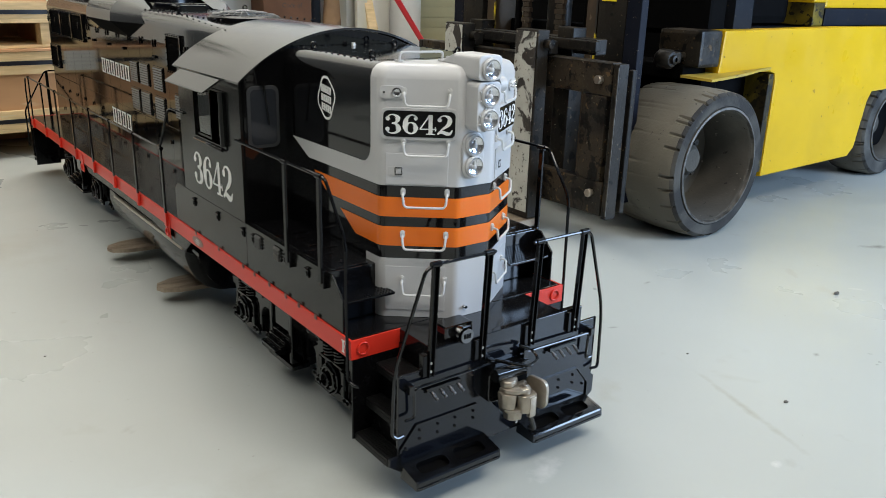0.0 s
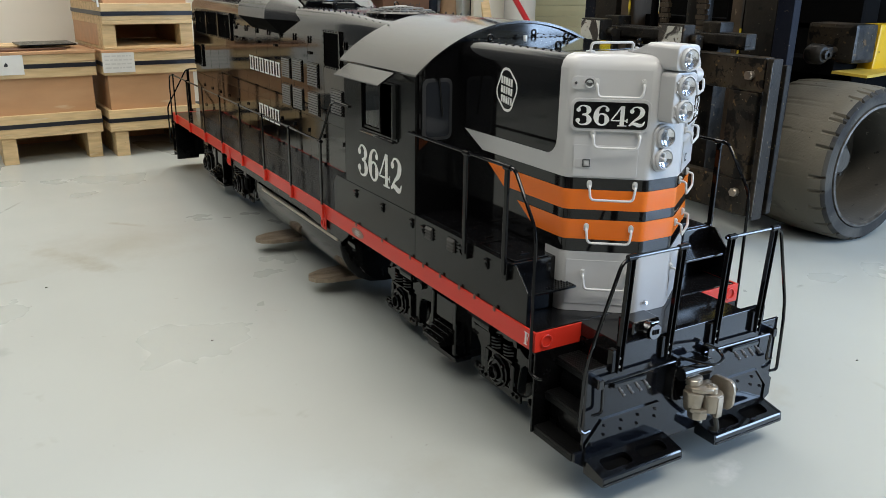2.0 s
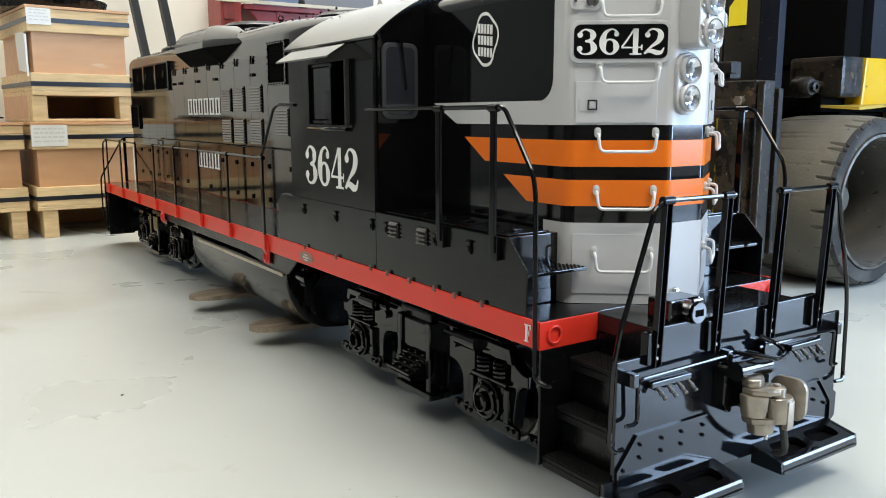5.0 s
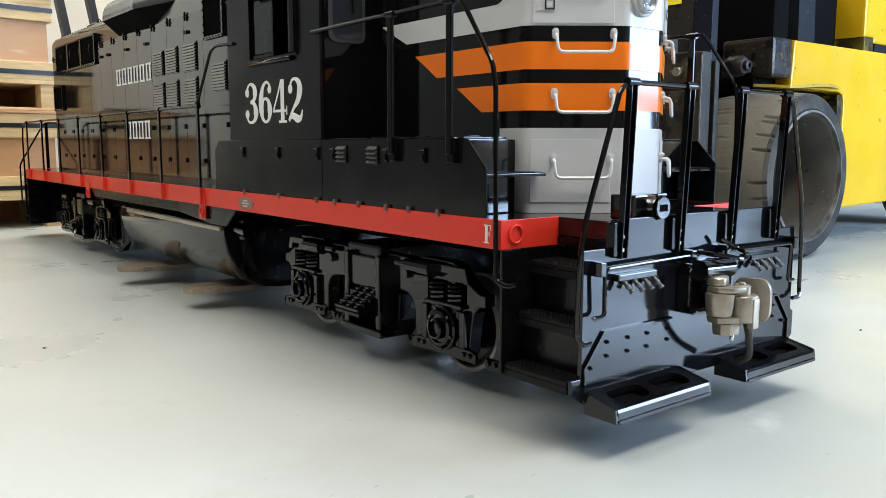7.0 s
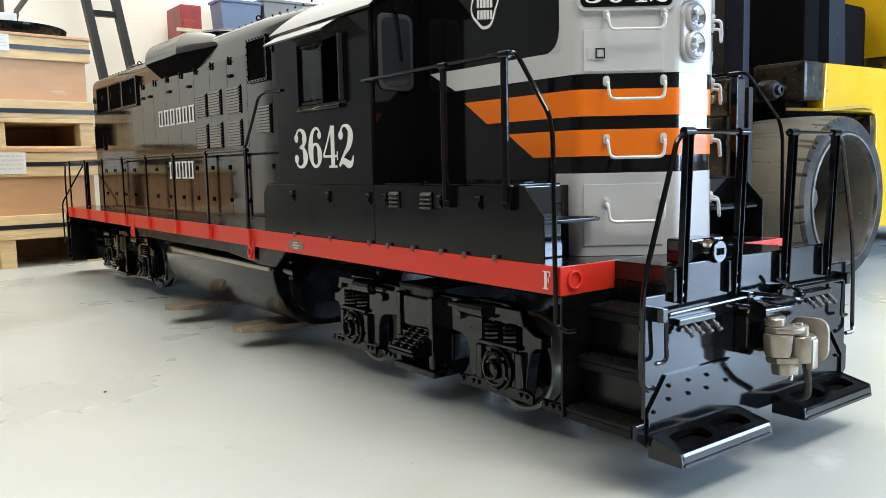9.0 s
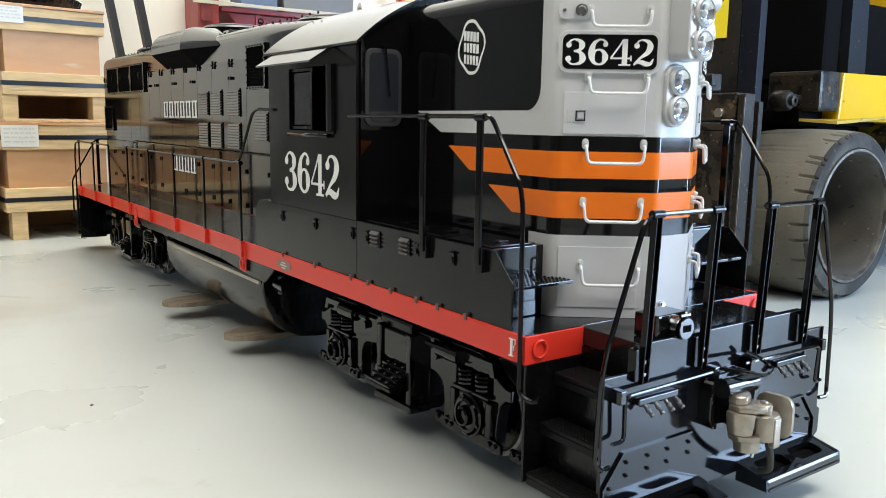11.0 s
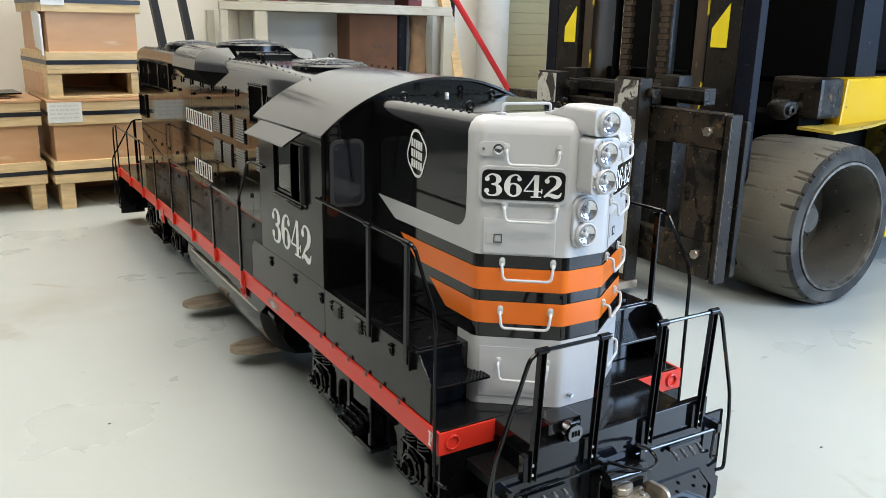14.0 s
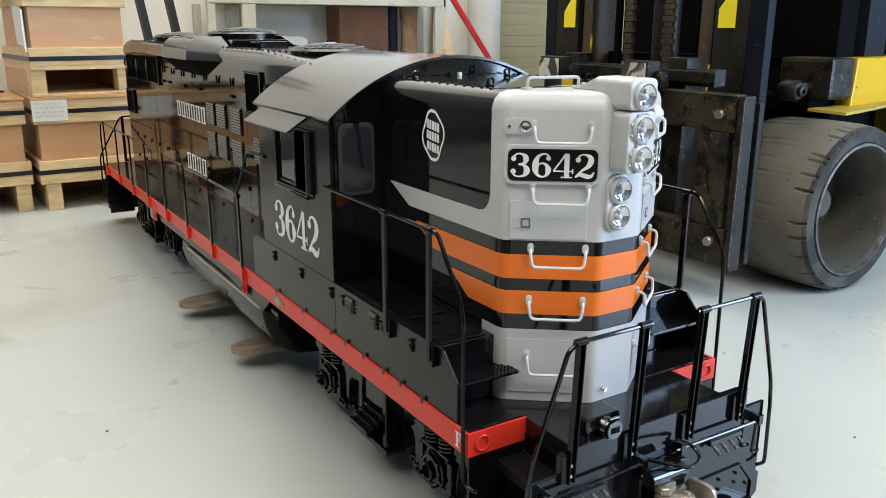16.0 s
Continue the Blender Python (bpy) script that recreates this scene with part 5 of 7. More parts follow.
for m, ua, ub, mirrored in ((LF, 0.0310, 0.0910, False), (RF, 0.012, 0.074, True)):
    for z, drop in ((0.5275, 0.016), (0.4615, 0.016), (0.3925, 0.018), (0.332, 0.018), (0.2655, 0.019)):
        grab_iron(m, ua, ub, z, drop, short_hood)
    # number board
    b0, b1 = (-0.0005, 0.1035) if not mirrored else (0.007, 0.107)
    bd = part("number_board", placed(simple(bm_prism, round_rect(b0, b1, 0.4655, 0.5085, 0.010), "z", 0.0005, 0.0040, bevel=0.0012), m), SILVER, short_hood, "black number board in a silver frame")
    part("glass", placed(simple(bm_prism, round_rect(b0 + 0.0042, b1 - 0.0042, 0.4697, 0.5043, 0.0065), "z", 0.0041, 0.0047), m), BOARD_BLACK, bd)
    for k, ch in enumerate("3642"):
        numeral(ch, 0.0226, 0.0265, m @ Matrix.Translation(((b0 + b1) / 2 + 0.0228 * (k - 1.5), 0.4868, 0.0047)), WHITE, bd)
    # class lamp plate
    c = 0.0145 if not mirrored else FACE_W - 0.022
    lp = part("class_lamp", placed(simple(bm_prism, round_rect(c - 0.016, c + 0.016, 0.5195, 0.5365, 0.006), "z", 0.0005, 0.0028, bevel=0.0006), m), SILVER, short_hood)
    q = bmesh.new()
    bm_lathe(q, [(0.0062, 0.0028), (0.0062, 0.0052), (0.0042, 0.0055), (0.0036, 0.0035), (0.0001, 0.0032)], "z", (c + 0.007, 0.528, 0), 20)
    bm_rod(q, (c - 0.010, 0.528, 0.0028), (c - 0.010, 0.528, 0.0045), 0.0018, 6)
    part("lamp_ring", placed(q, m), BRIGHT, lp)
    # access door with its latch
    d0, d1 = (0.007, 0.0915) if not mirrored else (0.014, 0.102)
    part("access_door", placed(simple(bm_box, d0, d1, 0.4040, 0.4470, 0.0010, 0.0022, 0.0006), m), SILVER, short_hood)
    q = bmesh.new()
    bm_box(q, d0 + 0.004, d0 + 0.023, 0.4165, 0.4290, 0.0023, 0.0030, 0.0003)
    latch = part("latch", placed(q, m), SILVER, short_hood, "small square chrome latch")
    q = bmesh.new()
    rect_ring(q, d0 + 0.0125, d0 + 0.0225, 0.4175, 0.4280, 0.0031, 0.0040, 0.0011)
    part("latch_ring", placed(q, m), CHROME_DARK, latch)
    part("latch_slide", placed(simple(bm_box, d0 + 0.0145, d0 + 0.0205, 0.4195, 0.4260, 0.0031, 0.0042, 0.0006), m), SILVER, latch)
    part("sand_door", placed(simple(bm_box, d0, d1, 0.2205, 0.2860, 0.0010, 0.0018, 0.0004), m), SILVER, short_hood)
q = bmesh.new()
bm_rod(q, (-0.016, -0.0150, 0.224), (-0.016, -0.0210, 0.224), 0.0026, 8)
part("plug", q, BRIGHT, short_hood)


def lamp(cx, y, cz, r, parent):
    bez = bmesh.new()
    bm_lathe(bez, [(r + 0.0032, 0.0), (r + 0.0032, -0.0035), (r + 0.0012, -0.0052), (r, -0.0038), (r, 0.0)], "y", (cx, y, cz), 28)
    hl = part("headlight", bez, SILVER, parent, "round chrome-rimmed headlight")
    ln = bmesh.new()
    bm_lathe(ln, [(r, -0.0046), (r * 0.80, -0.0030), (r * 0.50, -0.0014), (r * 0.25, -0.0006), (0.0001, -0.0006)], "y", (cx, y, cz), 18, smooth=False)
    part("reflector", ln, LENS, hl, "bright faceted reflector")
    bb = bmesh.new()
    bm_lathe(bb, [(0.0034, -0.0006), (0.0034, -0.0030), (0.0022, -0.0043), (0.0001, -0.0046)], "y", (cx, y, cz - 0.0008), 12)
    bm_rod(bb, (cx, y - 0.0016, cz + 0.001), (cx, y - 0.0022, cz + 0.0075), 0.0013, 6)
    part("bulb", bb, SILVER, hl)


FRONT, LX = NOSE_Y, -0.0065
for z0, z1, zs in ((0.5465, 0.5790, (0.5610,)), (0.4800, 0.5450, (0.5270, 0.4960))):
    bm = bmesh.new()
    depth = 0.026
    bm_prism(bm, round_rect(LX - 0.0195, LX + 0.0195, z0, z1, 0.0070), "y", FRONT - depth, FRONT + (0.012 if len(zs) == 2 else 0.030), bevel=0.002)
    hb = part("headlight_box", bm, SILVER, short_hood, "silver headlight housing")
    for z in zs:
        lamp(LX, FRONT - depth, z, 0.0118, hb)
    if len(zs) == 2:
        for k in range(8):
            a = 2 * math.pi * k / 8 + 0.4
            for z in zs:
                q = bmesh.new()
                bm_rod(q, (LX + 0.0165 * math.cos(a), FRONT - depth, z + 0.0150 * math.sin(a)), (LX + 0.0165 * math.cos(a), FRONT - depth - 0.002, z + 0.0150 * math.sin(a)), 0.0016, 6)
                part("screw", q, SILVER, hb)
part("lamp_brace", simple(bm_prism, [(FRONT + 0.0303, 0.5770), (FRONT + 0.0303, TOPZ + 0.0003), (FRONT + 0.058, TOPZ + 0.0003), (FRONT + 0.056, TOPZ + 0.0020)], "x", LX - 0.0180, LX + 0.0180, bevel=0.001), SILVER, short_hood, "sloping silver back of the headlight housing")
q = bmesh.new()
bm_prism(q, round_rect(-0.010, 0.016, 0.050, 0.062, 0.003, 3), "z", TOPZ + 0.0003, TOPZ + 0.0030)
for bx in (-0.004, 0.010):
    bm_rod(q, (bx, 0.056, TOPZ + 0.0031), (bx, 0.056, TOPZ + 0.0058), 0.0028, 6)
part("roof_bracket", q, SILVER, short_hood, "small bolted roof bracket")
q = bmesh.new()
bm_rod(q, (0.0131, -0.0295, 0.540), (0.0245, -0.0295, 0.540), 0.010, 18)
bm_rod(q, (0.0246, -0.0295, 0.540), (0.0275, -0.0295, 0.540), 0.0075, 18)
part("side_lamp", q, SILVER, short_hood, "small silver side lamp")
tw = part("twin_lamp_plate", simple(bm_prism, round_rect(-0.0305, 0.0055, 0.4125, 0.4765, 0.0165, 7), "y", FRONT - 0.0055, FRONT - 0.0002, bevel=0.0018), SILVER, short_hood, "silver oval twin lamp plate")
for z in (0.4590, 0.4300):
    lamp(-0.0125, FRONT - 0.0056, z, 0.0118, tw)
# handle and lifting eyes on the roof
q = bmesh.new()
bm_tube(q, [(-0.082, 0.060, TOPZ), (-0.082, 0.058, TOPZ + 0.013), (-0.020, 0.046, TOPZ + 0.013), (-0.020, 0.048, TOPZ)], 0.0018, 8, 0.005)
bm_prism(q, round_rect(-0.087, -0.077, 0.055, 0.065, 0.003, 3), "z", TOPZ + 0.0003, TOPZ + 0.003)
bm_prism(q, round_rect(-0.025, -0.015, 0.043, 0.053, 0.003, 3), "z", TOPZ + 0.0003, TOPZ + 0.003)
part("roof_handle", q, SILVER, short_hood, "silver roof grab handle")
for ex, ey in ((-0.088, 0.288), (-0.080, 0.131), (0.060, 0.288), (0.070, 0.13)):
    q = bmesh.new()
    bm_tube(q, [(ex + 0.0044 * math.cos(k * math.pi / 7), ey, TOPZ + 0.0050 + 0.0044 * math.sin(k * math.pi / 7)) for k in range(15)], 0.0015, 6)
    bm_rod(q, (ex, ey, TOPZ - 0.001), (ex, ey, TOPZ + 0.0015), 0.005, 8)
    part("lifting_eye", q, BLACK, short_hood)
q = bmesh.new()
bm_rod(q, (0.0, 0.318, TOPZ - 0.001), (0.0, 0.318, TOPZ + 0.0045), 0.0033, 10)
part("roof_lamp", q, WHITE, short_hood, "tiny white roof lamp")
for row, xs in (("l", -0.098), ("r", 0.098)):
    q = bmesh.new()
    for k in range(13):
        bm_rod(q, (xs, 0.105 + 0.018 * k, TOPZ - 0.002), (xs, 0.105 + 0.018 * k, TOPZ + 0.0008), 0.0018, 6)
    tagged(part("rivet_strip", q, BLACK, short_hood), kind="stuff")
q = bmesh.new()
for k in range(10):
    bm_rod(q, (-0.085 + 0.019 * k, 0.326, TOPZ - 0.002), (-0.085 + 0.019 * k, 0.326, TOPZ + 0.0008), 0.0018, 6)
tagged(part("rivet_strip", q, BLACK, short_hood), kind="stuff")
part("roof_panel", simple(bm_box, -0.096, 0.096, 0.098, 0.320, TOPZ - 0.0009, TOPZ - 0.0002), BLACK, short_hood)

# ---- cab ----
cab = new("cab")
cab.parent = loco
tagged(cab, "gloss black cab with a curved roof")
C0, C1, EAVE, PEAK = 0.335, 0.608, 0.509, 0.588


def roof_z(x):
    rr = (0.200 ** 2 + (PEAK - EAVE) ** 2) / (2 * (PEAK - EAVE))
    return PEAK - rr + math.sqrt(max(rr * rr - x * x, 0))


W0, W1, WZ0, WZ1 = 0.392, 0.534, 0.396, 0.490
for s in (-1, 1):
    bm = bmesh.new()
    xo, xi = s * 0.1945, s * 0.1895
    a, b = min(xo, xi), max(xo, xi)
    bm_box(bm, a, b, C0, C1, 0.287, WZ0)
    bm_box(bm, a, b, C0, C1, WZ1, EAVE + 0.003)
    bm_box(bm, a, b, C0, W0, WZ0, WZ1)
    bm_box(bm, a, b, W1, C1, WZ0, WZ1)
    part("side_wall", bm, CAB_BLACK, cab)
    # window frame, sliding panes and the wind wing
    win = part("cab_window", simple(rect_ring, W0, W1, WZ0, WZ1, 0, 0.004, 0.0035, Matrix(((0, 0, s, s * 0.1925), (1, 0, 0, 0), (0, 1, 0, 0), (0, 0, 0, 1)))), CAB_BLACK, cab, "open sliding cab window")
    mw = Matrix(((0, 0, s, s * 0.1905), (1, 0, 0, 0), (0, 1, 0, 0), (0, 0, 0, 1)))
    part("sash", placed(simple(rect_ring, 0.462, W1 - 0.004, WZ0 + 0.005, WZ1 - 0.004, 0, 0.0028, 0.0042), mw), BLACK_DULL, win)
    part("pane", placed(simple(bm_box, 0.468, W1 - 0.010, WZ0 + 0.011, WZ1 - 0.010, 0.0006, 0.0016), mw), PANE, win)
    part("wind_wing", simple(bm_box, min(s * 0.196, s * 0.203), max(s * 0.196, s * 0.203), 0.398, 0.4015, 0.400, 0.488, 0.001), material("wing_glass", (0.035, 0.037, 0.036), 0.15), win, "small wind deflector")
    part("armrest", simple(bm_rod, (s * 0.198, 0.405, 0.3935), (s * 0.198, 0.53, 0.3935), 0.003, 8), BLACK, win)
    # sun awning
    bm = bmesh.new()
    bm_prism(bm, [(s * 0.1965, 0.5075), (s * 0.1985, 0.5100), (s * 0.2300, 0.4905), (s * 0.2290, 0.4885)], "y", 0.395, 0.572)
    part("awning", bm, ROOF_BLACK, cab, "folding sun awning over the window")
    q = bmesh.new()
    bm_rod(q, (s * 0.1975, 0.388, 0.5105), (s * 0.1975, 0.580, 0.5105), 0.0022, 8)
    part("awning_hinge", q, BLACK, cab)
    flat = SIDE_LEFT if s < 0 else Matrix(((0, 0, 1, 0), (1, 0, 0, 0), (0, 1, 0, 0), (0, 0, 0, 1)))
    for k, ch in enumerate("3642"):
        numeral(ch, 0.0435, 0.0585, Matrix.Translation((s * 0.1946, 0.4650, 0.3390)) @ flat @ Matrix.Translation((0.0438 * (k - 1.5), 0, 0)), WHITE, cab, "white road number digit")
# end walls follow the roof
for y0, y1, nm in ((C0 - 0.003, C0 + 0.001, "front_wall"), (C1 - 0.001, C1 + 0.003, "rear_wall")):
    arc = [(-0.1890 + 0.378 * k / 20, roof_z(-0.1890 + 0.378 * k / 20) - 0.002) for k in range(21)]
    part(nm, simple(bm_prism, [(-0.1890, 0.2870)] + arc + [(0.1890, 0.2870)], "y", y0, y1), BLACK, cab)
# roof shell
bm = bmesh.new()
R0, R1, N = C0 - 0.012, C1 + 0.006, 28
rows = []
for y in (R0, R1):
    top = [bm.verts.new((-0.200 + 0.4 * k / N, y, roof_z(-0.200 + 0.4 * k / N) + 0.003)) for k in range(N + 1)]
    low = [bm.verts.new((-0.199 + 0.398 * k / N, y, roof_z(-0.199 + 0.398 * k / N) - 0.0008)) for k in range(N + 1)]
    rows.append((top, low))
(t0, l0), (t1, l1) = rows
for k in range(N):
    for q in ((t0[k], t0[k + 1], t1[k + 1], t1[k]), (l0[k + 1], l0[k], l1[k], l1[k + 1])):
        f = bm.faces.new(q)
        f.smooth = True
    bm.faces.new((t0[k + 1], t0[k], l0[k], l0[k + 1])), bm.faces.new((t1[k], t1[k + 1], l1[k + 1], l1[k]))
bm.faces.new((t0[0], t1[0], l1[0], l0[0])), bm.faces.new((t0[N], l0[N], l1[N], t1[N]))
part("roof", bm, ROOF_BLACK, cab, "curved gloss black cab roof")
for s in (-1, 1):
    u0, u1 = min(s * 0.130, s * 0.184), max(s * 0.130, s * 0.184)
    dw = part("door_window", simple(bm_prism, round_rect(u0, u1, 0.4075, 0.5050, 0.011), "y", C0 - 0.0062, C0 - 0.0031, bevel=0.0012), RUBBER_SEAL, cab, "rounded cab door window in a rubber gasket")
    part("pane", simple(bm_prism, round_rect(u0 + 0.0055, u1 - 0.0055, 0.4130, 0.4995, 0.008), "y", C0 - 0.0068, C0 - 0.0063), GLASS_DARK, dw)
    q = bmesh.new()
    bm_rod(q, (s * 0.157, C0 - 0.010, 0.508), (s * 0.150, C0 - 0.010, 0.445), 0.0012, 6)
    bm_box(q, s * 0.157 - 0.004, s * 0.157 + 0.004, C0 - 0.012, C0 - 0.0032, 0.5055, 0.5105, 0.0006)
    part("wiper", q, BLACK_DULL, dw)
part("cab_floor", simple(bm_box, -0.188, 0.188, C0 + 0.003, C1 - 0.003, 0.2875, 0.292), DARK, cab)
q = bmesh.new()
bm_box(q, -0.06, 0.06, 0.36, 0.42, 0.2925, 0.43, 0.006)
part("control_stand", q, DARK, cab)
q = bmesh.new()
bm_box(q, -0.15, -0.09, 0.50, 0.56, 0.2925, 0.39, 0.01)
bm_box(q, -0.155, -0.085, 0.555, 0.572, 0.36, 0.45, 0.006)
part("cab_seat", q, DARK, cab)

# ---- long hood ----
L0, L1, LT = 0.612, 2.012, 0.590
bm = bmesh.new()
sec = [(-HOOD, DECK)] + [(-HOOD + 0.030 * (1 - math.cos(radians(a))), LT - 0.030 + 0.030 * math.sin(radians(a)) - 0.004) for a in range(0, 91, 10)]
sec = sec + [(-x, z) for x, z in reversed(sec)]
bm_prism(bm, sec, "y", L0, L1, bevel=0.004)
bmesh.ops.bisect_plane(bm, geom=list(bm.verts) + list(bm.edges) + list(bm.faces), plane_co=(0, L0 + 0.22, 0), plane_no=(0, 1, 0))
for v in bm.verts:      # the roof dips a little towards the cab
    if v.co.y < L0 + 0.02 and v.co.z > 0.55:
        v.co.z -= 0.013 * (v.co.z - 0.55) / 0.036
long_hood = shade(part("long_hood", bm, ROOF_BLACK, loco, "gloss black long hood with doors and louvers"), 30)


def seam(y0, y1, z0, z1, s, parent, name="hood_door", proud=0.0005, m=None):
    return part(name, simple(bm_box, min(s * HOOD, s * (HOOD + proud)), max(s * HOOD, s * (HOOD + proud)), y0, y1, z0, z1), m or BLACK, parent)


for s in (-1, 1):
    # tall doors in two tiers
    edges = [0.690, 0.785, 0.893, 0.985, 1.078, 1.170, 1.262, 1.354, 1.446, 1.538, 1.630, 1.722, 1.814, 1.906, 2.004]
    for ya, yb in zip(edges, edges[1:]):
        seam(ya + 0.0006, yb - 0.0006, 0.2135, 0.3480, s, long_hood)
        seam(ya + 0.0006, yb - 0.0006, 0.3500, 0.5250, s, long_hood)
        for hz in (0.250, 0.315):
            q = simple(bm_box, min(s * (HOOD + 0.0013), s * (HOOD + 0.0040)), max(s * (HOOD + 0.0013), s * (HOOD + 0.0040)), ya + 0.004, ya + 0.009, hz - 0.0045, hz + 0.0045, 0.0006)
            part("hinge", q, BLACK_DULL, long_hood)
        q = bmesh.new()
        bm_box(q, min(s * (HOOD + 0.0013), s * (HOOD + 0.0050)), max(s * (HOOD + 0.0013), s * (HOOD + 0.0050)), yb - 0.0160, yb - 0.0115, 0.513, 0.529, 0.0008)
        bm_rod(q, (s * (HOOD + 0.0055), yb - 0.0175, 0.520), (s * (HOOD + 0.0055), yb - 0.0100, 0.520), 0.0012, 6)
        part("door_handle", q, BLACK_DULL, long_hood)
    # louvers: shallow pressed slats
    for ya, yb, z0, z1 in ((1.098, 1.156, 0.420, 0.470), (1.020, 1.083, 0.420, 0.472), (0.922, 0.987, 0.418, 0.472), (1.098, 1.160, 0.354, 0.407), (1.020, 1.085, 0.354, 0.407),
                           (0.922, 0.987, 0.354, 0.407), (0.790, 0.853, 0.374, 0.427)):
        lv = seam(ya, yb, z0, z1, s, long_hood, "louver_panel", 0.0022)
        n = 9
        for k in range(n):
            z = z0 + 0.002 + (z1 - z0 - 0.004) * k / n
            h = (z1 - z0 - 0.004) / n
            q = simple(bm_prism, [(s * (HOOD + 0.0023), z), (s * (HOOD + 0.0046), z + 0.0003), (s * (HOOD + 0.0047), z + 0.0008), (s * (HOOD + 0.0036), z + h * 0.78), (s * (HOOD + 0.0023), z + h * 0.84)], "y", ya + 0.003, yb - 0.003)
            part("slat", q, ROOF_BLACK, lv)
    # grilles: screens in bolted frames
    for ya, yb, z0, z1, cells in ((0.793, 0.881, 0.468, 0.548, 1), (1.566, 1.952, 0.478, 0.553, 3), (1.90, 1.995, 0.375, 0.445, 1)):
        gr = seam(ya, yb, z0, z1, s, long_hood, "grille", 0.0020, DARK)
        q = bmesh.new()
        n = int((yb - ya) / 0.005)
        for k in range(n):
            y = ya + 0.006 + (yb - ya - 0.012) * k / max(n - 1, 1)
            bm_box(q, min(s * (HOOD + 0.0021), s * (HOOD + 0.0028)), max(s * (HOOD + 0.0021), s * (HOOD + 0.0028)), y - 0.0006, y + 0.0006, z0 + 0.004, z1 - 0.004)
        for k in range(14):
            z = z0 + 0.005 + (z1 - z0 - 0.010) * k / 13
            bm_box(q, min(s * (HOOD + 0.0029), s * (HOOD + 0.0034)), max(s * (HOOD + 0.0029), s * (HOOD + 0.0034)), ya + 0.004, yb - 0.004, z - 0.0005, z + 0.0005)
        part("mesh_screen", q, DARK, gr)
        w = (yb - ya) / cells
        mg = Matrix(((0, 0, s, s * (HOOD + 0.002)), (1, 0, 0, 0), (0, 1, 0, 0), (0, 0, 0, 1)))
        for c in range(cells):
            part("frame", placed(simple(rect_ring, ya + w * c, ya + w * (c + 1), z0, z1, 0.0, 0.0035, 0.005), mg), BLACK, gr)
        q = bmesh.new()
        for c in range(cells):
            for k in range(7):
                for z in (z0 + 0.0025, z1 - 0.0025):
                    y = ya + w * c + 0.004 + (w - 0.008) * k / 6
                    bm_rod(q, (s * (HOOD + 0.0055), y, z), (s * (HOOD + 0.0072), y, z), 0.0017, 6)
            for k in range(1, 6):
                for y in (ya + w * c + 0.0025, ya + w * (c + 1) - 0.0025):
                    z = z0 + (z1 - z0) * k / 6
                    bm_rod(q, (s * (HOOD + 0.0055), y, z), (s * (HOOD + 0.0072), y, z), 0.0017, 6)
        tagged(part("bolt", q, BLACK, gr), kind="stuff")
    # two words of white lettering, set as plain blocks
    for cz, hgt, ya, yb, n in ((0.4335, 0.037, 1.169, 1.417, 6), (0.3120, 0.039, 1.190, 1.358, 4)):
        w = (yb - ya) / n
        for k in range(n):
            q = bmesh.new()
            y0 = ya + w * k + w * 0.10
            xa, xb = sorted((s * (HOOD + 0.0014), s * (HOOD + 0.0018)))
            z0, z1, thin = cz - hgt / 2, cz + hgt / 2, hgt * 0.10
            bm_box(q, xa, xb, y0, y0 + w * 0.80, z0, z0 + thin)
            bm_box(q, xa, xb, y0, y0 + w * 0.80, z1 - thin, z1)
            bm_box(q, xa, xb, y0 + w * 0.06, y0 + w * 0.26, z0 + thin, z1 - thin)
            bm_box(q, xa, xb, y0 + w * 0.56, y0 + w * 0.74, z0 + thin, z1 - thin)
            part("lettering_block", q, WHITE, long_hood, "white lettering block")
    # intake blister: a shell rounded like the hood's shoulder, a sloping underside and a tapered front
    arch = [(0.070, 0.607)] + [(0.150 - 0.040 * (1 - math.sin(radians(a))), 0.566 + 0.041 * math.cos(radians(a))) for a in range(15, 91, 15)] + [(0.1505, 0.557)]
    YR, YF = 1.388, 1.176
    bm = bmesh.new()
    rear = [bm.verts.new((s * x, YR, z)) for x, z in arch]
    fore = [bm.verts.new((s * x, YF, z)) for x, z in arch]
    n = len(arch)
    tip = [bm.verts.new((s * (0.075 + 0.0425 * min(1, k / (n - 2))), 1.110 - 0.085 * k / (n - 1), 0.588 - 0.030 * (k / (n - 1)) ** 1.6)) for k in range(n)]
    for a, b in ((rear, fore), (fore, tip)):
        for k in range(n - 1):
            f = bm.faces.new((a[k], a[k + 1], b[k + 1], b[k]))
            f.smooth = True
    for a, b in zip(fore, fore[1:]):
        bm.edges.get((a, b)).smooth = False
    back = [bm.verts.new((s * x, YR, z)) for x, z in ((0.112, 0.540), (0.112, 0.590))]
    bm.faces.new(rear + back)
    bl = part("intake_blister", bm, ROOF_BLACK, long_hood, "flared intake blister on the hood shoulder")
    bm = bmesh.new()
    lip_r, lip_f, lip_t = bm.verts.new((s * 0.1500, YR, 0.5568)), bm.verts.new((s * 0.1500, YF, 0.5568)), bm.verts.new((s * 0.1172, 1.033, 0.5568))
    low_r, low_f = bm.verts.new((s * 0.1165, 1.380, 0.526)), bm.verts.new((s * 0.1165, 1.150, 0.520))
    bm.faces.new((lip_r, lip_f, low_f, low_r))
    bm.faces.new((lip_f, lip_t, low_f))
    bm.faces.new((lip_r, low_r, bm.verts.new((s * 0.1165, YR + 0.004, 0.556))))
    part("intake_screen", bm, DARK, bl, "dark sloping intake underside")
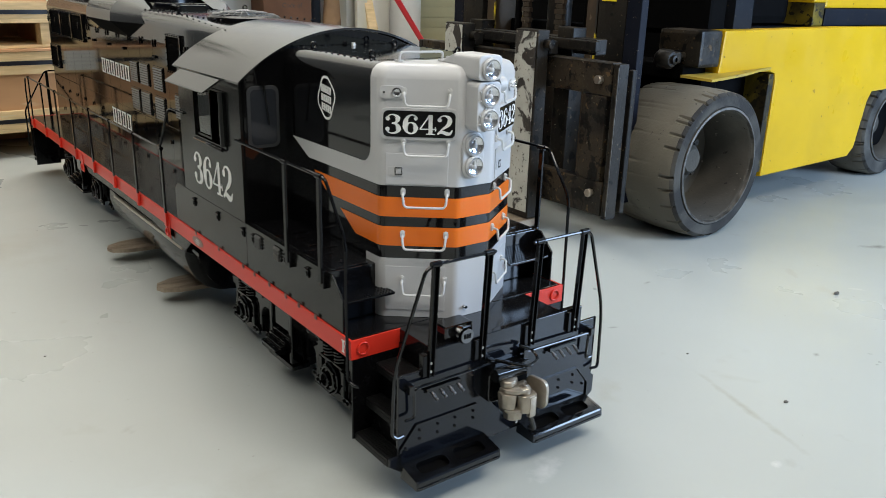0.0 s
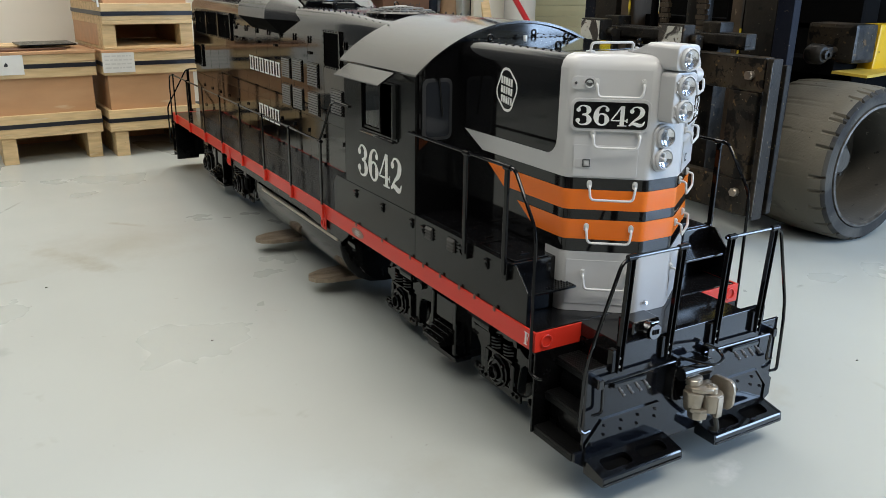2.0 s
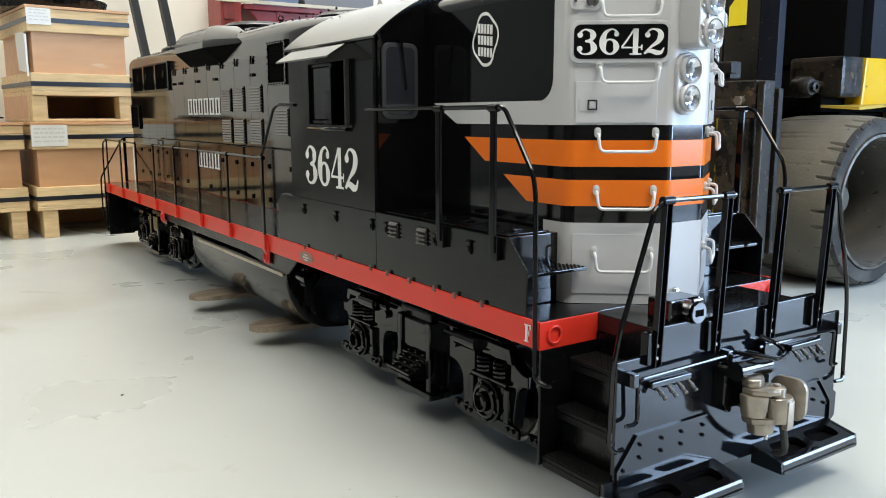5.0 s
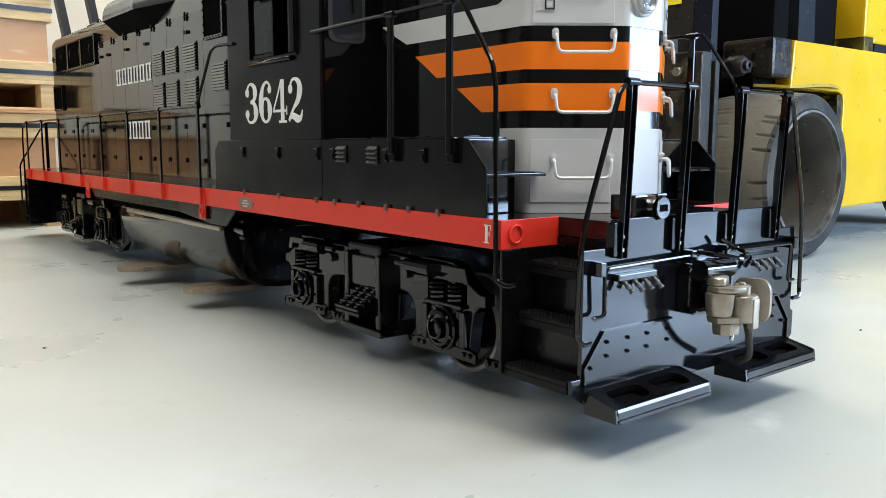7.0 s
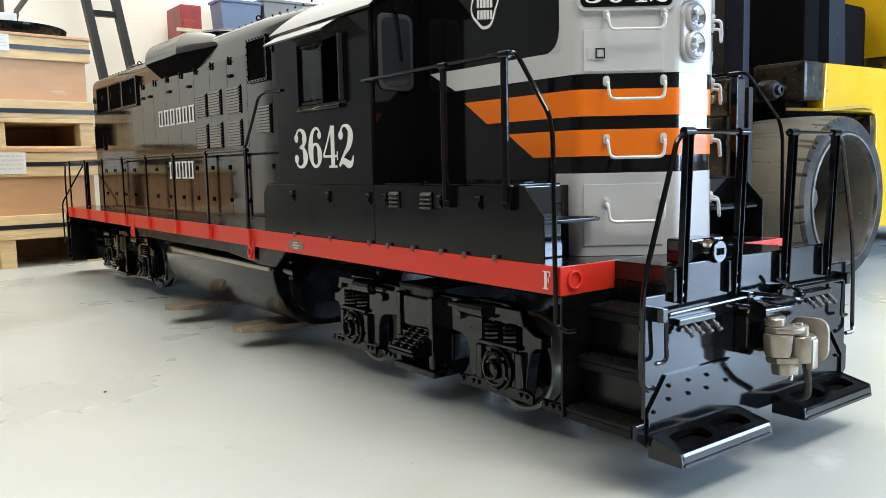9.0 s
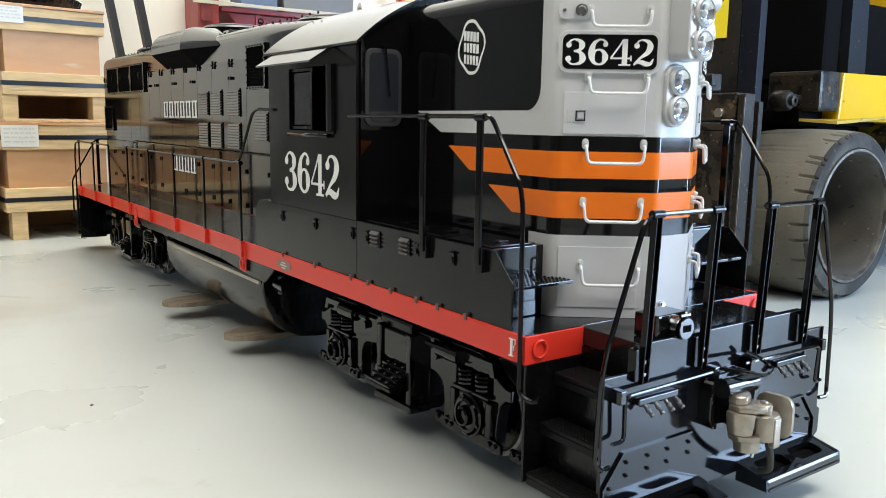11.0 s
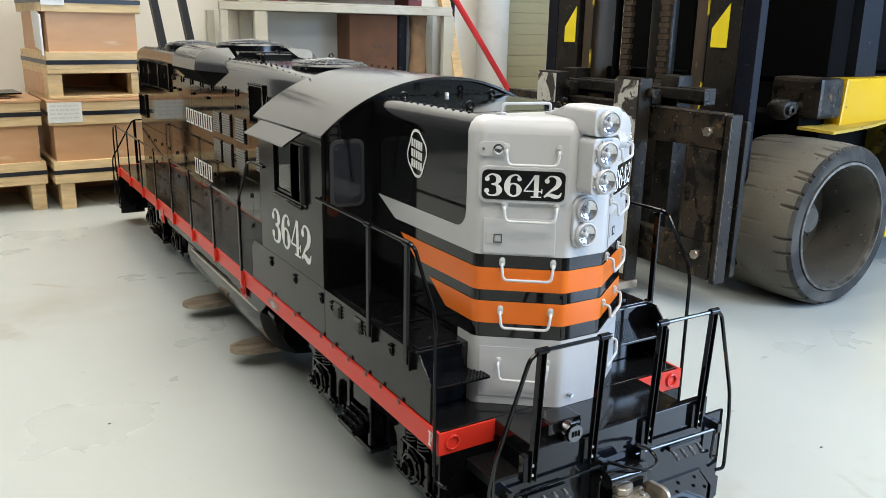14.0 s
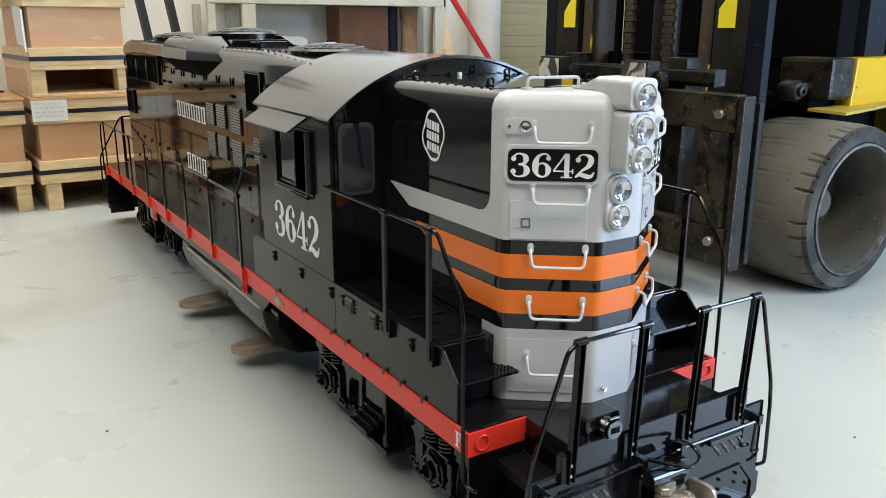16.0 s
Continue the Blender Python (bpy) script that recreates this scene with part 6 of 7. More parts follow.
    # small boxes and brackets above the doors
    for yb in (0.74, 0.97, 1.20, 1.33, 1.47, 1.53):
        q = bmesh.new()
        for d in (-0.006, 0.006):
            bm_box(q, min(s * (HOOD + 0.0013), s * (HOOD + 0.0050)), max(s * (HOOD + 0.0013), s * (HOOD + 0.0050)), yb + d - 0.0025, yb + d + 0.0025, 0.489, 0.495, 0.0006)
        part("door_stop", q, BLACK_DULL, long_hood)

# roof of the long hood
bm = bmesh.new()
bm_prism(bm, [(-0.070, LT - 0.004), (-0.062, 0.600), (0.062, 0.600), (0.070, LT - 0.004)], "y", 1.115, 1.62, bevel=0.003)
part("dynamic_hatch", bm, BLACK, long_hood, "raised black roof hatch")
bm = bmesh.new()
bm_box(bm, -0.035, 0.030, 1.030, 1.092, LT - 0.008, 0.598, 0.003)
part("exhaust_stack", bm, BLACK, long_hood, "black exhaust stack")


WIRE = material("grey_guard_wire", (0.20, 0.20, 0.195), 0.4, 0.3, vary=0.1, scale=60)


def fan(cy, z, r, parent):
    base = bmesh.new()
    bm_lathe(base, [(r, 0.0), (r, 0.012), (r - 0.006, 0.016), (r - 0.010, 0.012), (0.0001, 0.006)], "z", (0, cy, z), 40)
    fn = part("roof_fan", base, BLACK_DULL, parent, "round roof fan with a wire guard")
    for k in range(24):
        a = 2 * math.pi * k / 24
        g = bmesh.new()
        bm_tube(g, [(0.012 * math.cos(a), cy + 0.012 * math.sin(a), z + 0.0245), (0.5 * r * math.cos(a), cy + 0.5 * r * math.sin(a), z + 0.0225), ((r - 0.004) * math.cos(a), cy + (r - 0.004) * math.sin(a), z + 0.0145)], 0.0009, 5)
        part("guard_wire", g, WIRE, fn)
    for rr, zz in ((0.33, 0.0240), (0.62, 0.0215), (0.85, 0.0180)):
        g = bmesh.new()
        bm_tube(g, [(rr * r * math.cos(k * math.pi / 16), cy + rr * r * math.sin(k * math.pi / 16), z + zz) for k in range(33)], 0.0009, 5)
        part("guard_ring", g, WIRE, fn)
    hub = bmesh.new()
    bm_lathe(hub, [(0.016, 0.006), (0.016, 0.0235), (0.010, 0.0265), (0.0001, 0.027)], "z", (0, cy, z), 20)
    part("hub", hub, WIRE, fn)
    bl = bmesh.new()
    for k in range(8):
        a = 2 * math.pi * k / 8
        bl_m = Matrix.Translation((0, cy, z + 0.012)) @ Matrix.Rotation(a, 4, "Z") @ Matrix.Rotation(0.5, 4, "X")
        start = len(bl.verts)
        bm_box(bl, 0.014, r - 0.012, -0.008, 0.008, -0.0006, 0.0006)
        bl.verts.ensure_lookup_table()
        bmesh.ops.transform(bl, matrix=bl_m, verts=bl.verts[start:])
    part("blade", bl, BLACK_DULL, fn)


fan(0.752, 0.5745, 0.073, loco)
fan(1.232, 0.600, 0.080, loco)
fan(1.770, LT - 0.004, 0.078, loco)
for ex, ey in ((-0.075, 0.92), (0.075, 0.92), (0.02, 1.10), (-0.075, 1.68), (0.075, 1.68), (0, 1.95)):
    q = bmesh.new()
    bm_rod(q, (ex, ey, LT - 0.005), (ex, ey, LT + (0.006)), 0.004, 8)
    bm_tube(q, [(ex + 0.005 * math.cos(k * math.pi / 6), ey, LT + (0.008) + 0.005 * math.sin(k * math.pi / 6)) for k in range(13)], 0.0014, 6)
    part("lifting_eye", q, BLACK, long_hood)
for s in (-1, 1):
    q = bmesh.new()
    for k in range(46):
        bm_rod(q, (s * 0.0935, 0.64 + 0.030 * k, LT - 0.006), (s * 0.0935, 0.64 + 0.030 * k, LT - 0.002), 0.0018, 6)
    tagged(part("rivet_strip", q, BLACK, long_hood), kind="stuff")

# ---- handrails ----
RR = 0.0024
for s in (-1, 1):
    x = s * 0.2005
    for k, py in enumerate((0.172, 0.070)):
        bm = bmesh.new()
        bm_box(bm, min(s * 0.1942, s * 0.2), max(s * 0.1942, s * 0.2), py - 0.006, py + 0.006, 0.262, 0.288, 0.001)
        bm_box(bm, min(s * 0.1985, s * 0.2025), max(s * 0.1985, s * 0.2025), py - 0.0042, py + 0.0042, 0.270, 0.417, 0.001)
        bm_rod(bm, (s * 0.2, py - 0.007, 0.4195), (s * 0.2, py + 0.007, 0.4195), 0.0042, 10)
        part("handrail_post", bm, RAIL_BLACK, loco)
    bm = bmesh.new()
    bm_tube(bm, [(s * 0.198, 0.348, 0.4200), (x, 0.068, 0.4205), (x, 0.052, 0.4195), (x, 0.006, 0.356), (x, 0.0015, 0.335), (x, -0.001, 0.152), (x + s * -0.004, -0.014, 0.1475), (x - s * 0.006, -0.022, 0.1500)], RR, 8, 0.008)
    part("handrail", bm, RAIL_BLACK, loco, "gloss black handrail")
    posts = [0.722 + 0.1815 * k for k in range(8)]
    for py in posts:
        bm = bmesh.new()
        bm_box(bm, min(s * 0.1985, s * 0.2022), max(s * 0.1985, s * 0.2022), py - 0.0045, py + 0.0045, 0.2100, 0.339, 0.001)
        bm_rod(bm, (s * 0.2003, py - 0.006, 0.3415), (s * 0.2003, py + 0.006, 0.3415), 0.0042, 10)
        pst = part("handrail_post", bm, RAIL_BLACK, loco)
        part("post_foot", simple(bm_box, min(s * 0.1968, s * 0.2030), max(s * 0.1968, s * 0.2030), py - 0.0058, py + 0.0058, 0.1825, 0.2099, 0.001), RED, pst, "red painted post foot")
    bm = bmesh.new()
    bm_tube(bm, [(s * 0.196, 0.586, 0.4285), (x, 0.640, 0.4300), (x, 0.660, 0.4240), (x, 0.718, 0.3490), (x, 0.735, 0.3420), (x, 1.985, 0.3420), (x, 2.040, 0.335), (x, 2.052, 0.300), (x, 2.052, 0.185)], RR, 8, 0.008)
    part("handrail", bm, RAIL_BLACK, loco, "gloss black handrail")
    # rear end rail
    bm = bmesh.new()
    bm_tube(bm, [(s * 0.198, 2.125, 0.10), (s * 0.198, 2.125, 0.22), (s * 0.125, 2.125, 0.345), (s * 0.02, 2.125, 0.345)], RR, 8, 0.012)
    part("handrail", bm, RAIL_BLACK, loco)
    for px in (0.12, 0.03):
        part("handrail_post", simple(bm_box, s * px - 0.0045, s * px + 0.0045, 2.122, 2.127, 0.19, 0.345, 0.001), RAIL_BLACK, loco)

# ---- front end ----
NOZZLE_M = material("dull_nickel", (0.15, 0.15, 0.155), 0.35, 0.7, vary=0.2, scale=150)
STUD = material("worn_tread_stud", (0.012, 0.012, 0.012), 0.36, 0.2, vary=0.25, scale=90)
bm = bmesh.new()
bm_prism(bm, [(-0.128, 0.2135), (-0.128, 0.188), (-0.178, 0.188), (-0.178, 0.072), (-0.190, 0.072), (-0.190, 0.060), (-0.174, 0.048), (0.174, 0.048), (0.190, 0.060), (0.190, 0.088), (0.184, 0.092), (0.184, 0.188), (0.150, 0.188), (0.150, 0.2135)], "y", -0.0905, -0.0860, bevel=0.0008)
pilot = part("pilot_plate", bm, PILOT_BLACK, loco, "gloss black end plate with bolts")
bm = bmesh.new()
bm_box(bm, -0.100, 0.142, -0.0857, -0.080, 0.2095, 0.2125)
part("apron_lip", bm, BLACK, loco)
for s in (-1, 1):
    for bx, bz in ((0.143, 0.101), (0.143, 0.088), (0.113, 0.101), (0.113, 0.088), (0.084, 0.101), (0.084, 0.088), (0.052, 0.101), (0.052, 0.090), (0.165, 0.080)):
        q = bmesh.new()
        bm_rod(q, (s * bx, -0.0906, bz), (s * bx, -0.0922, bz), 0.0021, 6)
        bm_rod(q, (s * bx, -0.0923, bz), (s * bx, -0.0938, bz), 0.0012, 6)
        part("bolt", q, BLACK, pilot)
    q = bmesh.new()
    bm_prism(q, [(s * 0.048, 0.1125), (s * 0.150, 0.1125), (s * 0.1755, 0.082), (s * 0.1755, 0.050), (s * 0.1737, 0.050), (s * 0.1737, 0.0810), (s * 0.149, 0.1107), (s * 0.048, 0.1107)], "y", -0.0932, -0.0906)
    part("rib", q, BLACK, pilot)
    # uncoupling lever on brackets
    q = bmesh.new()
    bm_tube(q, [(s * 0.172, -0.098, 0.128), (s * 0.158, -0.099, 0.128), (s * 0.160, -0.100, 0.171), (s * 0.020, -0.100, 0.173)], 0.0020, 8, 0.006)
    for bx in (0.165, 0.030):
        bm_box(q, s * bx - 0.004, s * bx + 0.004, -0.103, -0.0906, 0.165, 0.178, 0.001)
    part("cut_lever", q, BLACK, pilot, "black uncoupling lever")
    # row of hose connections
    q = bmesh.new()
    bm_box(q, min(s * 0.082, s * 0.138), max(s * 0.082, s * 0.138), -0.098, -0.0906, 0.1570, 0.1635, 0.001)
    mf = part("hose_manifold", q, BLACK, pilot)
    for k in range(4):
        q = bmesh.new()
        hx = s * (0.087 + 0.0145 * k)
        bm_rod(q, (hx, -0.096, 0.158), (hx + 0.004, -0.103, 0.149), 0.0020, 8)
        bm_rod(q, (hx + 0.002, -0.0995, 0.1535), (hx + 0.0028, -0.1010, 0.1515), 0.0029, 8)
        bm_rod(q, (hx + 0.004, -0.103, 0.149), (hx + 0.0048, -0.1045, 0.147), 0.0026, 8)
        part("hose_nozzle", q, NOZZLE_M, mf, "bright hose nozzle")
    # footboard with two long slots
    x0, x1 = (0.034, 0.171)
    fb = bmesh.new()

    def ztop(y):
        return 0.0592 + 0.0080 * (y + 0.092) / 0.035
    loops = [[(x0, -0.0912), (x1, -0.0912), (x1, -0.1270), (x0, -0.1270)]]
    for sc in (x0 + 0.0375, x0 + 0.0995):
        loops.append(round_rect(sc - 0.024, sc + 0.024, -0.1185, -0.0985, 0.0075, 5))
    edges_f = []
    for lp in loops:
        vs = [fb.verts.new((s * a, b, ztop(b))) for a, b in lp]
        edges_f += [fb.edges.new((vs[i], vs[(i + 1) % len(vs)])) for i in range(len(vs))]
    bmesh.ops.triangle_fill(fb, use_beauty=True, edges=edges_f)
    g = bmesh.ops.extrude_face_region(fb, geom=list(fb.faces))
    bmesh.ops.translate(fb, vec=(0, 0, -0.006), verts=[e for e in g["geom"] if isinstance(e, bmesh.types.BMVert)])
    board = part("footboard", fb, BLACK, loco, "black slotted footboard")
    q = bmesh.new()
    bm_prism(q, [(-0.1270, 0.0514), (-0.1285, 0.0490), (-0.1285, 0.0425), (-0.1300, 0.0420), (-0.1300, 0.0390), (-0.0915, 0.0390), (-0.0915, 0.0410), (-0.1240, 0.0425), (-0.1240, 0.0500)], "x", min(s * x0, s * x1), max(s * x0, s * x1), bevel=0.0006)
    part("toe_board", q, BLACK, board)
    part("bottom_plate", simple(bm_prism, [(-0.0915, 0.0475), (-0.0915, 0.0500), (-0.1225, 0.0445), (-0.1225, 0.0426)], "x", min(s * x0, s * x1), max(s * x0, s * x1)), DARK, board)
    for hx in (x0 - 0.0025, x1 - 0.0015):
        q = bmesh.new()
        bm_prism(q, [(-0.0912, 0.0598), (-0.1272, 0.0518), (-0.1290, 0.0392), (-0.0912, 0.0392)], "x", min(s * hx, s * (hx + 0.004)), max(s * hx, s * (hx + 0.004)))
        part("end_cap", q, BLACK, board)
    # corner steps
    for tz, tx in ((0.168, 0.158), (0.119, 0.174), (0.070, 0.191)):
        q = bmesh.new()
        bm_box(q, min(s * 0.1198, s * tx), max(s * 0.1198, s * tx), -0.0855, -0.004, tz - 0.004, tz, 0.0006)
        bm_box(q, min(s * (tx - 0.004), s * tx), max(s * (tx - 0.004), s * tx), -0.0855, -0.004, tz - 0.0115, tz - 0.0045, 0.0004)
        tr = part("step", q, TREAD, loco, "perforated step tread")
        q = bmesh.new()
        for i in range(18):
            for j in range(9):
                x, y = s * (tx - 0.004 - 0.0044 * j), -0.0825 + 0.0045 * i
                bm_lathe(q, [(0.0016, tz + 0.0001), (0.0014, tz + 0.0011), (0.0008, tz + 0.0011), (0.0007, tz + 0.0002)], "z", (x, y, 0), 6)
        tagged(part("tread_stud", q, STUD, tr), kind="stuff")
    for tz, tx in ((0.1435, 0.158), (0.0945, 0.174)):
        part("step_riser", simple(bm_box, min(s * (tx - 0.012), s * (tx - 0.009)), max(s * (tx - 0.012), s * (tx - 0.009)), -0.0850, -0.0045, tz - 0.0240, tz + 0.0120), BLACK_DULL, loco)
    part("step_side", simple(bm_box, min(s * 0.120, s * 0.1945), max(s * 0.120, s * 0.1945), -0.0035, -0.0005, 0.060, 0.1805, 0.0006), BLACK_DULL, loco)
    part("step_back", simple(bm_box, min(s * 0.116, s * 0.1195), max(s * 0.116, s * 0.1195), -0.0855, -0.004, 0.060, 0.1895), BLACK_DULL, loco)
    # end posts and their rails
    for px in (s * 0.045, s * 0.131):
        q = bmesh.new()
        for u0, u1, v0, v1 in ((-0.0044, -0.0030, -0.0035, 0.0030), (0.0030, 0.0044, -0.0035, 0.0030), (-0.0030, 0.0030, 0.0005, 0.0030)):
            start = len(q.verts)
            bm_box(q, px + u0, px + u1, -0.0945 + v0, -0.0945 + v1, 0.178, 0.333, 0.0004)
            q.verts.ensure_lookup_table()
            for v in q.verts[start:]:
                v.co.y -= 0.006 * (v.co.z - 0.178) / 0.155
        bm_box(q, px - 0.0125, px - 0.0045, -0.0955, -0.0858, 0.180, 0.211, 0.0008)
        bm_rod(q, (px - 0.007, -0.1005, 0.3355), (px + 0.007, -0.1005, 0.3355), 0.0042, 10)
        post = part("end_post", q, RAIL_BLACK, loco)
        for bz in (0.186, 0.198):
            part("bolt", simple(bm_rod, (px, -0.0940, bz), (px, -0.0965, bz), 0.0017, 8), WHEEL, post)
    q = bmesh.new()
    bm_tube(q, [(s * 0.034, -0.1005, 0.3355), (s * 0.133, -0.1005, 0.3355), (s * 0.146, -0.100, 0.329), (s * 0.183, -0.097, 0.217), (s * 0.1885, -0.096, 0.185), (s * 0.191, -0.096, 0.113), (s * 0.186, -0.099, 0.106), (s * 0.174, -0.097, 0.106)], RR, 8, 0.010)
    part("end_rail", q, BLACK, loco, "gloss black end handrail")
# connector box on the front deck
q = bmesh.new()
bm_box(q, -0.098, -0.052, -0.081, -0.052, DECK + 0.0002, 0.2335, 0.002)
mu = part("connector_box", q, BLACK, loco, "black connector box with a chrome ring")
q = bmesh.new()
bm_lathe(q, [(0.0116, 0.0), (0.0116, -0.009), (0.0108, -0.0112), (0.0092, -0.0105), (0.0090, -0.007), (0.0001, -0.007)], "y", (-0.074, -0.0812, 0.2212), 24)
part("ring", q, CHROME_DARK, mu, "dark chrome ring")
q = bmesh.new()
bm_rod(q, (-0.0715, -0.0926, 0.2212), (-0.0715, -0.0950, 0.2212), 0.0102, 24)
bm_rod(q, (-0.0780, -0.0915, 0.2335), (-0.0650, -0.0915, 0.2335), 0.0018, 8)
cap = part("cap", q, CHROME_DARK, mu, "dark chrome hinged cap")
q = bmesh.new()
for k in range(3):
    bm_box(q, -0.0770 + 0.0042 * k, -0.0742 + 0.0042 * k, -0.0956, -0.0951, 0.2180, 0.2245)
part("mark", q, DARK, cap)
# coupler pocket
q = bmesh.new()
bm_prism(q, round_rect(-0.040, 0.038, 0.114, 0.164, 0.010, 4), "y", -0.1060, -0.0907, bevel=0.002)
pocket = part("draft_box", q, BLACK, loco, "black coupler pocket")
part("cushion", simple(bm_rod, (-0.036, -0.113, 0.1600), (0.014, -0.113, 0.1590), 0.0100, 24), BLACK, pocket)
part("opening", simple(bm_prism, round_rect(-0.033, 0.031, 0.120, 0.154, 0.006, 4), "y", -0.1064, -0.1061), DARK, pocket)
q = bmesh.new()
bm_prism(q, [(-0.016, -0.1225), (-0.016, -0.1065), (0.014, -0.1065), (0.014, -0.1225)], "z", 0.114, 0.140, bevel=0.002)
cp = part("coupler", q, STEEL, loco, "cast bare-steel knuckle coupler")


def casting(name, plan, z0, z1, bevel=0.002, label="", draw=0.0):
    """A casting of the coupler over its outline in plan; draw: how far its foot is drawn in towards the middle."""
    b = bmesh.new()
    bm_prism(b, plan, "z", z0, z1)
    mx, my = sum(p[0] for p in plan) / len(plan), sum(p[1] for p in plan) / len(plan)
    for v in b.verts:
        if abs(v.co.z - z0) < 1e-6:
            v.co.x, v.co.y = v.co.x + (mx - v.co.x) * draw, v.co.y + (my - v.co.y) * draw
    bmesh.ops.bevel(b, geom=list(b.edges), offset=bevel, segments=2, profile=0.6, affect="EDGES", clamp_overlap=True)
    return shade(part(name, b, STEEL, cp, label), 50)


casting("head", [(-0.047, -0.121), (-0.049, -0.134), (-0.042, -0.148), (-0.027, -0.155), (-0.0225, -0.147), (-0.0225, -0.119)], 0.1150, 0.1400, 0.0035, draw=0.16)
casting("head_back", [(-0.0222, -0.119), (0.026, -0.117), (0.028, -0.127), (0.010, -0.134), (-0.0222, -0.136)], 0.1130, 0.1420, 0.003)
LUG = [(-0.044, -0.123), (-0.043, -0.140), (-0.030, -0.154), (-0.010, -0.160), (0.002, -0.153), (0.005, -0.140), (-0.003, -0.125)]
casting("lug", LUG, 0.1403, 0.1465, 0.0024)
casting("lug_boss", [(-0.040, -0.121), (-0.039, -0.134), (-0.028, -0.140), (-0.012, -0.136), (-0.002, -0.128), (-0.006, -0.120)], 0.1467, 0.1560, 0.0030, draw=-0.10)
casting("lower_lug", LUG, 0.1080, 0.1147, 0.0018, draw=0.10)
casting("lower_block", [(-0.036, -0.127), (-0.036, -0.141), (-0.028, -0.150), (-0.010, -0.154), (-0.002, -0.147), (-0.004, -0.128)], 0.0950, 0.1078, 0.0020, draw=0.10)
casting("knuckle", [(-0.0205, -0.148), (-0.0170, -0.161), (-0.0050, -0.167), (0.0110, -0.166), (0.0205, -0.158), (0.0220, -0.146), (0.0165, -0.138), (0.0110, -0.139), (0.0100, -0.147), (0.0040, -0.152), (-0.0100, -0.148)], 0.1085, 0.1370, 0.0026, "rounded coupler knuckle")
casting("knuckle_lip", [(-0.0040, -0.160), (-0.0040, -0.1685), (0.0115, -0.1678), (0.0220, -0.159), (0.0232, -0.150), (0.0180, -0.150)], 0.1020, 0.1340, 0.0018)
q = bmesh.new()
bm_lathe(q, [(0.0001, 0.1500), (0.0040, 0.1500), (0.0048, 0.1492), (0.0050, 0.1478), (0.0105, 0.1476), (0.0118, 0.1464), (0.0118, 0.1372), (0.0001, 0.1372)], "z", (-0.002, -0.1485, 0), 24)
part("pivot_pin", q, STEEL, cp)
q = bmesh.new()
bm_prism(q, round_rect(-0.046, 0.004, 0.1035, 0.1510, 0.014, 6), "x", -0.0042, 0.0042)
bmesh.ops.bevel(q, geom=list(q.edges), offset=0.0016, segments=2, profile=0.6, affect="EDGES", clamp_overlap=True)
placed(q, Matrix.Translation((0.0340, -0.122, 0)) @ Matrix.Rotation(radians(10), 4, "Z"))
shade(part("guard_arm", q, STEEL, cp, "rounded guard arm"), 50)
part("pin_end", simple(bm_rod, (-0.016, -0.146, 0.0890), (-0.016, -0.146, 0.0959), 0.0026, 8), BRIGHT, cp, "bright pin end")
CAST = Matrix.Translation((-0.004, -0.1065, 0.128)) @ Matrix.Diagonal((0.70, 0.76, 0.93, 1)) @ Matrix.Translation((0.004, 0.1065, -0.128))
for ob in [cp] + list(cp.children):
    ob.data.transform(CAST)
q = bmesh.new()
bm_tube(q, [(-0.026, -0.100, 0.176), (-0.010, -0.122, 0.174), (0.014, -0.130, 0.168), (0.036, -0.122, 0.170), (0.040, -0.106, 0.176), (0.020, -0.099, 0.186)], 0.0022, 8, 0.012)
part("lift_rod", q, BLACK, loco)
q = bmesh.new()
bm_tube(q, [(0.006, -0.140, 0.110), (0.012, -0.141, 0.090), (0.026, -0.134, 0.068), (0.036, -0.116, 0.058)], 0.0036, 8, 0.012)
part("air_hose", q, RUBBER_SIDE, loco, "short grey air hose")
# rear end plate
part("rear_pilot", simple(bm_box, -0.188, 0.188, 2.130, 2.136, 0.048, 0.19, 0.001), BLACK, loco)
for s in (-1, 1):
    part("rear_step_side", simple(bm_box, min(s * 0.120, s * 0.1945), max(s * 0.120, s * 0.1945), 2.0585, 2.0620, 0.046, 0.1805, 0.0006), BLACK, loco)
    part("rear_footboard", simple(bm_box, min(s * 0.03, s * 0.17), max(s * 0.03, s * 0.17), 2.137, 2.170, 0.040, 0.058, 0.002), BLACK, loco)
    for tz in (0.168, 0.119, 0.070):
        part("step", simple(bm_box, min(s * 0.120, s * 0.192), max(s * 0.120, s * 0.192), 2.063, 2.129, tz - 0.004, tz, 0.0006), BLACK, loco)

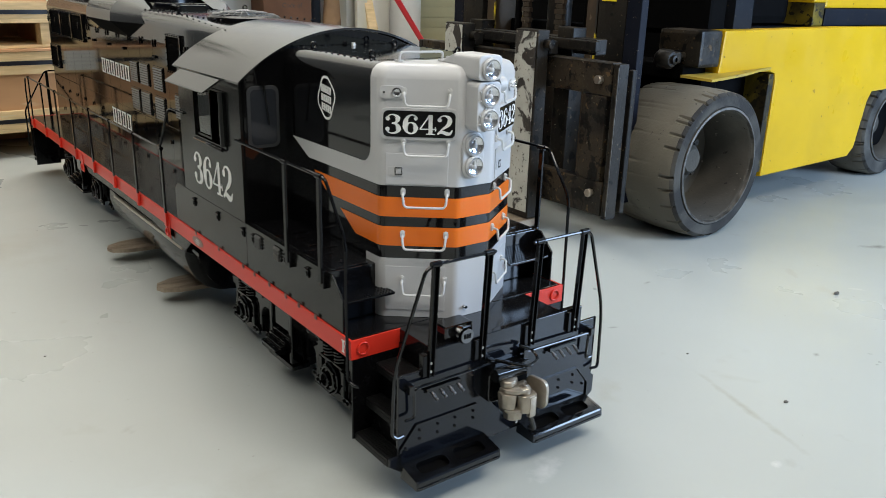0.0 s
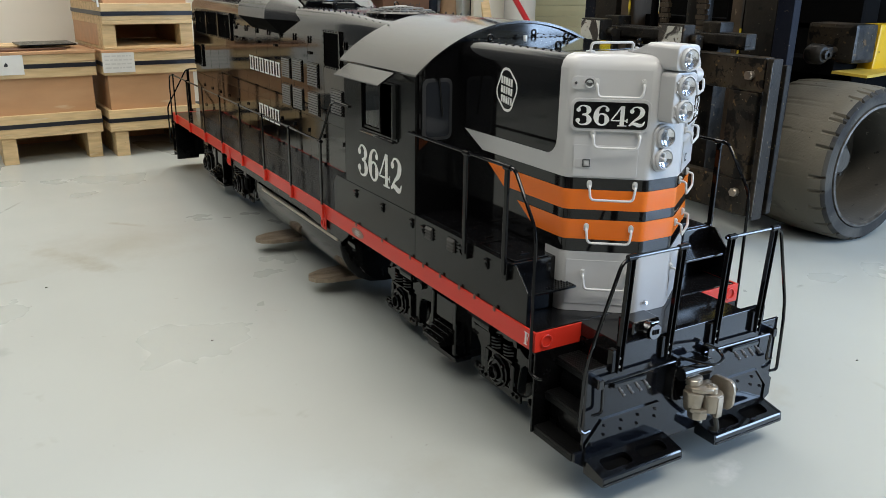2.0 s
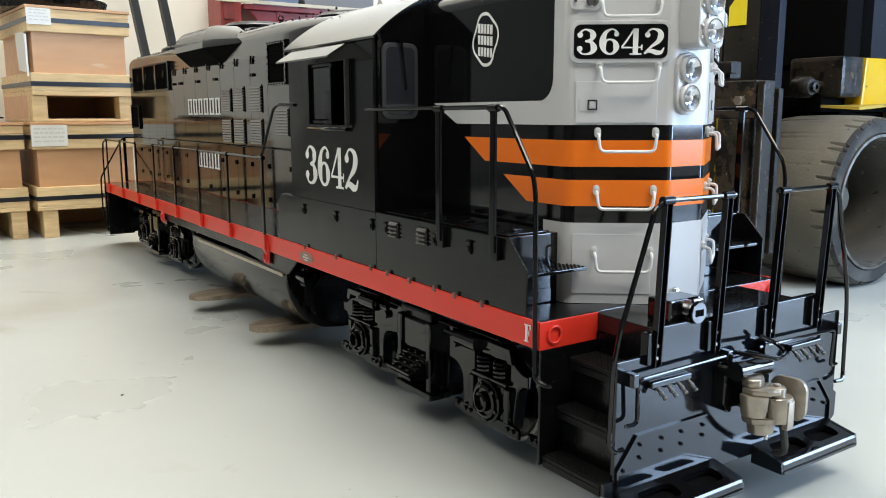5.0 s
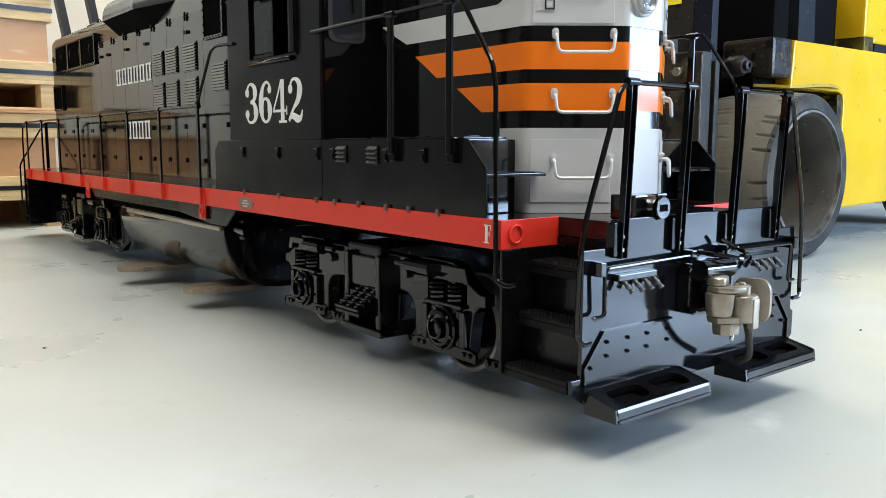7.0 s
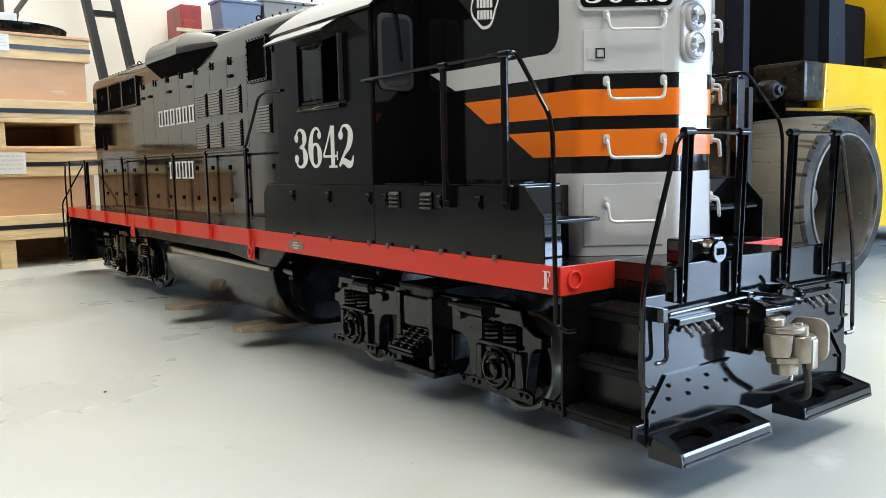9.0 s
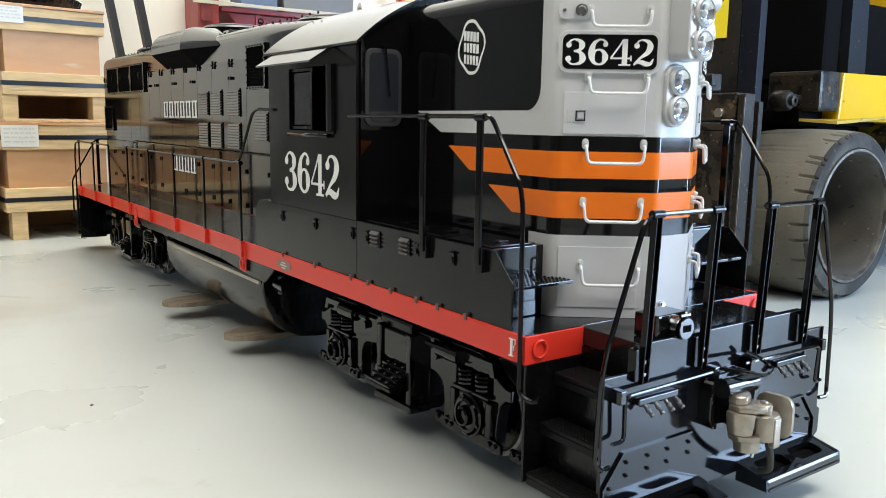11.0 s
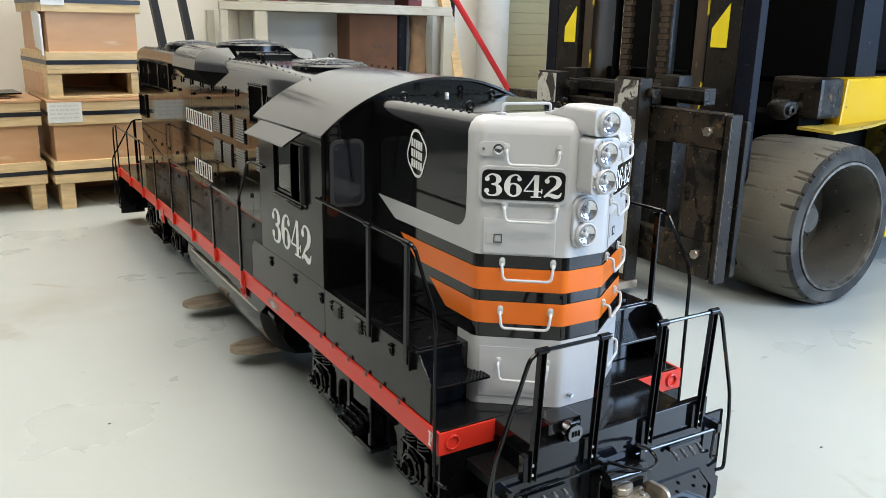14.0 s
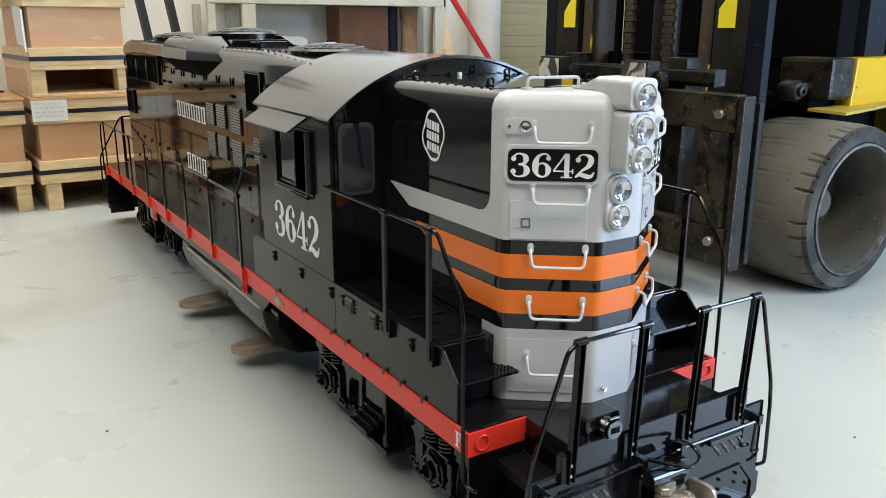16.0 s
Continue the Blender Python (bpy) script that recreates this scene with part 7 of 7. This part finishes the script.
# ---- underframe ----
bm = bmesh.new()
T0, T1 = 0.668, 1.205
half = [(0.150, 0.157), (0.184, 0.150), (0.186, 0.130), (0.180, 0.104), (0.166, 0.078), (0.146, 0.057), (0.118, 0.044), (0.085, 0.040)]
bm_prism(bm, [(x, z) for x, z in half] + [(-x, z) for x, z in reversed(half)], "y", T0, T1, bevel=0.004)
tank = shade(part("fuel_tank", bm, BLACK, loco, "gloss black fuel tank with a rounded belly"), 40)
for s in (-1, 1):
    part("tank_rail", simple(bm_box, min(s * 0.184, s * 0.1885), max(s * 0.184, s * 0.1885), T0 + 0.01, T1 - 0.05, 0.141, 0.148, 0.001), STEEL, tank, "bright rail along the tank")
    q = bmesh.new()
    bm_prism(q, [(0.600, 0.1805), (0.640, 0.152), (0.700, 0.152), (0.84, 0.163), (1.36, 0.163), (1.40, 0.1805)], "x", min(s * 0.1895, s * 0.1935), max(s * 0.1895, s * 0.1935), bevel=0.0008)
    part("skirt", q, BLACK_DULL, loco)
    q = bmesh.new()
    bm_rod(q, (s * 0.165, 0.615, 0.145), (s * 0.165, 0.648, 0.145), 0.012, 14)
    bm_rod(q, (s * 0.165, 0.640, 0.160), (s * 0.165, 0.640, 0.130), 0.006, 10)
    part("bell", q, BLACK, loco)
for s in (-1, 1):
    part("air_tank_end", simple(bm_rod, (s * 0.10, 0.640, 0.105), (s * 0.10, 0.667, 0.105), 0.050, 28), BLACK_DULL, loco)


def truck(yc):
    tr = new("truck")
    tr.parent = loco
    tr.location = (0, 0, -0.005)
    tagged(tr, "black two-axle truck with coil springs")
    ax = (yc - 0.166, yc + 0.166)
    hc = yc - 0.009     # middle of the swing hanger
    zc = 0.070
    part("bolster", simple(bm_box, -0.14, 0.14, yc - 0.04, yc + 0.04, 0.10, 0.157, 0.004), BLACK_DULL, tr)
    for ay in ax:
        for s in (-1, 1):
            w = bmesh.new()
            bm_lathe(w, [(0.020, s * 0.084), (0.0416, s * 0.086), (0.0480, s * 0.082), (0.0548, s * 0.080), (0.0548, s * 0.100), (0.0464, s * 0.102), (0.0400, s * 0.098), (0.018, s * 0.100), (0.0001, s * 0.100)], "x", (0, ay, zc), 40)
            wh = part("wheel", w, BLACK_DULL, tr, "black wheel with a bright tread")
            w = bmesh.new()
            bm_lathe(w, [(0.0520, s * 0.1010), (0.0530, s * 0.1022), (0.0572, s * 0.1018), (0.0582, s * 0.1000), (0.0562, s * 0.0800), (0.0588, s * 0.0785), (0.0588, s * 0.0750), (0.0480, s * 0.0740)], "x", (0, ay, zc + 0.0035), 48)
            part("tread", w, WHEEL, wh, "worn bright steel tread")
        part("axle", simple(bm_rod, (-0.13, ay, zc), (0.13, ay, zc), 0.011, 14), BLACK_DULL, tr)
    def arc(c, d, r, a0, a1, n=6):
        return [(c + r * math.cos(radians(a0 + (a1 - a0) * k / n)), d + r * math.sin(radians(a0 + (a1 - a0) * k / n))) for k in range(n + 1)]

    # half a side frame, e: distance outwards from the axle, z: height
    half_frame = [(-0.166, 0.148), (-0.060, 0.148), (-0.045, 0.152), (0.012, 0.152), (0.024, 0.146), (0.046, 0.127), (0.058, 0.121), (0.068, 0.120), (0.068, 0.107), (0.058, 0.106)]
    half_frame += [(0.050, 0.098), (0.046, 0.080), (0.042, 0.048), (0.031, 0.048), (0.029, 0.100), (0.036, 0.104), (0.036, 0.128), (-0.036, 0.128), (-0.036, 0.104), (-0.029, 0.100), (-0.031, 0.048)]
    half_frame += [(-0.060, 0.048), (-0.062, 0.080)] + arc(-0.084, 0.082, 0.022, 0, 90, 6) + [(-0.100, 0.106), (-0.166, 0.106)]
    for s in (-1, 1):
        for ay, o in ((ax[0], -1), (ax[1], 1)):
            f = bmesh.new()
            bm_prism(f, [(ay + o * e, z) for e, z in half_frame], "x", *sorted((s * 0.1160, s * 0.1330)), bevel=0.0016)
            part("side_frame", f, BLACK, tr, "cast black side frame")
            # raised rim of the casting over the springs
            f = bmesh.new()
            bm_prism(f, [(ay - 0.046, 0.130), (ay - 0.040, 0.148), (ay + 0.040, 0.148), (ay + 0.046, 0.130), (ay + 0.036, 0.130), (ay + 0.032, 0.139), (ay - 0.032, 0.139), (ay - 0.036, 0.130)], "x", *sorted((s * 0.1335, s * 0.1390)), bevel=0.0012)
            part("spring_hood", f, BLACK, tr)
            j = bmesh.new()
            bm_box(j, *sorted((s * 0.1030, s * 0.1370)), ay - 0.027, ay + 0.027, 0.046, 0.100, 0.004)
            bm_box(j, *sorted((s * 0.1180, s * 0.1400)), ay - 0.034, ay + 0.034, 0.0995, 0.1045, 0.0015)
            bm_lathe(j, [(0.0265, s * 0.1375), (0.0265, s * 0.1420), (0.0240, s * 0.1435), (0.0215, s * 0.1420), (0.0210, s * 0.1460), (0.0175, s * 0.1470), (0.0165, s * 0.1440), (0.0125, s * 0.1440), (0.0120, s * 0.1510), (0.0095, s * 0.1525), (0.0085, s * 0.1480), (0.0001, s * 0.1480)], "x", (0, ay, zc + 0.004), 28)
            for side in (-1, 1):
                bm_box(j, *sorted((s * 0.1335, s * 0.1395)), ay + side * 0.035 - 0.005, ay + side * 0.035 + 0.005, 0.056, 0.098, 0.0015)
            part("journal_box", j, BLACK, tr, "stepped round journal cover")
            for k in range(6):
                a = k * math.pi / 3 + 0.3
                part("bolt", simple(bm_rod, (s * 0.1435, ay + 0.0235 * math.cos(a), zc + 0.004 + 0.0235 * math.sin(a)), (s * 0.1465, ay + 0.0235 * math.cos(a), zc + 0.004 + 0.0235 * math.sin(a)), 0.0022, 6), BLACK, tr)
            for d in (-0.0165, 0.0165):
                c = bmesh.new()
                pts = []
                turns = 4
                for k in range(turns * 10 + 1):
                    a = 2 * math.pi * k / 10
                    pts.append((s * 0.1280 + 0.0120 * math.cos(a), ay + d + 0.0120 * math.sin(a), 0.1065 + 0.0205 * k / (turns * 10)))
                bm_tube(c, pts, 0.0024, 6)
                part("coil_spring", c, BLACK, tr)
            tie = part("pedestal_tie", simple(bm_prism, [(ay - 0.058, 0.042), (ay - 0.058, 0.053), (ay - 0.050, 0.056), (ay + 0.050, 0.056), (ay + 0.058, 0.053), (ay + 0.058, 0.042)], "x", *sorted((s * 0.1335, s * 0.1385)), bevel=0.001), BLACK, tr)
            for q in (-0.048, -0.038, 0.038, 0.048):
                part("bolt", simple(bm_rod, (s * 0.1386, ay + q, 0.0495), (s * 0.1415, ay + q, 0.0495), 0.0030, 6), BLACK, tie)
            for e0, e1 in ((0.058, 0.094), (-0.094, -0.056)):
                ta, tz = sorted((ay + o * e0, ay + o * e1))
                tb = part("brake_bracket", simple(bm_box, *sorted((s * 0.1180, s * 0.1240)), ta, tz, 0.034, 0.0475, 0.002), BLACK, tr)
                for k in range(3):
                    q = ta + 0.008 + 0.011 * k
                    part("bolt", simple(bm_rod, (s * 0.1241, q, 0.042), (s * 0.1270, q, 0.042), 0.0030, 8), BLACK, tb)
            part("brake_rod", simple(bm_tube, [(s * 0.1080, ay + o * 0.084, 0.126), (s * 0.1100, ay + o * 0.088, 0.085), (s * 0.1080, ay + o * 0.080, 0.045)], 0.0035, 8, 0.01), BLACK, tr)
            b = bmesh.new()
            bm_rod(b, (s * 0.1400, ay - o * 0.060, 0.141), (s * 0.1400, ay - o * 0.016, 0.141), 0.0105, 16)
            bm_rod(b, (s * 0.1400, ay - o * 0.0601, 0.141), (s * 0.1400, ay - o * 0.066, 0.141), 0.0075, 12)
            bm_rod(b, (s * 0.1400, ay - o * 0.066, 0.141), (s * 0.1400, ay - o * 0.090, 0.141), 0.0040, 8)
            part("brake_cylinder", b, BLACK, tr)
            part("pivot_pin", simple(bm_rod, (s * 0.1335, ay - o * 0.076, 0.128), (s * 0.1390, ay - o * 0.076, 0.128), 0.0060, 12), BLACK, tr)
        # swing hanger: a housing with a stepped leaf spring pack leaning out of it
        q = bmesh.new()
        bm_prism(q, [(hc - 0.034, 0.037), (hc - 0.052, 0.062), (hc - 0.054, 0.096), (hc - 0.046, 0.104), (hc + 0.046, 0.104), (hc + 0.054, 0.096), (hc + 0.052, 0.062), (hc + 0.034, 0.037)], "x", *sorted((s * 0.0900, s * 0.1255)), bevel=0.003)
        hg = part("hanger", q, BLACK_DULL, tr)
        for hy in (-0.042, 0.032):
            part("hanger_arm", simple(bm_box, *sorted((s * 0.1260, s * 0.1500)), hc + hy, hc + hy + 0.010, 0.050, 0.146, 0.002), BLACK, hg)
        part("hanger_plate", simple(bm_box, *sorted((s * 0.1260, s * 0.1460)), hc - 0.0315, hc + 0.0315, 0.102, 0.142, 0.002), BLACK, hg)
        part("spring_plank", simple(bm_box, *sorted((s * 0.1180, s * 0.1520)), hc - 0.046, hc + 0.046, 0.040, 0.0495, 0.002), BLACK, hg)
        for k in range(5):
            b = bmesh.new()
            bm_box(b, *sorted((s * (0.1310 + 0.0085 * k), s * (0.1400 + 0.0085 * k))), hc - 0.0315 + 0.001 * k, hc + 0.0315 - 0.001 * k, 0.0960 - 0.0054 * k, 0.1000 - 0.0054 * k, 0.001)
            for q in (-0.018, 0.0, 0.018):
                bm_rod(b, (s * (0.1355 + 0.0085 * k), hc + q, 0.1000 - 0.0054 * k), (s * (0.1355 + 0.0085 * k), hc + q, 0.1030 - 0.0054 * k), 0.0026, 6)
            part("leaf_spring", b, BLACK, tr)
        part("spring_seat", simple(bm_prism, [(s * 0.1280, 0.094), (s * 0.1400, 0.094), (s * 0.172, 0.072), (s * 0.172, 0.068), (s * 0.1280, 0.062)], "y", hc - 0.028, hc + 0.028), BLACK_DULL, tr)
    return tr


truck(0.324)
truck(1.700)


# fittings with pieces of their own hang straight from the locomotive, so that no chain is longer than three
def rank(ob):
    return 1 + rank(ob.parent) if ob.parent else 0


for ob in list(loco.children_recursive):
    if rank(ob) > 2:
        owner = ob.parent.parent
        if owner.name.startswith("truck"):
            ob.parent = owner
        else:
            ob.parent.parent = loco
